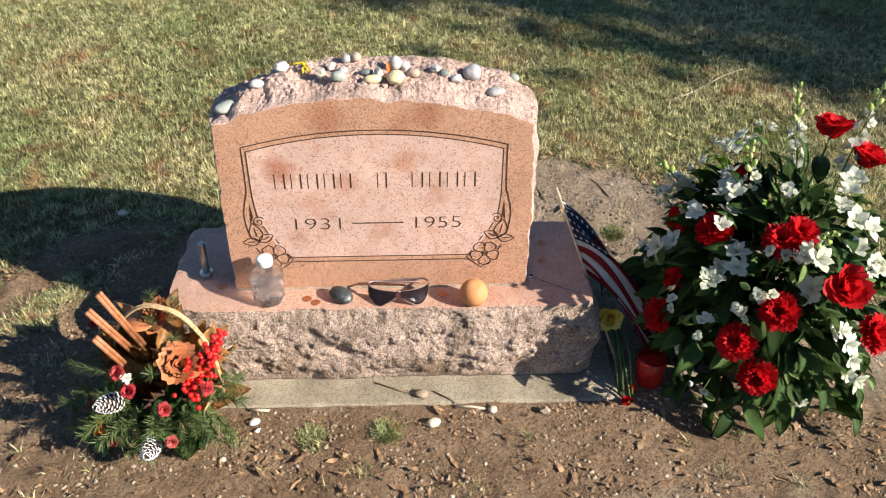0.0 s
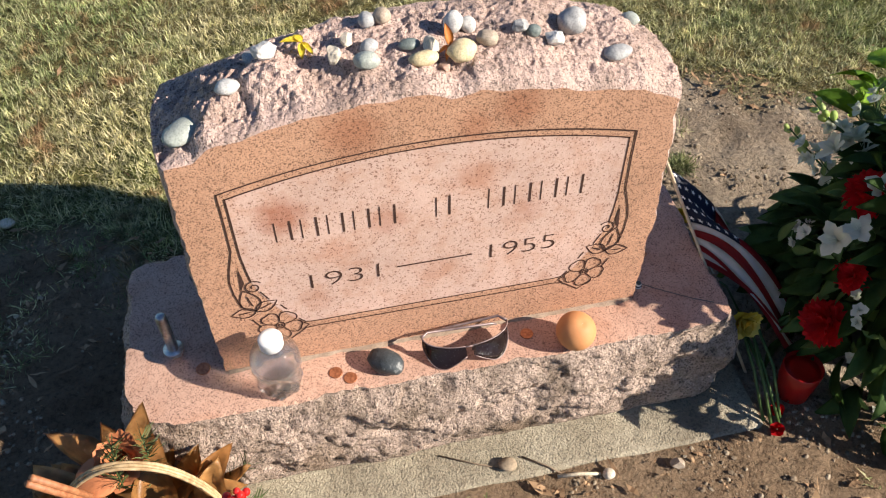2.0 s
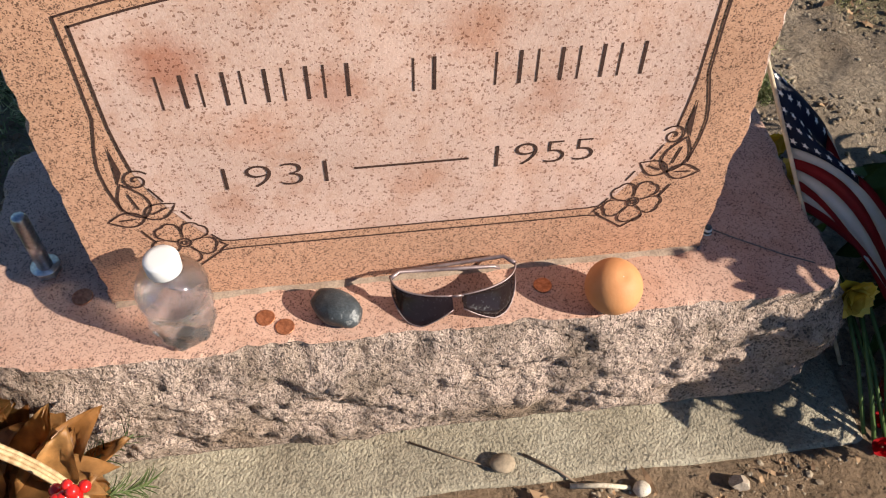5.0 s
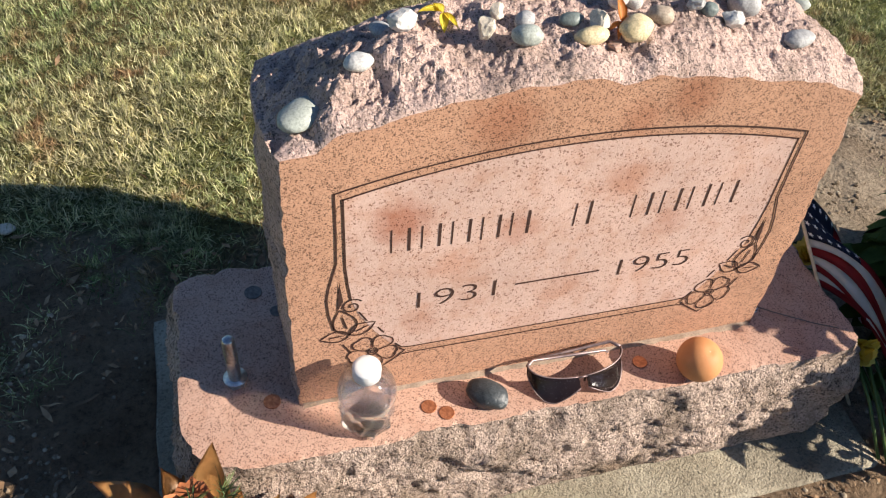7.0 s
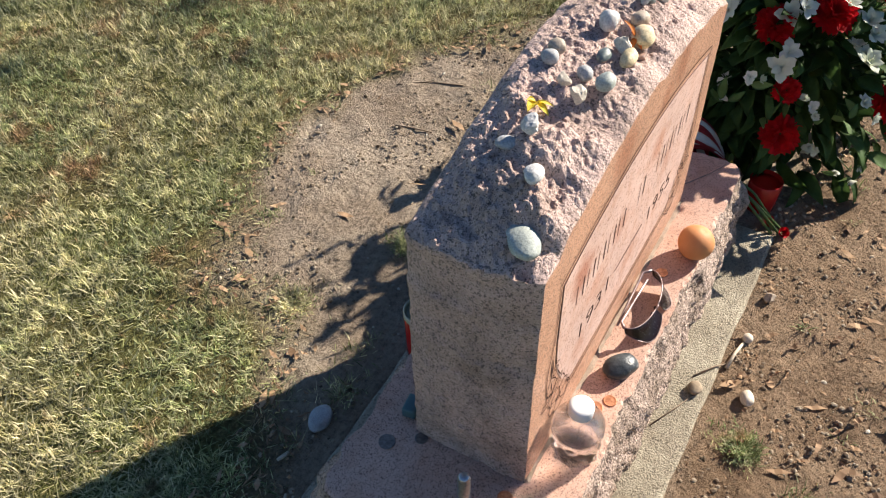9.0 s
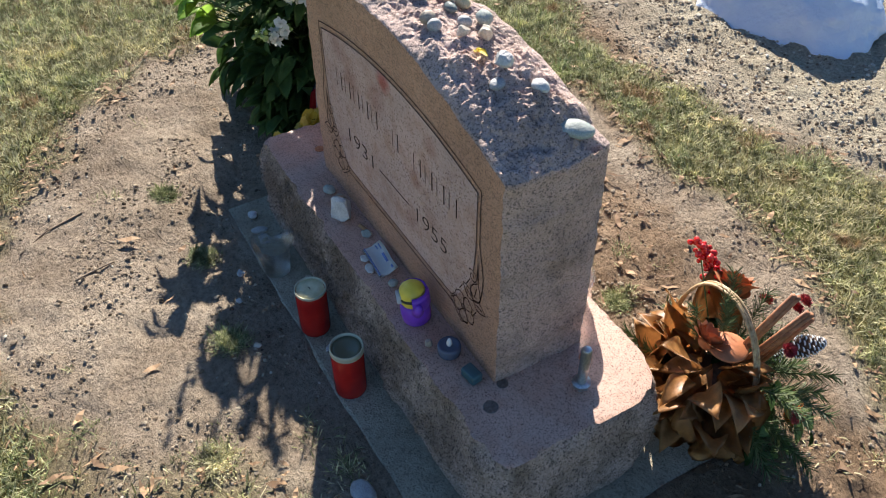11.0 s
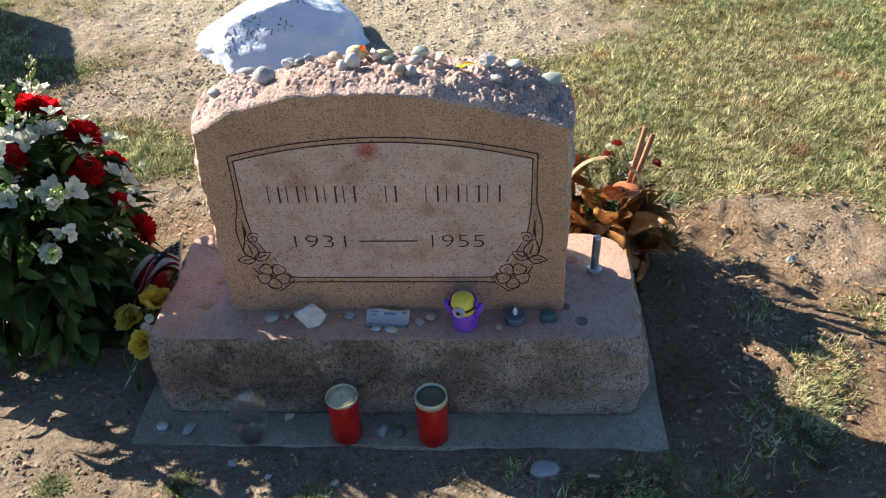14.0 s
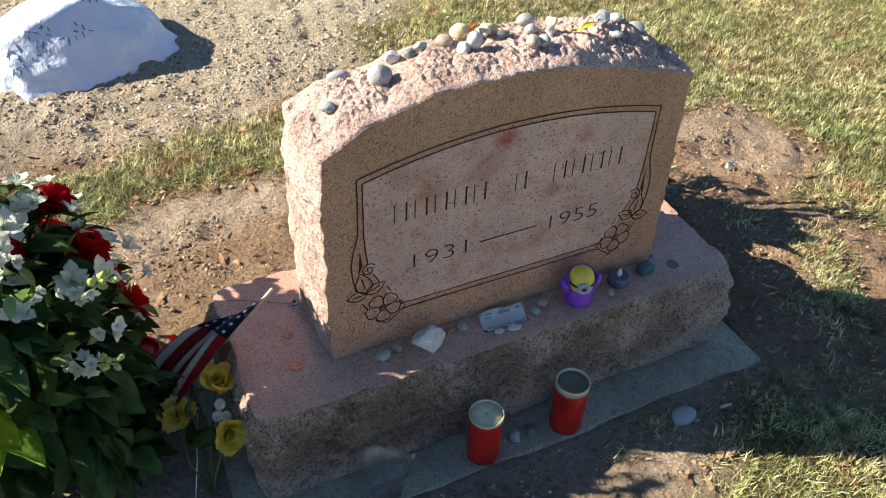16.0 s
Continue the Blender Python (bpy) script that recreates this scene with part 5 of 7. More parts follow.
def shared(name, bm, mat, smooth=True):
    return mesh_of(name, bm, mat, smooth)


def place(name, mesh, parent, at, up, spin=0.0, size=1.0, label=""):
    """A part on shared mesh data, its z axis along up, in the parent's space."""
    ob = new(name, mesh)
    ob.parent = parent
    turn = Vector(up).normalized().to_track_quat("Z", "Y").to_matrix().to_4x4()
    ob.matrix_basis = Matrix.Translation(at) @ turn @ Matrix.Rotation(spin, 4, "Z") @ Matrix.Diagonal((size, size, size, 1))
    return tagged(ob, label)


CARNATION = [shared("carnation", carnation_bm(seed=s), RED_PETAL) for s in (5, 6, 7)]
LILY = shared("lily", lily_bm(), WHITE_PETAL)
DAISY = shared("daisy", daisy_bm(), WHITE_PETAL)
BIG_LEAF = [shared("leaf", leaf_bm(0.085, 0.045, 0.5, 0.2, wave=0.05), GREEN_LEAF), shared("leaf", leaf_bm(0.11, 0.038, 0.7, 0.25, wave=0.04), GREEN_LEAF)]
FILLER = shared("filler_bloom", lily_bm(0.016, 5, 0.85), WHITE_PETAL)
LIME_LEAF = shared("leaf", leaf_bm(0.11, 0.055, 0.5, 0.2, wave=0.05), LIME_GREEN)
SMALL_LEAF = shared("leaf", leaf_bm(0.05, 0.022, 0.4, 0.2), PALE_LEAF)


def place_rose(mat, parent, at, up, spin, size, label, r=0.026, layers=5, seed=3):
    """A rose part: its heart is one mesh, the outer petals are sub-parts."""
    heart = shared("rose_heart", rose_bm(r * 0.62, 3, 0.02, seed), mat)
    rose = place("rose", heart, parent, at, up, spin, size, label)
    rng = random.Random(seed)
    for layer in range(2, layers):
        f = layer / (layers - 1)
        count = 2 + layer
        for k in range(count):
            a = 2 * math.pi * (k / count) + layer * 0.7 + rng.uniform(-0.2, 0.2)
            p = petal_bm(r * (1.0 - 0.10 * f + 0.15 * rng.random()), r * (0.80 + 0.60 * f), 0.5, 0.05 + 0.65 * f * f, ruffle=0.09, seed=seed + k * 1.7)
            leaf = new("petal", shared("petal", p, mat))
            leaf.parent = rose
            leaf.matrix_basis = Matrix.Rotation(a, 4, "Z") @ Matrix.Translation((0, r * (0.08 + 0.28 * f), -r * 0.18 * f)) @ Matrix.Rotation(rng.gauss(0, 0.2), 4, "X") @ Matrix.Rotation(rng.gauss(0, 0.15), 4, "Y")
    return rose


def build_yellow_roses():
    foot = Vector((0.525, 0.190, 0.035))
    bunch = empty("yellow_rose_spray", "artificial yellow roses leaning against the base", "flowers", foot)
    for k, p in enumerate(((0.474, 0.108, 0.205), (0.482, 0.186, 0.170), (0.545, 0.098, 0.148))):
        head = Vector(p) - foot
        mid = head * 0.5 + Vector((0.012, 0.02, 0))
        part("stem", tube([(0, 0, -0.01), mid, head], 0.0017, 6), STEM, bunch, "thin green wire stem")
        place_rose(YELLOW_PETAL, bunch, head - Vector((0, 0, 0.012)), ((-0.25, 0.25, 0.9), (-0.1, 0.85, 0.45), (0.2, 0.5, 0.8))[k], k, 0.95, "yellow cloth rose", seed=3 + k)
    for k in range(9):
        a = k * 2.4
        place("leaf", SMALL_LEAF if k % 3 else BIG_LEAF[0], bunch, (-0.02 + 0.03 * math.cos(a), -0.06 + 0.04 * math.sin(a), 0.05 + 0.012 * k), (math.cos(a), math.sin(a), 0.6), a, 0.6)
    corner = Vector((0.486, -0.036, 0.150)) - foot
    place_rose(YELLOW_PETAL, bunch, corner, (0.1, -0.8, 0.35), 2.0, 0.85, "yellow cloth rose", seed=9)
    part("stem", tube([(0, 0, -0.01), corner * 0.5 + Vector((0.02, 0, 0.0)), corner], 0.0017, 6), STEM, bunch, "thin green wire stem")
    for k in range(5):
        a = Vector((0.488 + 0.006 * k, -0.03 - 0.008 * (k % 3), 0.135 - 0.01 * (k % 2))) - foot
        b = Vector((0.497 + 0.007 * k, -0.150 - 0.012 * (k % 2), 0.034)) - foot
        part("stem", tube([a, (a + b) / 2 + Vector((0.006 * math.sin(k * 2), 0, 0.01)), b], 0.0026, 6), STEM, bunch, "dark wrapped stem")
    for k, p in enumerate(((0.482, 0.140, 0.178), (0.490, 0.150, 0.165), (0.478, 0.152, 0.160))):
        place("daisy", DAISY, bunch, Vector(p) - foot, (-0.3, 0.7, 0.6), k, 0.8, "small white cloth flower")
    part("wire", tube([(0.028, 0.003, 0.0), (0.006, -0.06, 0.03), (0.004, -0.073, 0.045), (-0.01, -0.08, 0.10)], 0.0015, 6), STEEL, bunch, "bare bright wire")


build_yellow_roses()


# ---- large bouquet ----
B_MID, B_RAD = Vector((0.81, -0.05, 0.24)), Vector((0.28, 0.28, 0.31))


def build_bouquet():
    foot = Vector((0.79, -0.04, 0.03))
    bouquet = empty("flower_bouquet", "large bouquet of red carnations, roses and white lilies", "bouquet", foot)
    pot = material("dark_green_pot", (0.02, 0.035, 0.02), 0.5)
    part("pot", lathe([(0.065, -0.01), (0.085, 0.0), (0.10, 0.12), (0.105, 0.125), (0.10, 0.13), (0.09, 0.12), (0.01, 0.11)], 28), pot, bouquet, "dark green plastic pot")
    rng = random.Random(11)
    reds = [(0.602, -0.035, 0.410), (0.710, 0.016, 0.465), (0.763, -0.185, 0.471), (0.559, -0.104, 0.214), (0.703, -0.291, 0.213),
            (0.580, -0.088, 0.300), (0.895, 0.045, 0.560), (0.73, -0.19, 0.46), (0.83, -0.27, 0.41), (0.72, -0.27, 0.36), (0.66, -0.26, 0.28), (0.94, -0.02, 0.53), (0.91, -0.28, 0.31), (0.63, -0.12, 0.44)]
    for k, p in enumerate(reds):
        p = Vector(p)
        out = (p - Vector((0.80, -0.05, 0.12))).normalized()
        if k in (8, 11, 6):
            place_rose(RED_PETAL, bouquet, p - foot - out * 0.012, out, k, 1.42, "open red rose", seed=k)
        else:
            place("carnation", CARNATION[k % 3], bouquet, p - foot - out * 0.015, out, k * 1.7, 1.36 if k != 5 else 0.95, "ruffled red carnation")
        part("stem", tube([(0.02 * math.cos(k), 0.02 * math.sin(k), 0.12), (p - foot) * 0.55 + Vector((0, 0, 0.06)), p - foot - out * 0.015], 0.0022, 6), STEM, bouquet)
    whites = [(0.75, 0.08, 0.53), (0.84, -0.16, 0.52), (0.87, -0.18, 0.50), (0.77, -0.24, 0.46), (0.66, -0.20, 0.42), (0.62, -0.19, 0.38), (0.66, -0.08, 0.50), (0.81, -0.29, 0.32), (0.77, -0.27, 0.38),
              (0.89, -0.29, 0.21), (0.62, -0.12, 0.47), (0.61, 0.05, 0.42), (0.60, -0.05, 0.45), (0.66, -0.02, 0.50), (0.91, -0.07, 0.53), (0.89, -0.22, 0.45), (0.712, 0.090, 0.440), (0.700, 0.050, 0.520), (0.585, -0.075, 0.365)]
    for k, p in enumerate(whites):
        p = Vector(p)
        out = ((p - Vector((0.80, -0.05, 0.15))).normalized() + Vector((rng.gauss(0, 0.2), rng.gauss(0, 0.2), rng.gauss(0, 0.2)))).normalized()
        for j in range(2 + k % 2):
            off = Vector((rng.gauss(0, 0.016), rng.gauss(0, 0.016), rng.gauss(0, 0.012)))
            place("lily", LILY, bouquet, p - foot + off - out * 0.012, out + off * 14, k + j, rng.uniform(0.7, 1.08), "white lily bloom")
    for k, p in enumerate(((0.727, -0.01, 0.588), (0.70, 0.09, 0.50), (0.55, -0.03, 0.33), (0.60, -0.22, 0.29), (0.67, -0.26, 0.34), (0.79, -0.30, 0.17), (0.69, -0.25, 0.38), (0.72, -0.22, 0.44), (0.57, -0.14, 0.27), (0.56, 0.02, 0.28), (0.61, 0.10, 0.36), (0.68, 0.11, 0.45), (0.60, -0.16, 0.17), (0.63, -0.24, 0.13), (0.86, -0.27, 0.45), (0.75, -0.13, 0.53))):
        p = Vector(p)
        out = (p - Vector((0.80, -0.05, 0.15))).normalized()
        for j in range(3):
            off = Vector((rng.gauss(0, 0.010), rng.gauss(0, 0.010), rng.gauss(0, 0.010)))
            place("filler_bloom", FILLER, bouquet, p - foot + off, out + off * 40, k + j, rng.uniform(0.7, 1.1), "small cupped white filler bloom")
        for j in range(3):
            off = Vector((rng.gauss(0, 0.016), rng.gauss(0, 0.016), rng.gauss(0, 0.014)))
            place("leaf", SMALL_LEAF, bouquet, p - foot + off - out * 0.02, out + off * 30, k * 2 + j, rng.uniform(0.5, 0.9))
        part("stem", tube([(p - foot) * 0.6 + Vector((0, 0, 0.05)), p - foot], 0.0011, 5), STEM, bouquet)
    # tall spikes of white bells over green buds
    bell = shared("bell", lily_bm(0.020, 5, 0.7), WHITE_PETAL)
    bud = shared("bud", pebble_bm(0.005, 0.005, 0.008, False, 77), LIME_BUD)
    for k, (a, b) in enumerate((((0.66, 0.09, 0.30), (0.60, 0.17, 0.36)), ((0.90, -0.02, 0.50), (0.955, 0.02, 0.70)), ((0.64, 0.06, 0.40), (0.575, 0.11, 0.46)), ((0.72, -0.06, 0.45), (0.70, -0.03, 0.57)), ((0.78, -0.20, 0.42), (0.77, -0.27, 0.53)), ((0.86, 0.08, 0.45), (0.85, 0.15, 0.60)), ((0.97, -0.15, 0.40), (1.04, -0.22, 0.54)))):
        a, b = Vector(a), Vector(b)
        spike = part("flower_spike", tube([a - foot - (b - a) * 1.2, a - foot, b - foot], 0.0022, 6, 0.0012), STEM, bouquet, "white snapdragon spike with green buds")
        axis = (b - a).normalized()
        for j in range(16):
            f = j / 15
            side = Matrix.Rotation(j * 2.4, 3, axis) @ axis.orthogonal().normalized()
            at = a.lerp(b, f) - foot + side * 0.007
            if f < 0.55:
                place("bell", bell, spike, at, side + axis * 0.5, j, 0.95 - 0.4 * f, "")
            else:
                place("bud", bud, spike, at, side * 0.6 + axis, j, 1.15 - 0.75 * (f - 0.5), "")
    # foliage
    for k in range(1040):
        z = rng.uniform(-0.72, 0.97)
        a = rng.uniform(0, 2 * math.pi)
        r = math.sqrt(1 - z * z) if z > 0 else 1.0 + 0.15 * z
        d = Vector((r * math.cos(a), r * math.sin(a), z))
        depth = rng.uniform(0.05, 0.45) if k > 800 else rng.uniform(0.45, 0.88) if k % 4 == 0 else rng.uniform(0.30, 0.78) if z > -0.1 else rng.uniform(0.45, 0.86)
        p = B_MID + Vector((d.x * B_RAD.x, d.y * B_RAD.y, d.z * B_RAD.z)) * depth
        p.z = max(p.z, 0.065)
        flat = Vector((d.x, d.y, 0.0)).normalized()
        droop = rng.uniform(-0.5, 0.7) + 0.6 * z
        yaxis = (flat + Vector((rng.gauss(0, 0.35), rng.gauss(0, 0.35), droop))).normalized()
        zaxis = Vector((0, 0, 1)) + flat * 0.3
        xaxis = yaxis.cross(zaxis).normalized()
        zaxis = xaxis.cross(yaxis).normalized()
        ob = new("leaf", SMALL_LEAF if k % 4 == 0 else BIG_LEAF[k % 2])
        ob.parent = bouquet
        ob.matrix_basis = Matrix.Translation(p - foot) @ Matrix((xaxis, yaxis, zaxis)).transposed().to_4x4() @ Matrix.Rotation(rng.gauss(0, 0.5), 4, "Y") @ Matrix.Scale(rng.uniform(0.55, 0.95), 4)
    # Extra inner leaves along the sun's line, added to shade base top and flag.
    for k in range(235):
        f = rng.uniform(0.15, 0.30) if k < 170 else rng.uniform(0.07, 0.16)
        p = Vector((rng.uniform(0.29, 0.43), rng.uniform(0.05, 0.23), 0.218) if k < 170 else (rng.uniform(0.42, 0.58), rng.uniform(-0.02, 0.10), rng.uniform(0.08, 0.30))) + SUN / SUN.z * f
        d = (p - B_MID).normalized()
        yaxis = (d + Vector((rng.gauss(0, 0.5), rng.gauss(0, 0.5), rng.gauss(0, 0.4)))).normalized()
        xaxis = yaxis.cross(-SUN).normalized()
        if (Vector(((p.x - B_MID.x) / B_RAD.x, (p.y - B_MID.y) / B_RAD.y, (p.z - B_MID.z) / B_RAD.z))).length > (0.84 if k < 170 else 0.80):
            continue
        ob = new("leaf", BIG_LEAF[k % 2])
        ob.parent = bouquet
        ob.matrix_basis = Matrix.Translation(p - foot) @ Matrix((xaxis, yaxis, xaxis.cross(yaxis))).transposed().to_4x4() @ Matrix.Scale(rng.uniform(0.6, 0.9), 4)
    for k in range(16):
        d = Vector((rng.gauss(0.3, 0.7), rng.gauss(0.8, 0.5), rng.gauss(0, 0.45))).normalized()
        p = Vector((0.785, 0.165, 0.345)) + Vector((0.05 * d.x, 0.05 * d.y, 0.075 * rng.uniform(-1, 1)))
        xaxis = d.cross(Vector((0, 0, 1))).normalized()
        ob = new("leaf", LIME_LEAF)
        ob.parent = bouquet
        ob.matrix_basis = Matrix.Translation(p - foot) @ Matrix((xaxis, d, xaxis.cross(d))).transposed().to_4x4() @ Matrix.Rotation(rng.gauss(0, 0.5), 4, "Y") @ Matrix.Scale(rng.uniform(0.55, 0.85), 4)
        part("stem", tube([(0.0, 0.0, 0.13), (p - foot) * 0.6 + Vector((0, 0, 0.05)), p - foot], 0.0014, 5), STEM, bouquet)
    for k in range(260):
        d = Vector((rng.gauss(0, 1), rng.gauss(0, 1), rng.gauss(0, 1))).normalized() * rng.uniform(0.35, 1.0)
        p = Vector((0.675 + 0.105 * d.x, 0.055 + 0.095 * d.y, max(0.06, 0.165 + 0.12 * d.z)))
        flat = Vector((d.x - 0.3, d.y + 0.3, 0.0)).normalized()
        yaxis = (flat + Vector((rng.gauss(0, 0.3), rng.gauss(0, 0.3), rng.uniform(-0.5, 0.5)))).normalized()
        xaxis = yaxis.cross(Vector((0, 0, 1)) + flat * 0.4).normalized()
        ob = new("leaf", BIG_LEAF[k % 2])
        ob.parent = bouquet
        ob.matrix_basis = Matrix.Translation(p - foot) @ Matrix((xaxis, yaxis, xaxis.cross(yaxis))).transposed().to_4x4() @ Matrix.Rotation(rng.gauss(0, 0.5), 4, "Y") @ Matrix.Scale(rng.uniform(0.55, 0.9), 4)
    return bouquet


build_bouquet()


def build_votive(x, y):
    ob = empty("votive_candle", "low red glass votive beside the flag stick", "candle", (x, y, land(x, y)))
    part("glass_cup", lathe([(0.024, 0.0), (0.029, 0.004), (0.032, 0.07), (0.030, 0.072), (0.027, 0.02), (0.002, 0.018)], 24), RED_GLASS, ob, "red glass cup")
    part("wax", lathe([(0.027, 0.018), (0.0295, 0.062), (0.012, 0.060), (0.001, 0.059)], 20), RED_GLASS, ob, "red wax")


build_votive(0.570, -0.105)
fallen = shared("petal_clump", rose_bm(0.011, 3), RED_PETAL)
for x, y in ((0.512, -0.168), (0.528, -0.135)):
    ob = new("fallen_bloom", fallen)
    ob.matrix_world = pose(x, y, land(x, y) + 0.006, 20, 30, x * 500)
    tagged(ob, "small fallen red bloom on the soil", "flower", "fallen red blooms")


# ---- autumn basket ----
WICKER = material("pale_wicker", (0.45, 0.30, 0.15), 0.6)
n = Nodes(WICKER)
n.colour(n.ramp(n.noise(120, 4), (0.3, (0.30, 0.18, 0.08)), (0.7, (0.62, 0.46, 0.26))))
BROWN_LEAF = leafy("brown_magnolia_leaf", (0.32, 0.14, 0.04), (0.50, 0.27, 0.10), 0.42, 0.45, vein=0.3, thin=0.2)
CINNAMON = material("cinnamon_bark", (0.34, 0.13, 0.05), 0.6)
n = Nodes(CINNAMON)
n.colour(n.ramp(n.noise(90, 5, 0.65), (0.3, (0.24, 0.08, 0.03)), (0.7, (0.46, 0.20, 0.09))))
n.bump(n.noise(260, 4), 0.5, 0.001)
BERRY = material("glossy_red_berry", (0.55, 0.008, 0.008), 0.18, spec=0.6)
n = Nodes(BERRY)
n.colour(n.mix(n.random(), (0.45, 0.006, 0.006), (0.66, 0.02, 0.015)))
NEEDLE = leafy("pine_needle", (0.05, 0.085, 0.025), (0.13, 0.165, 0.06), 0.5, 0.3, per_island=True)
CONE_DARK = material("pine_cone_scale", (0.10, 0.06, 0.04), 0.7)
CONE_WHITE = material("white_painted_tip", (0.75, 0.74, 0.74), 0.7)
for mat, lo, hi in ((CONE_DARK, (0.06, 0.035, 0.025), (0.15, 0.09, 0.06)), (CONE_WHITE, (0.6, 0.6, 0.62), (0.82, 0.81, 0.80))):
    n = Nodes(mat)
    n.colour(n.ramp(n.noise(150, 3), (0.3, lo), (0.7, hi)))


def cone_bm(length=0.055, r=0.021):
    """A pine cone along +z; scales with pale tips."""
    bm = bmesh.new()
    add_bm(bm, lathe([(0.003, 0), (r * 0.55, length * 0.2), (r * 0.6, length * 0.5), (r * 0.3, length * 0.85), (0.001, length)], 12))
    total = 70
    for k in range(total):
        f = k / total
        a = k * 2.39996
        rr = r * math.sin(math.pi * (0.15 + 0.80 * f)) ** 0.8
        size = 0.011 * (1 - 0.45 * f)
        lean = 0.95 - 0.75 * f
        m = Matrix.Translation((rr * 0.55 * math.cos(a), rr * 0.55 * math.sin(a), length * f * 0.95)) @ Matrix.Rotation(a - math.pi / 2, 4, "Z") @ Matrix.Rotation(-lean, 4, "X")
        for slot, (z0, z1, w0, w1) in enumerate(((0.0, size, 0.004, 0.009), (size * 0.92, size * 1.22, 0.0095, 0.006))):
            piece = bmesh.new()
            vs = [piece.verts.new(p) for p in ((-w0 / 2, -0.0007, z0), (w0 / 2, -0.0007, z0), (w1 / 2, -0.0009, z1), (-w1 / 2, -0.0009, z1), (-w0 / 2, 0.0007, z0), (w0 / 2, 0.0007, z0), (w1 / 2, 0.0009, z1), (-w1 / 2, 0.0009, z1))]
            for q in ((0, 1, 2, 3), (7, 6, 5, 4), (0, 4, 5, 1), (1, 5, 6, 2), (2, 6, 7, 3), (3, 7, 4, 0)):
                piece.faces.new([vs[i] for i in q]).material_index = slot
            start = len(bm.faces)
            add_bm(bm, piece, m)
    return bm


def sprig_bm(length=0.09, count=110, needle=0.026, seed=1, droop=0.3):
    """A pine twig along +z, set about with needles."""
    rng = random.Random(seed)
    bm = bmesh.new()
    add_bm(bm, tube([(0, 0, 0), (0, 0.1 * length * droop, length * 0.5), (0, 0.5 * length * droop, length)], 0.0013, 5, 0.0007))
    for k in range(count):
        f = rng.uniform(0.05, 1.0)
        root = Vector((0, 0.5 * length * droop * f * f, length * f))
        a = rng.uniform(0, 2 * math.pi)
        d = (Vector((math.cos(a), math.sin(a), 0)) * rng.uniform(0.6, 1.0) + Vector((0, 0, rng.uniform(0.5, 1.1)))).normalized()
        side = d.orthogonal().normalized() * 0.0008
        ln = needle * rng.uniform(0.7, 1.2)
        vs = [bm.verts.new(p) for p in (root - side, root + side, root + d * ln * 0.7 + side * 0.8, root + d * ln * 0.7 - side * 0.8)]
        bm.faces.new(vs)
        tip = bm.verts.new(root + d * ln + Vector((0, 0, -0.1 * ln)))
        bm.faces.new((vs[3], vs[2], tip))
    return bm


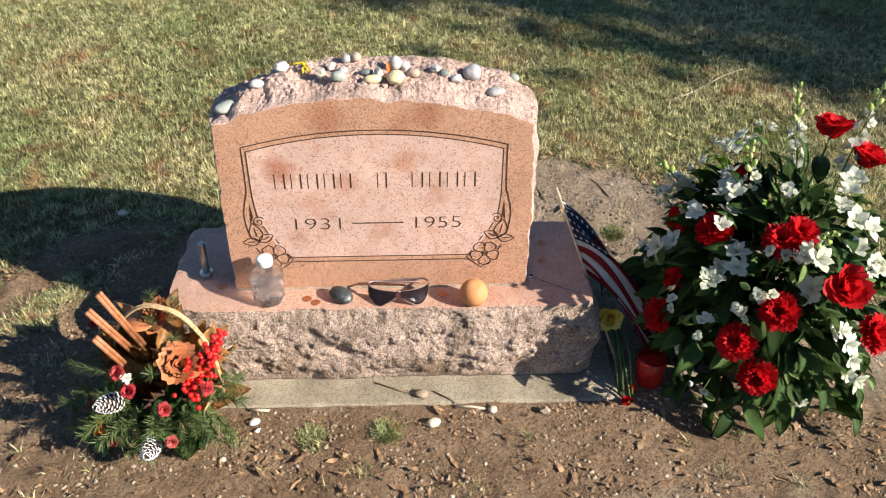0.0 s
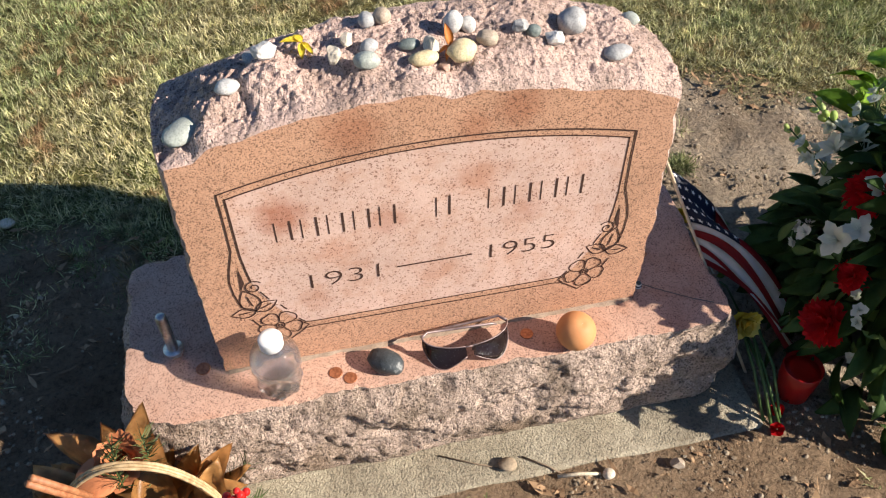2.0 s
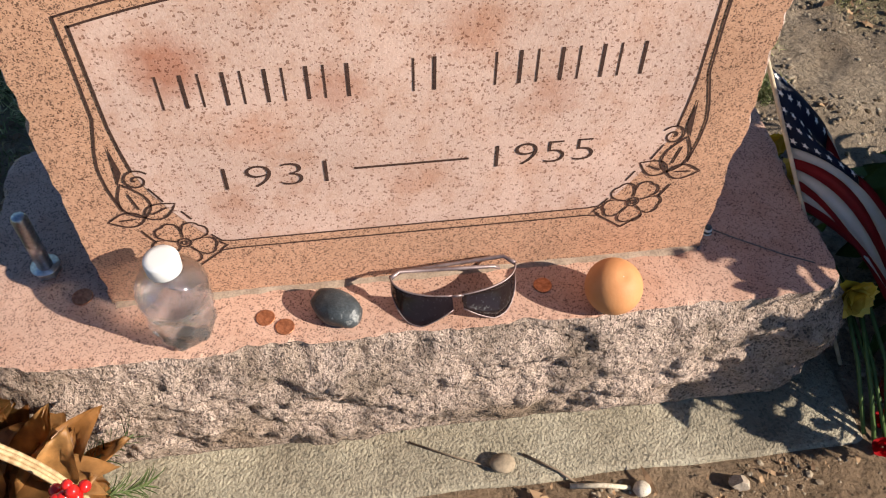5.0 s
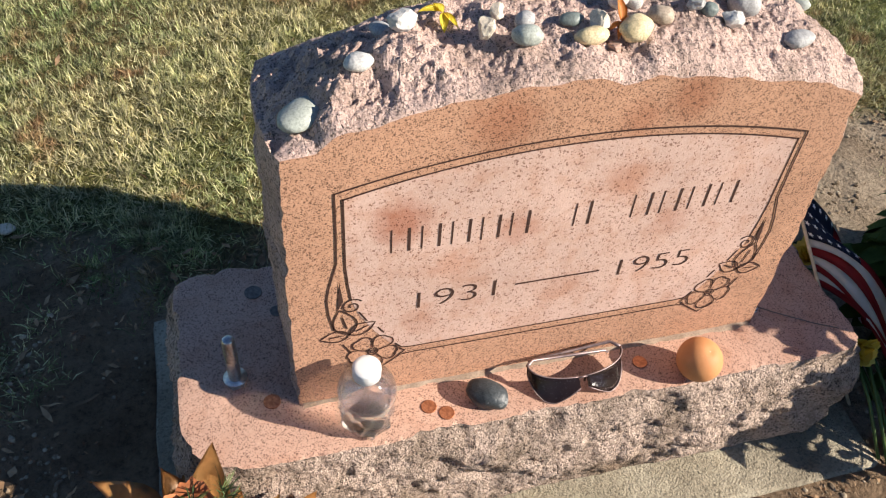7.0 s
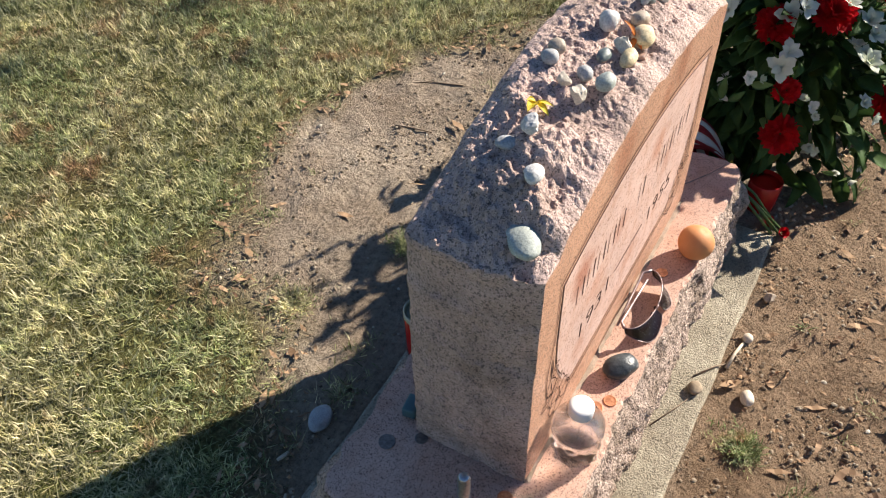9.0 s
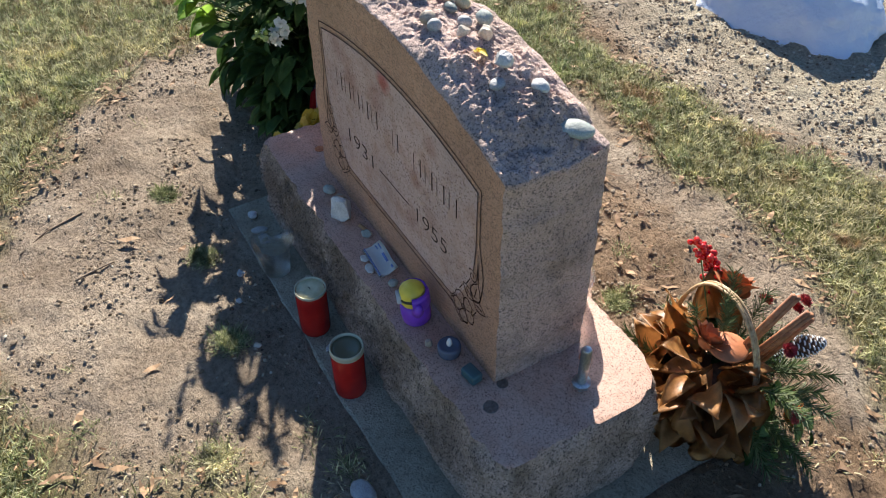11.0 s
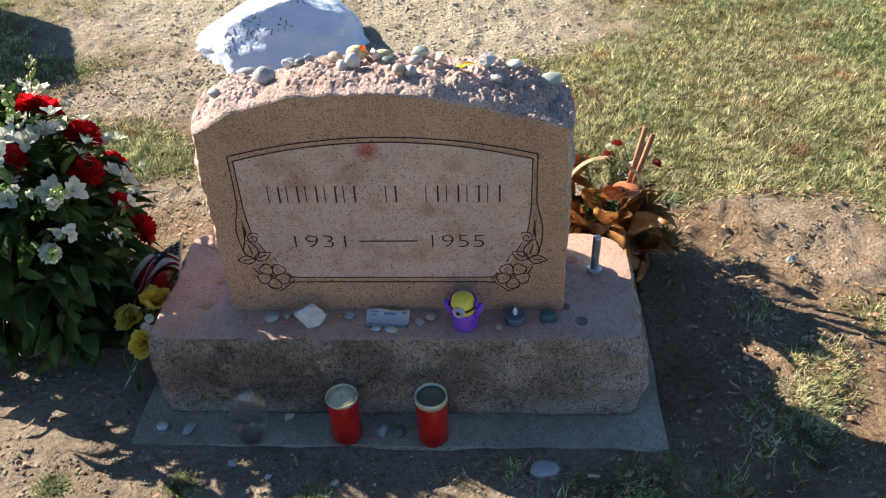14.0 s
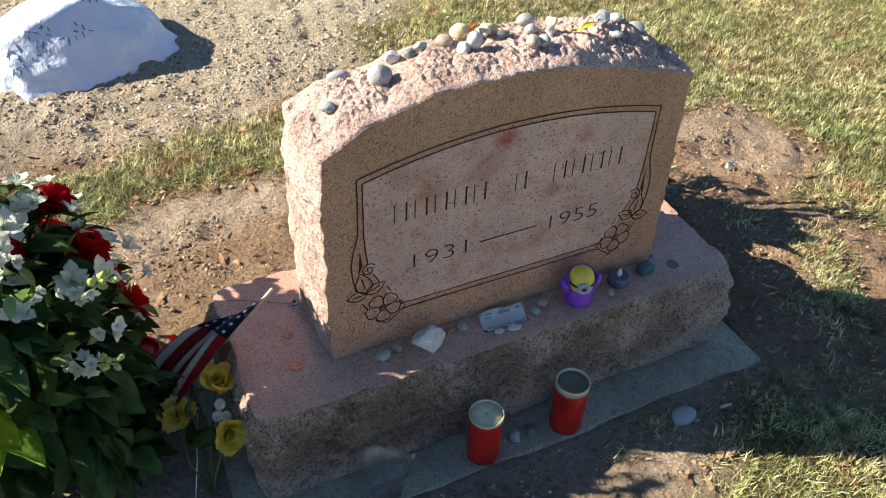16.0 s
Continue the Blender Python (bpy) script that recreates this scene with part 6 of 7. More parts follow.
def build_basket():
    mid = Vector((-0.425, -0.195, land(-0.425, -0.195)))
    basket = empty("flower_basket", "wicker basket of brown leaves, red berries and pine cones", "flower basket", mid)
    # woven sides: staves and bands
    bottom = part("basket_bottom", lathe([(0.063, 0.0), (0.068, 0.004), (0.066, 0.010), (0.01, 0.010)], 32), WICKER, basket, "woven wicker bottom")
    for k in range(24):
        a = 2 * math.pi * k / 24
        part("stave", tube([(0.066 * math.cos(a), 0.066 * math.sin(a), 0.004), (0.078 * math.cos(a), 0.078 * math.sin(a), 0.045), (0.090 * math.cos(a), 0.090 * math.sin(a), 0.085)], 0.0028, 6), WICKER, basket)
    for j in range(10):
        z = 0.010 + j * 0.0078
        pts = []
        for i in range(49):
            a = 2 * math.pi * i / 48
            r = 0.068 + 0.022 * z / 0.085 + 0.0035 * (1 if (i // 1 + j) % 2 else -1)
            pts.append((r * math.cos(a), r * math.sin(a), z))
        part("woven_band", tube(pts, 0.0034, 6), WICKER, basket)
    part("rim", tube([(0.092 * math.cos(2 * math.pi * i / 40), 0.092 * math.sin(2 * math.pi * i / 40), 0.087) for i in range(41)], 0.006, 8), WICKER, basket, "thick plaited rim")
    hoop = []
    for k in range(25):
        a = math.pi * k / 24
        hoop.append(Vector((0.010 + 0.103 * math.cos(a), 0.012 - 0.01 * math.cos(a), 0.085 + 0.215 * math.sin(a) ** 0.8)))
    handle = bmesh.new()
    for off in (-0.004, 0.0, 0.004):
        add_bm(handle, tube([p + Vector((0, off, 0.001 * math.sin(i * 1.3 + off * 800))) for i, p in enumerate(hoop)], 0.0023, 6))
    part("handle", handle, WICKER, basket, "arched pale wicker handle")
    part("soil_filling", lathe([(0.085, 0.055), (0.08, 0.068), (0.05, 0.074), (0.001, 0.076)], 20), CONE_DARK, basket, "dark dry filling")

    def w(x, y, z):
        return Vector((x, y, z)) - mid

    rng = random.Random(4)
    # big paper leaves, mostly on the side towards the stone
    big = [shared("dry_leaf", leaf_bm(0.120, 0.056, c, 0.35, wave=0.06), BROWN_LEAF) for c in (0.5, 0.9, 0.2)]
    for k in range(26):
        a = radians(10 + 170 * k / 25 + rng.uniform(-6, 6))
        d = Vector((math.cos(a), math.sin(a), 0))
        place("dry_leaf", big[k % 3], basket, d * rng.uniform(0.095, 0.115) + Vector((0, 0, rng.uniform(0.0, 0.09))), d, rng.gauss(0, 0.3), rng.uniform(0.7, 0.95))
    for k in range(62):
        a = radians(rng.uniform(0, 168)) if k < 56 else radians(rng.uniform(-60, 20))
        d = Vector((math.cos(a), math.sin(a), 0))
        at = Vector((0, 0, 0.10)) + d * rng.uniform(0.02, 0.085) + Vector((0, 0, rng.uniform(-0.06, 0.06)))
        lift = rng.uniform(0.35, 1.7)
        up = (Vector((0, 0, 1)) * (1.1 - lift * 0.8) - d * lift).normalized()
        ob = new("dry_leaf", big[k % 3])
        ob.parent = basket
        yaxis = (d * (1.0 - lift * 0.45) + Vector((0, 0, lift))).normalized()
        zaxis = (Vector((0, 0, 1)) - yaxis * yaxis.z - d * 0.3).normalized()
        xaxis = yaxis.cross(zaxis).normalized()
        zaxis = xaxis.cross(yaxis).normalized()
        rot = Matrix((xaxis, yaxis, zaxis)).transposed().to_4x4()
        ob.matrix_basis = Matrix.Translation(at) @ rot @ Matrix.Rotation(rng.gauss(0, 0.5), 4, "Y") @ Matrix.Scale(rng.uniform(0.7, 1.05), 4)
    faded = leafy("faded_rose_petal", (0.42, 0.03, 0.04), (0.56, 0.14, 0.12), 0.6, 0.25, vein=0.3)
    DRIED = shared("dried_flower", carnation_bm(seed=8), faded)
    # flowers
    place_rose(BROWN_PETAL, basket, w(-0.362, -0.258, 0.248), (0.2, -0.6, 0.75), 0.4, 1.35, "brown paper rose", seed=12)
    place_rose(BROWN_PETAL, basket, w(-0.43, -0.135, 0.262), (-0.1, -0.5, 0.8), 1.4, 1.1, "faded brown paper rose", seed=14)
    part("dried_slice", lathe([(0.028, 0.0), (0.030, 0.002), (0.028, 0.005), (0.001, 0.004)], 24, w(-0.455, -0.155, 0.265)), BROWN_PETAL, basket, "dried brown fruit slice")
    for p, s in (((-0.454, -0.308, 0.280), 0.8), ((-0.440, -0.318, 0.245), 0.85), ((-0.383, -0.326, 0.205), 0.8), ((-0.315, -0.285, 0.215), 0.8), ((-0.52, -0.20, 0.30), 0.7), ((-0.545, -0.245, 0.14), 0.9), ((-0.50, -0.30, 0.10), 0.8), ((-0.385, -0.325, 0.12), 0.75)):
        p = Vector(p)
        place("dried_flower", DRIED, basket, p - mid, (p - mid) * Vector((1, 1, 0.6)), p.x * 40, s * 0.62, "dried red flower")
    place("dried_flower", LILY, basket, w(-0.440, -0.312, 0.272), (0.3, -0.7, 0.5), 0, 0.45, "small white dried bloom")
    # berries
    ball = bmesh.new()
    bmesh.ops.create_icosphere(ball, subdivisions=2, radius=0.0050)
    ball = shared("berry", ball, BERRY)
    for k in range(120):
        f = k / 120
        c = Vector((-0.288, -0.240, 0.305)).lerp(Vector((-0.345, -0.285, 0.200)), f ** 0.9)
        spread = 0.006 + 0.011 * f
        c += Vector((rng.gauss(0, spread), rng.gauss(0, spread * 0.8), rng.gauss(0, spread)))
        place("berry", ball, basket, c - mid, (0, 0, 1), 0, rng.uniform(0.8, 1.15), "glossy red berry")
    for p in ((-0.288, -0.240, 0.305), (-0.345, -0.285, 0.200)):
        part("berry_stem", tube([(0.03, -0.02, 0.12), Vector(p) - mid], 0.0012, 5), STEM, basket)
    # cones
    cone = shared("pine_cone", cone_bm(), [CONE_DARK, CONE_WHITE], False)
    place("pine_cone", cone, basket, w(-0.470, -0.290, 0.195), (-0.45, -0.6, 0.35), 0, 1.0, "pine cone with white-painted tips")
    place("pine_cone", cone, basket, w(-0.430, -0.300, 0.090), (0.05, -0.9, 0.35), 1, 1.0, "pine cone with white-painted tips")
    # cinnamon
    for a, b in (((-0.455, -0.172, 0.222), (-0.492, -0.212, 0.382)), ((-0.464, -0.186, 0.208), (-0.512, -0.228, 0.356)), ((-0.470, -0.222, 0.205), (-0.500, -0.258, 0.318))):
        a, b = w(*a), w(*b)
        axis = (b - a).normalized()
        side = axis.orthogonal().normalized()
        stick = bmesh.new()
        for s in (-1, 1):
            add_bm(stick, tube([a + side * 0.0034 * s, b + side * 0.0034 * s], 0.0042, 9))
        part("cinnamon_stick", stick, CINNAMON, basket, "rolled cinnamon stick")
    # dried pod, tulip bud
    pod = pebble_bm(0.013, 0.013, 0.024, False, 55)
    pod_mat = leafy("dried_orange_pod", (0.50, 0.13, 0.03), (0.62, 0.20, 0.06), 0.5)
    ob = part("dried_pod", pod, pod_mat, basket, "dried orange pod")
    ob.matrix_basis = Matrix.Translation(w(-0.388, -0.275, 0.072)) @ pose(0, 0, 0, 20, 10, 0)
    tulip = shared("tulip_bud", rose_bm(0.026, 2, 0.0, 9), ORANGE_LEAF)
    place("tulip_bud", tulip, basket, w(-0.525, -0.270, 0.105), (-0.75, -0.5, -0.15), 0, 0.95, "faded orange tulip bud")
    # greenery
    sprigs = [shared("pine_sprig", sprig_bm(0.10, 120, 0.028, s), NEEDLE) for s in (1, 2, 3)]
    for k in range(40):
        a = radians(170 + 220 * k / 32) if k < 32 else rng.uniform(0, 6.28)
        d = Vector((math.cos(a), math.sin(a), rng.uniform(-0.75, 0.5)))
        place("pine_sprig", sprigs[k % 3], basket, Vector((d.x * 0.06, d.y * 0.06, 0.10)), d, rng.uniform(0, 6), rng.uniform(0.7, 1.05), "green pine sprig")
    for p, d in (((-0.43, -0.17, 0.25), (0, 0, 1)), ((-0.40, -0.16, 0.22), (0.2, 0.2, 1)), ((-0.31, -0.28, 0.14), (0.5, -0.6, 0.1)), ((-0.53, -0.20, 0.10), (-1, 0.3, 0.1)), ((-0.52, -0.23, 0.09), (-1, -0.1, -0.1)), ((-0.42, -0.23, 0.20), (0.1, -0.5, 0.6)), ((-0.44, -0.24, 0.20), (-0.4, -0.5, 0.5)), ((-0.40, -0.22, 0.22), (0.3, -0.3, 0.7)), ((-0.50, -0.24, 0.16), (-0.9, -0.4, 0.2)), ((-0.50, -0.21, 0.18), (-0.9, 0.0, 0.4)), ((-0.48, -0.27, 0.16), (-0.6, -0.7, 0.1))):
        place("pine_sprig", sprigs[1], basket, w(*p), d, rng.uniform(0, 6), 0.9, "green pine sprig")
    for k in range(16):
        p = Vector((-0.535 + rng.gauss(0, 0.022), -0.245 + rng.gauss(0, 0.03), 0.10 + rng.gauss(0, 0.03)))
        place("leaf", SMALL_LEAF, basket, p - mid, (-0.5 + rng.gauss(0, 0.3), -0.6 + rng.gauss(0, 0.3), 0.7), rng.uniform(0, 6), rng.uniform(0.7, 1.1))
    for k in range(70):
        a = radians(rng.uniform(150, 360))
        d = Vector((math.cos(a), math.sin(a), 0))
        place("leaf", SMALL_LEAF if k % 2 else BIG_LEAF[0], basket, Vector((d.x * 0.09, d.y * 0.09, rng.uniform(0.03, 0.15))), d * 0.9 + Vector((0, 0, 1)), rng.uniform(0, 6), rng.uniform(0.45, 0.8))


build_basket()


# ---- painted boulder ----
def build_boulder():
    mat = material("white_paint_sky_tinted", (0.78, 0.80, 0.82), 0.6)
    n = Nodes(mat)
    # White paint with the blue cast of the skylight mixed into its colour.
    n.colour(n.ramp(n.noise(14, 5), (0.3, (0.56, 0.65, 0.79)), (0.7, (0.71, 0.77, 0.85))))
    n.bump(n.noise(45, 6), 0.6, 0.01)
    bm = bmesh.new()
    bmesh.ops.create_icosphere(bm, subdivisions=5, radius=1.0)
    cuts = [(Vector((-0.05, 0.82, 0.57)).normalized(), 0.42), (Vector((0.1, -0.15, 1)).normalized(), 0.58), (Vector((-0.9, 0.3, 0.4)).normalized(), 0.78), (Vector((0.75, 0.45, 0.3)).normalized(), 0.80), (Vector((0.2, -0.8, 0.5)).normalized(), 0.72), (Vector((-0.4, -0.2, 0.85)).normalized(), 0.66)]
    for v in bm.verts:
        p = v.co.copy()
        for normal, d in cuts:
            over = p.dot(normal) - d
            if over > 0:
                p -= normal * over * 0.93
        p *= 1 + 0.12 * noise.noise(p * 2.1) + 0.05 * noise.noise(p * 6) + 0.02 * noise.noise(p * 15)
        thin = 1 - 0.55 * abs(p.x + 0.12) ** 1.6
        v.co = Vector((p.x * 0.285, p.y * 0.26 * (0.6 + 0.4 * thin), p.z * 0.225 * thin))
    rock = part("painted_boulder", bm, mat, label="low boulder painted white, tinted skylight blue, with dark scribbles on it")
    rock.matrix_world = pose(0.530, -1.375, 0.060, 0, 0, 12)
    tagged(rock, category="boulder")
    ink = material("faded_marker", (0.12, 0.14, 0.20), 0.7)
    rng = random.Random(8)
    depsgraph_pts = [(v.co.copy(), v.normal.copy()) for v in rock.data.vertices]
    for k in range(46):
        gx, gz = rng.choice(((0.17, 0.03), (0.12, 0.02), (0.06, 0.05), (0.0, 0.06), (0.10, 0.07), (-0.08, 0.13)))
        x, z = gx + rng.gauss(0, 0.02), gz + 0.02 + rng.gauss(0, 0.012)
        best = min((c for c in depsgraph_pts if c[1].y > 0.3), key=lambda c: (c[0].x - x) ** 2 + (c[0].z - z) ** 2)
        bar = rounded_box(rng.uniform(0.002, 0.004), 0.0012, rng.uniform(0.010, 0.026), 0.0003, 1) if k % 3 else rounded_box(rng.uniform(0.010, 0.018), 0.0012, 0.0025, 0.0003, 1)
        turn = best[1].to_track_quat("Y", "Z").to_matrix().to_4x4()
        bar.transform(Matrix.Translation(best[0] + best[1] * 0.0004) @ turn @ pose(0, 0, 0, 0, rng.uniform(-25, 25), 0))
        part("scribble_bar", bar, ink, rock, "dark marker stroke", smooth=False)


build_boulder()


# ---- unseen upright stone, added to cast the shadow across the lawn ----
def build_unseen_stone():
    m = pose(2.27, -1.80, 0.0, 0, 0, -64)
    bm = rounded_box(0.50, 0.20, 0.52, 0.02, 3)
    for v in bm.verts:
        v.co += Vector((0, 0, 0.004 * noise.noise(v.co * 9)))
    bm.transform(pose(0, 0, 0.36))
    ob = part("neighbour_gravestone", bm, SAWN, label="plain upright granite gravestone, unseen, added to cast a shadow on the lawn")
    foot = rounded_box(0.66, 0.32, 0.16, 0.015, 2)
    foot.transform(pose(0, 0, 0.06))
    part("plinth", foot, BASE_ROCK, ob, "rough granite plinth")
    ob.matrix_world = m
    tagged(ob, category="gravestone")


build_unseen_stone()


# ---- tree that shades the lawn, out of view ----
def build_tree():
    tree = empty("shade_tree", "broad leafy tree shading the far lawn", "tree", (8.2, -0.96, 0.0))
    bark = material("grey_bark", (0.16, 0.12, 0.09), 0.9)
    n = Nodes(bark)
    n.colour(n.ramp(n.noise(9, 5), (0.3, (0.09, 0.07, 0.05)), (0.7, (0.22, 0.17, 0.13))))
    trunk = tube([(0, 0, -0.1), (0.03, 0, 1.2), (-0.05, 0.05, 2.6), (0, 0, 4.2), (0.1, 0, 5.6)], 0.24, 12, 0.06)
    part("trunk", trunk, bark, tree, "grey-brown trunk")
    rng = random.Random(21)
    limbs = bmesh.new()
    tips = []
    for k in range(16):
        a = rng.uniform(0, 6.28)
        z = rng.uniform(2.6, 5.2)
        end = Vector((math.cos(a) * rng.uniform(0.9, 1.6), math.sin(a) * rng.uniform(0.9, 1.6), z + rng.uniform(0.4, 1.2)))
        add_bm(limbs, tube([(0, 0, z), end * 0.5 + Vector((0, 0, z * 0.5)), end], 0.06, 7, 0.012))
        tips.append(end)
    part("limb", limbs, bark, tree, "spreading limbs")
    verts, faces = [], []
    for k in range(5200):
        c = rng.choice(tips) * rng.uniform(0.55, 1.05)
        c = Vector((c.x, c.y, max(2.8, c.z))) + Vector((rng.gauss(0, 0.28), rng.gauss(0, 0.28), rng.gauss(0, 0.28)))
        d = Vector((rng.gauss(0, 1), rng.gauss(0, 1), rng.gauss(0, 1))).normalized()
        s = d.orthogonal().normalized()
        ln, wd = rng.uniform(0.10, 0.18), rng.uniform(0.05, 0.09)
        i = len(verts)
        verts += [c, c + d * ln * 0.5 + s * wd, c + d * ln, c + d * ln * 0.5 - s * wd]
        faces.append((i, i + 1, i + 2, i + 3))
    crown = new("crown", from_arrays("crown", verts, faces, GREEN_LEAF))
    crown.parent = tree


build_tree()


# ---- lawn, soil crumbs, gravel ----
def grass_material():
    mat = material("dry_grass", (0.2, 0.2, 0.1), 0.65, spec=0.25)
    n = Nodes(mat)
    pick = n.island()
    dry = n.ramp(pick, (0.0, (0.21, 0.17, 0.09)), (0.2, (0.27, 0.265, 0.125)), (0.4, (0.40, 0.375, 0.205)), (0.65, (0.55, 0.495, 0.315)), (1.0, (0.70, 0.63, 0.44)))
    fresh = n.ramp(pick, (0.0, (0.12, 0.17, 0.06)), (0.4, (0.215, 0.275, 0.115)), (0.7, (0.35, 0.385, 0.195)), (1.0, (0.54, 0.525, 0.34)))
    patch = n.ramp(n.noise(1.9, 5, 0.65), (0.40, 0.0), (0.63, 1.0))
    col = n.mix(patch, dry, fresh)
    tone = n.ramp(n.noise(6.5, 4, 0.6), (0.3, (0.72, 0.70, 0.62)), (0.55, (1.1, 1.1, 1.08)), (0.75, (1.25, 1.2, 1.1)))
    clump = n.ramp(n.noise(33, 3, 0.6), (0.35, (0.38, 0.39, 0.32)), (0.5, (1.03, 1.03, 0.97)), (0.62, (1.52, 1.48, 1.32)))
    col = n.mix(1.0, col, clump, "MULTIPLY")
    rust = n.ramp(n.noise(8.5, 4, 0.65), (0.57, 0.0), (0.66, 0.75))
    col = n.mix(rust, col, n.ramp(pick, (0.0, (0.20, 0.09, 0.045)), (1.0, (0.52, 0.30, 0.16))))
    n.colour(n.mix(1.0, col, tone, "MULTIPLY"))
    thin_leaf(mat, 0.25)
    return mat


def lawn_amount(x, y):
    """How thickly grass grows, 0 to 1."""
    g = 1.0 - bare(x, y)
    tuft = noise.noise((x * 4.7, y * 4.7, 12.0)) + 0.5 * noise.noise((x * 13, y * 13, 3.0))
    if g < 0.95:
        sparse = 0.3 if tuft > 0.68 else 0.012
        if (x < -0.62 and y > -0.1) or (y > 0.36 and x < 0.0):
            sparse = 0.6 if tuft > 0.15 else 0.03
        if dark_soil(x, y) > 0.5:
            sparse = max(sparse, 0.07)
        if stony(x, y) > 0.3:
            sparse = 0.004
        g = max(g * (0.6 + 0.4 * min(1, max(0, tuft + 0.6))), sparse)
    else:
        g *= 0.72 + 0.28 * min(1.0, max(0.0, tuft + 0.7))
    return g


def inside_slab(x, y, pad=0.0):
    return SLAB[0] - pad < x < SLAB[1] + pad and SLAB[2] - pad < y < SLAB[3] + pad


def build_grass(count):
    rng = random.Random(5)
    verts, tris = [], []
    tufts = [(0.01, -0.235, 0.02), (0.37, 0.42, 0.02), (0.60, 0.43, 0.02), (-0.10, 0.56, 0.03), (0.13, 0.45, 0.025), (-0.82, 0.12, 0.05), (-0.80, 0.20, 0.04), (-0.75, 0.28, 0.05), (-0.14, -0.24, 0.02), (-0.50, 0.50, 0.04)]
    made, left, cx, cy, clump_lean, clump_long = 0, 0, 0.0, 0.0, 1.0, 1.0
    while made < count:
        if left == 0:
            if rng.random() < 0.004:
                cx, cy, spread = rng.choice(tufts)
                left = rng.randint(12, 30)
                thick = -1.0
            else:
                cx, cy, spread = rng.uniform(-2.1, 2.3), rng.uniform(-2.3, 2.5), rng.uniform(0.008, 0.030)
                if rng.random() < beyond(cx, cy):
                    continue
                thick = lawn_amount(cx, cy)
                if rng.random() > thick ** 1.5 * (1.0 if noise.noise((cx * 21, cy * 21, 4.0)) + 0.6 * noise.noise((cx * 47, cy * 47, 8.0)) > -0.05 - 0.15 * (thick > 0.7) else (0.3 if thick > 0.7 else 0.04)):
                    continue
                left = rng.randint(6, 24)
            clump_lean, clump_long = (rng.uniform(0.8, 1.3), rng.uniform(0.5, 0.9)) if thick < 0 else (rng.uniform(0.5, 1.2), rng.uniform(0.7, 1.35))
        left -= 1
        x, y = rng.gauss(cx, spread * 0.6), rng.gauss(cy, spread * 0.6)
        if inside_slab(x, y, 0.004):
            continue
        made += 1
        z = land(x, y) - 0.003 if abs(x) < 4 else -1
        mat_blade = rng.random() < 0.55
        a = rng.uniform(0, 6.2832) if mat_blade else math.atan2(y - cy, x - cx) + rng.gauss(0, 0.9)
        lean = rng.uniform(0.9, 1.5) if mat_blade else min(1.5, rng.uniform(0.3, 1.4) * clump_lean)
        ln = clump_long * (0.011 + 0.020 * rng.random() ** 1.3)
        wd = rng.uniform(0.0006, 0.0013)
        dx, dy = math.cos(a), math.sin(a)
        b = rng.uniform(-0.5, 0.5)
        sx, sy = -math.sin(a + b) * wd, math.cos(a + b) * wd
        i = len(verts)
        if mat_blade:
            h, v = ln * math.sin(lean), ln * math.cos(lean) + 0.002 + 0.006 * rng.random()
            lift = 0.006 * rng.random()
            verts += [(x - sx, y - sy, z + lift), (x + sx, y + sy, z + lift), (x + dx * h, y + dy * h, z + v)]
            tris.append((i, i + 1, i + 2))
            continue
        h1, v1 = ln * 0.5 * math.sin(lean * 0.7), ln * 0.5 * math.cos(lean * 0.7)
        h2, v2 = h1 + ln * 0.5 * math.sin(min(1.62, lean * 1.25)), v1 + ln * 0.5 * math.cos(min(1.62, lean * 1.25))
        verts += [(x - sx, y - sy, z), (x + sx, y + sy, z), (x + dx * h1 + sx, y + dy * h1 + sy, z + v1), (x + dx * h1 - sx, y + dy * h1 - sy, z + v1), (x + dx * h2, y + dy * h2, z + v2)]
        tris += [(i, i + 1, i + 2), (i, i + 2, i + 3), (i + 3, i + 2, i + 4)]
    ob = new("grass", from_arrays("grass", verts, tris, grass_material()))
    return tagged(ob, "short dormant lawn grass, straw-coloured and olive green", "grass", kind="stuff")


build_grass(780000)


def scatter_stones(name, label, category, count, where, sizes, mat, box, sink=0.35, seed=1):
    rng = random.Random(seed)
    base = bmesh.new()
    bmesh.ops.create_icosphere(base, subdivisions=1, radius=1.0)
    shape = [v.co.copy() for v in base.verts]
    index = [[v.index for v in f.verts] for f in base.faces]
    base.free()
    verts, faces, made, tries = [], [], 0, 0
    while made < count and tries < count * 60:
        tries += 1
        x, y = rng.uniform(box[0], box[1]), rng.uniform(box[2], box[3])
        if inside_slab(x, y, 0.005) or rng.random() > where(x, y):
            continue
        made += 1
        s = sizes[0] + (sizes[1] - sizes[0]) * rng.random() ** 3
        a, b, c = s * rng.uniform(0.8, 1.3), s * rng.uniform(0.7, 1.0), s * rng.uniform(0.45, 0.8)
        turn = rng.uniform(0, 6.28)
        ct, st = math.cos(turn), math.sin(turn)
        z = land(x, y) + c * (1 - 2 * sink) * 0.5
        i = len(verts)
        for p in shape:
            k = 1 + rng.uniform(-0.2, 0.2)
            u, v = p.x * a * k / 2, p.y * b * k / 2
            verts.append((x + ct * u - st * v, y + st * u + ct * v, z + p.z * c * k / 2))
        faces += [[i + q for q in f] for f in index]
    ob = new(name, from_arrays(name, verts, faces, mat, False))
    return tagged(ob, label, category, kind="stuff")


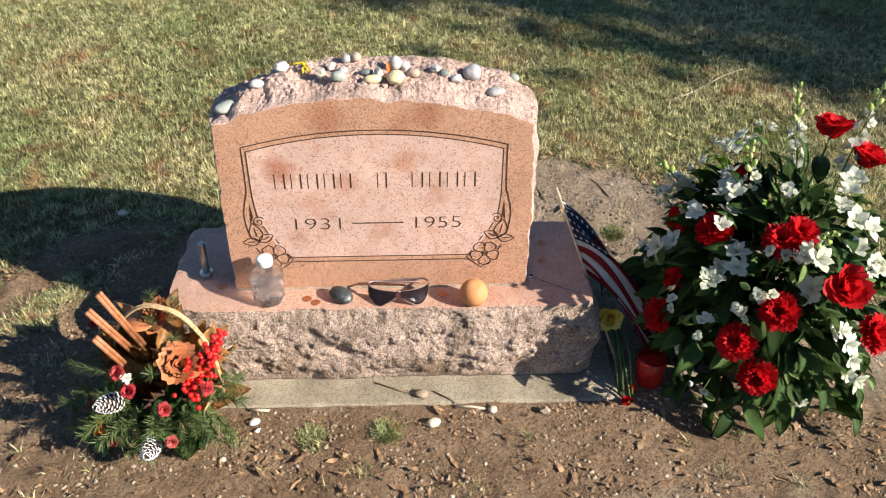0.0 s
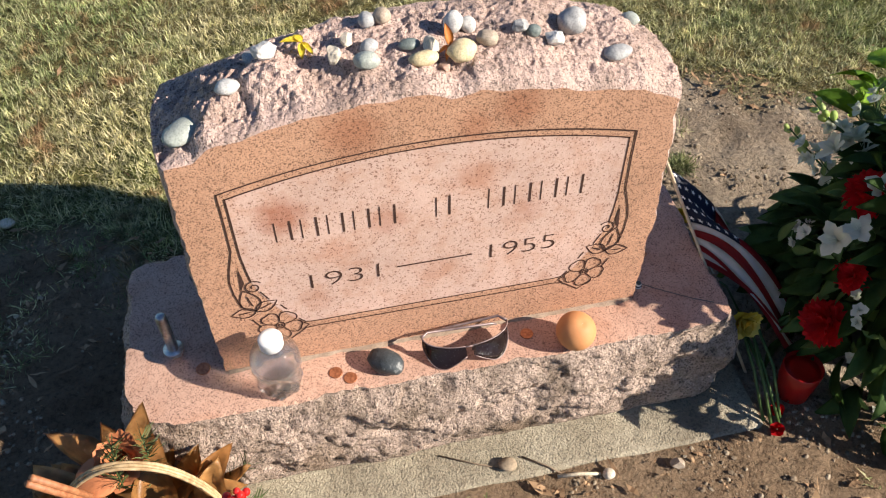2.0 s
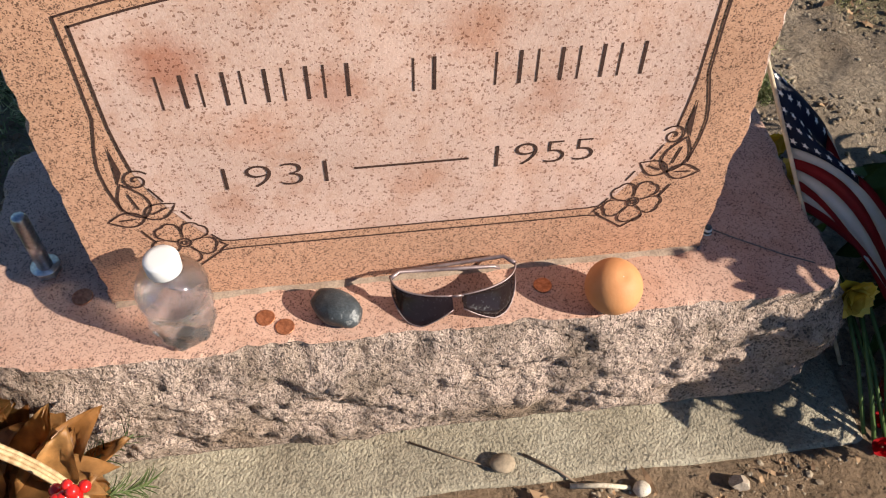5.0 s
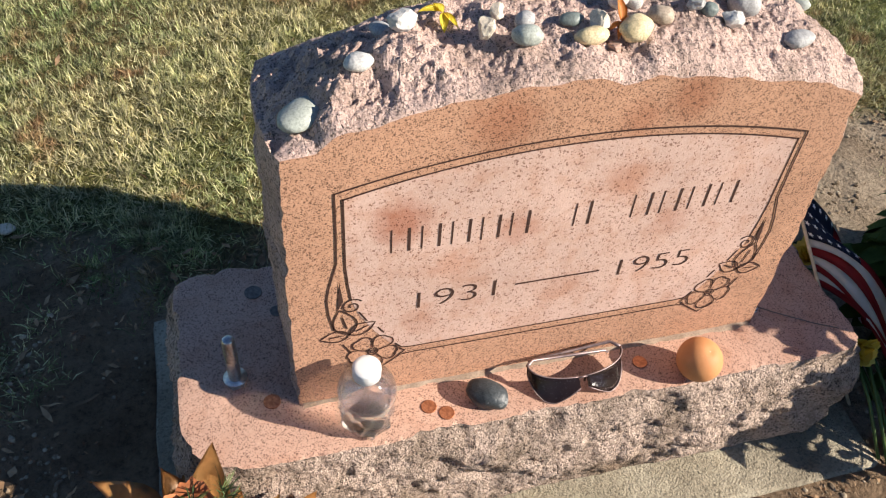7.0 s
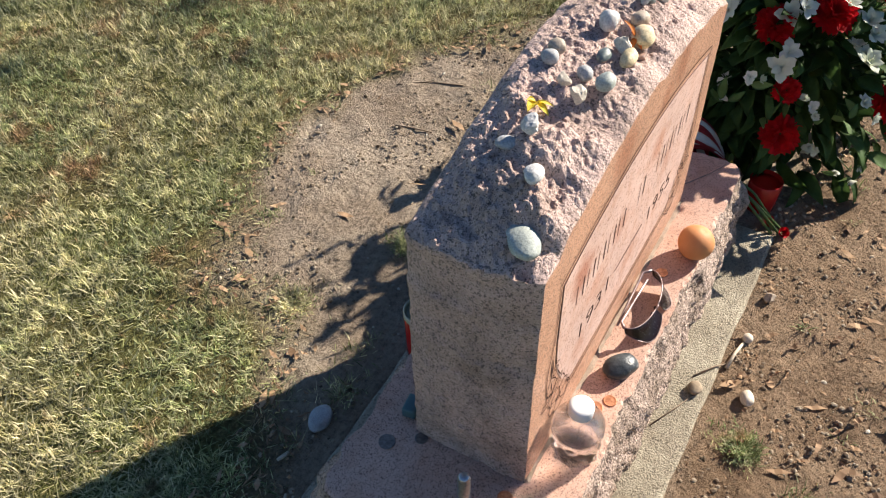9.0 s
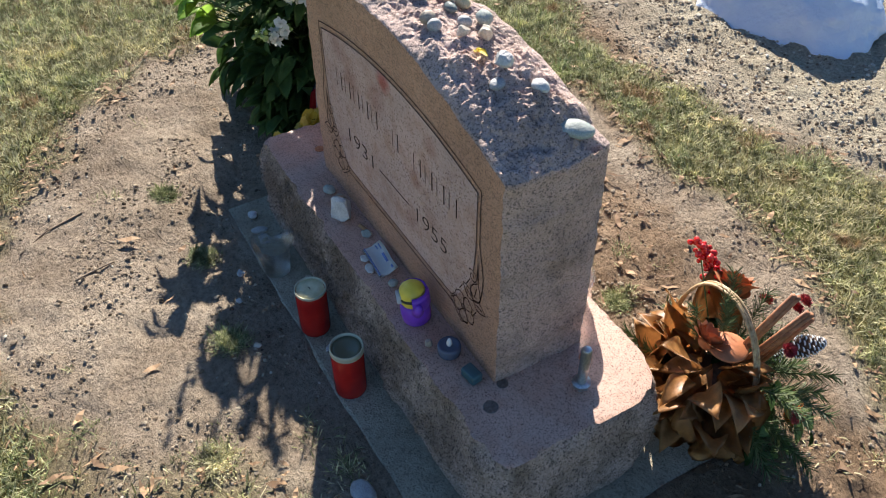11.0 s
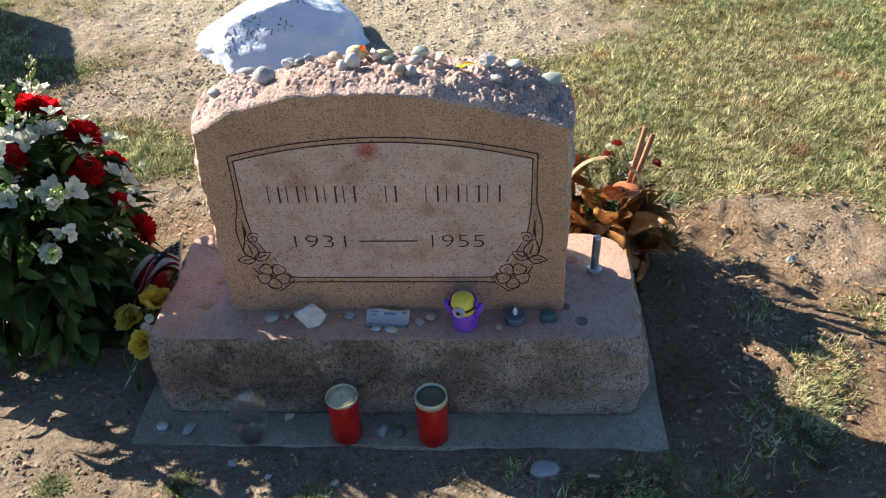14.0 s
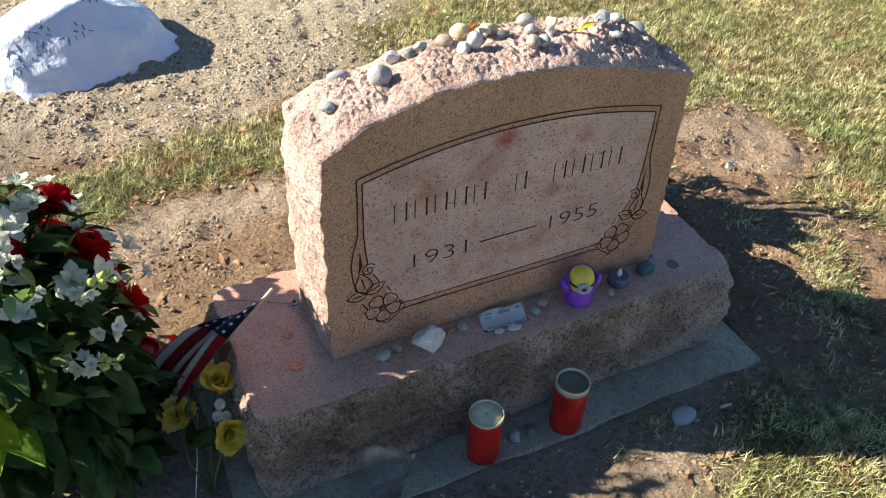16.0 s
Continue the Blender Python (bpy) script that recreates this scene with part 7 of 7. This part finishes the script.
CRUMB = material("soil_crumb", (0.22, 0.16, 0.11), 0.95, spec=0.2)
n = Nodes(CRUMB)
n.colour(n.mix(1.0, n.ramp(n.island(), (0.0, (0.10, 0.07, 0.045)), (0.5, (0.33, 0.25, 0.17)), (1.0, (0.48, 0.39, 0.28))), n.ramp(n.noise(200, 3), (0.3, 0.7), (0.7, 1.1)), "MULTIPLY"))
GRAVEL = material("mixed_gravel", (0.4, 0.36, 0.3), 0.8)
n = Nodes(GRAVEL)
n.colour(n.mix(1.0, n.ramp(n.island(), (0.0, (0.26, 0.215, 0.155)), (0.4, (0.44, 0.375, 0.275)), (0.75, (0.56, 0.49, 0.37)), (1.0, (0.68, 0.61, 0.49))), n.ramp(n.noise(150, 3), (0.3, 0.8), (0.7, 1.1)), "MULTIPLY"))
scatter_stones("soil_crumbs", "loose crumbs and clods of dry brown soil", "soil", 14000, lambda x, y: bare(x, y) * (1.0 if noise.noise((x * 6, y * 6, 2.0)) > 0.05 else 0.12), (0.0015, 0.011), CRUMB, (-1.3, 1.5, -1.3, 1.0), 0.42, 2)
scatter_stones("gravel", "mixed pale gravel round the painted boulder", "gravel", 10000, lambda x, y: stony(x, y) ** 1.5, (0.002, 0.015), GRAVEL, (-0.9, 1.8, -2.3, -0.8), 0.38, 3)
scatter_stones("dirt_stones", "loose stones and clods in the brown dirt before the grave", "gravel", 1500, lambda x, y: bare(x, y) * (1.0 if noise.noise((x * 5, y * 5, 9.0)) > -0.1 else 0.3), (0.002, 0.014), CRUMB, (-0.4, 1.3, -1.35, -0.62), 0.45, 6)
scatter_stones("fine_grit", "scattered pale grit on the bare soil", "gravel", 420, lambda x, y: 0.5 * bare(x, y) * (x > -0.45), (0.003, 0.009), GRAVEL, (-1.2, 1.4, -1.3, 0.9), 0.3, 4)


def build_litter():
    """Dead leaf scraps and straw."""
    rng = random.Random(9)
    mat = leafy("dead_leaf_scrap", (0.14, 0.08, 0.045), (0.50, 0.32, 0.18), 0.7, 0.2, per_island=True)
    verts, faces = [], []
    made = 0
    while made < 3400:
        x, y = rng.uniform(-1.3, 1.5), rng.uniform(-1.3, 1.1)
        b = bare(x, y)
        edge = 4 * b * (1 - b)
        if rng.random() > (0.015 if y > 0.3 else 0.05) + 1.0 * edge + 0.35 * dark_soil(x, y) * b or stony(x, y) > 0.5 or inside_slab(x, y, 0.005):
            continue
        made += 1
        z = land(x, y) + rng.uniform(0.001, 0.010)
        a = rng.uniform(0, 6.28)
        k = 0.35 + rng.random() ** 3
        ln, wd = k * rng.uniform(0.006, 0.020), k * rng.uniform(0.0012, 0.006)
        c, s = math.cos(a), math.sin(a)
        i = len(verts)
        for u, v, h in ((-1, 0, rng.uniform(0, 0.004)), (-0.2, -1, 0.002), (0.3, -0.8, 0), (1, 0, rng.uniform(0, 0.007)), (0.2, 1, 0), (-0.3, 0.8, 0.003)):
            verts.append((x + c * u * ln - s * v * wd, y + s * u * ln + c * v * wd, z + h))
        faces += [(i, i + 1, i + 5), (i + 1, i + 2, i + 4, i + 5), (i + 2, i + 3, i + 4)]
    ob = new("leaf_litter", from_arrays("leaf_litter", verts, faces, mat))
    return tagged(ob, "scraps of brown and rust dead leaves", "leaf litter", kind="stuff")


build_litter()

TWIG = pebble_material("grey_twig", (0.16, 0.11, 0.07), (0.30, 0.22, 0.15), 0.8)
PALE_TWIG = pebble_material("pale_peeled_twig", (0.55, 0.45, 0.32), (0.70, 0.60, 0.45), 0.7)
for label, pts, r, mat in (
    ("pale peeled twig on the soil before the slab", [(0.150, -0.168), (0.185, -0.172), (0.215, -0.178)], 0.0035, PALE_TWIG),
    ("thin dark twig lying against the slab", [(0.105, -0.125), (0.14, -0.150), (0.160, -0.166)], 0.0016, TWIG),
    ("long thin dark twig on the slab", [(-0.02, -0.095), (0.03, -0.120), (0.075, -0.140)], 0.0013, TWIG),
    ("short dark twig on bare soil behind the slab", [(0.44, 0.58), (0.43, 0.62), (0.415, 0.66)], 0.002, TWIG),
    ("curved twig lying in the lawn", [(0.95, 1.20), (1.05, 1.26), (1.18, 1.38), (1.28, 1.44)], 0.003, PALE_TWIG),
    ("short pale stick near the slab's edge", [(-0.345, 0.385), (-0.365, 0.39)], 0.004, PALE_TWIG),
    ("white twig beside the flower basket", [(-0.275, -0.165), (-0.235, -0.170)], 0.004, PALE_TWIG),
    ("grey twig on trodden soil", [(0.62, 0.60), (0.60, 0.68), (0.55, 0.74)], 0.002, TWIG),
):
    line = []
    for k, (x, y) in enumerate(pts):
        ground_z = 0.0305 if inside_slab(x, y) else land(x, y)
        line.append((x, y, ground_z + r * (1.0 + 0.6 * (k % 2))))
    tagged(part("twig", tube(line, r, 7, r * 0.7), mat, label=label), category="twig", group="twigs on the ground")
clump = part("soil_clump", pebble_bm(0.014, 0.012, 0.008, False, 31), CRUMB, label="dark clump of dead grass on the slab")
clump.matrix_world = pose(0.080, -0.135, 0.036)
tagged(clump, category="soil clump")
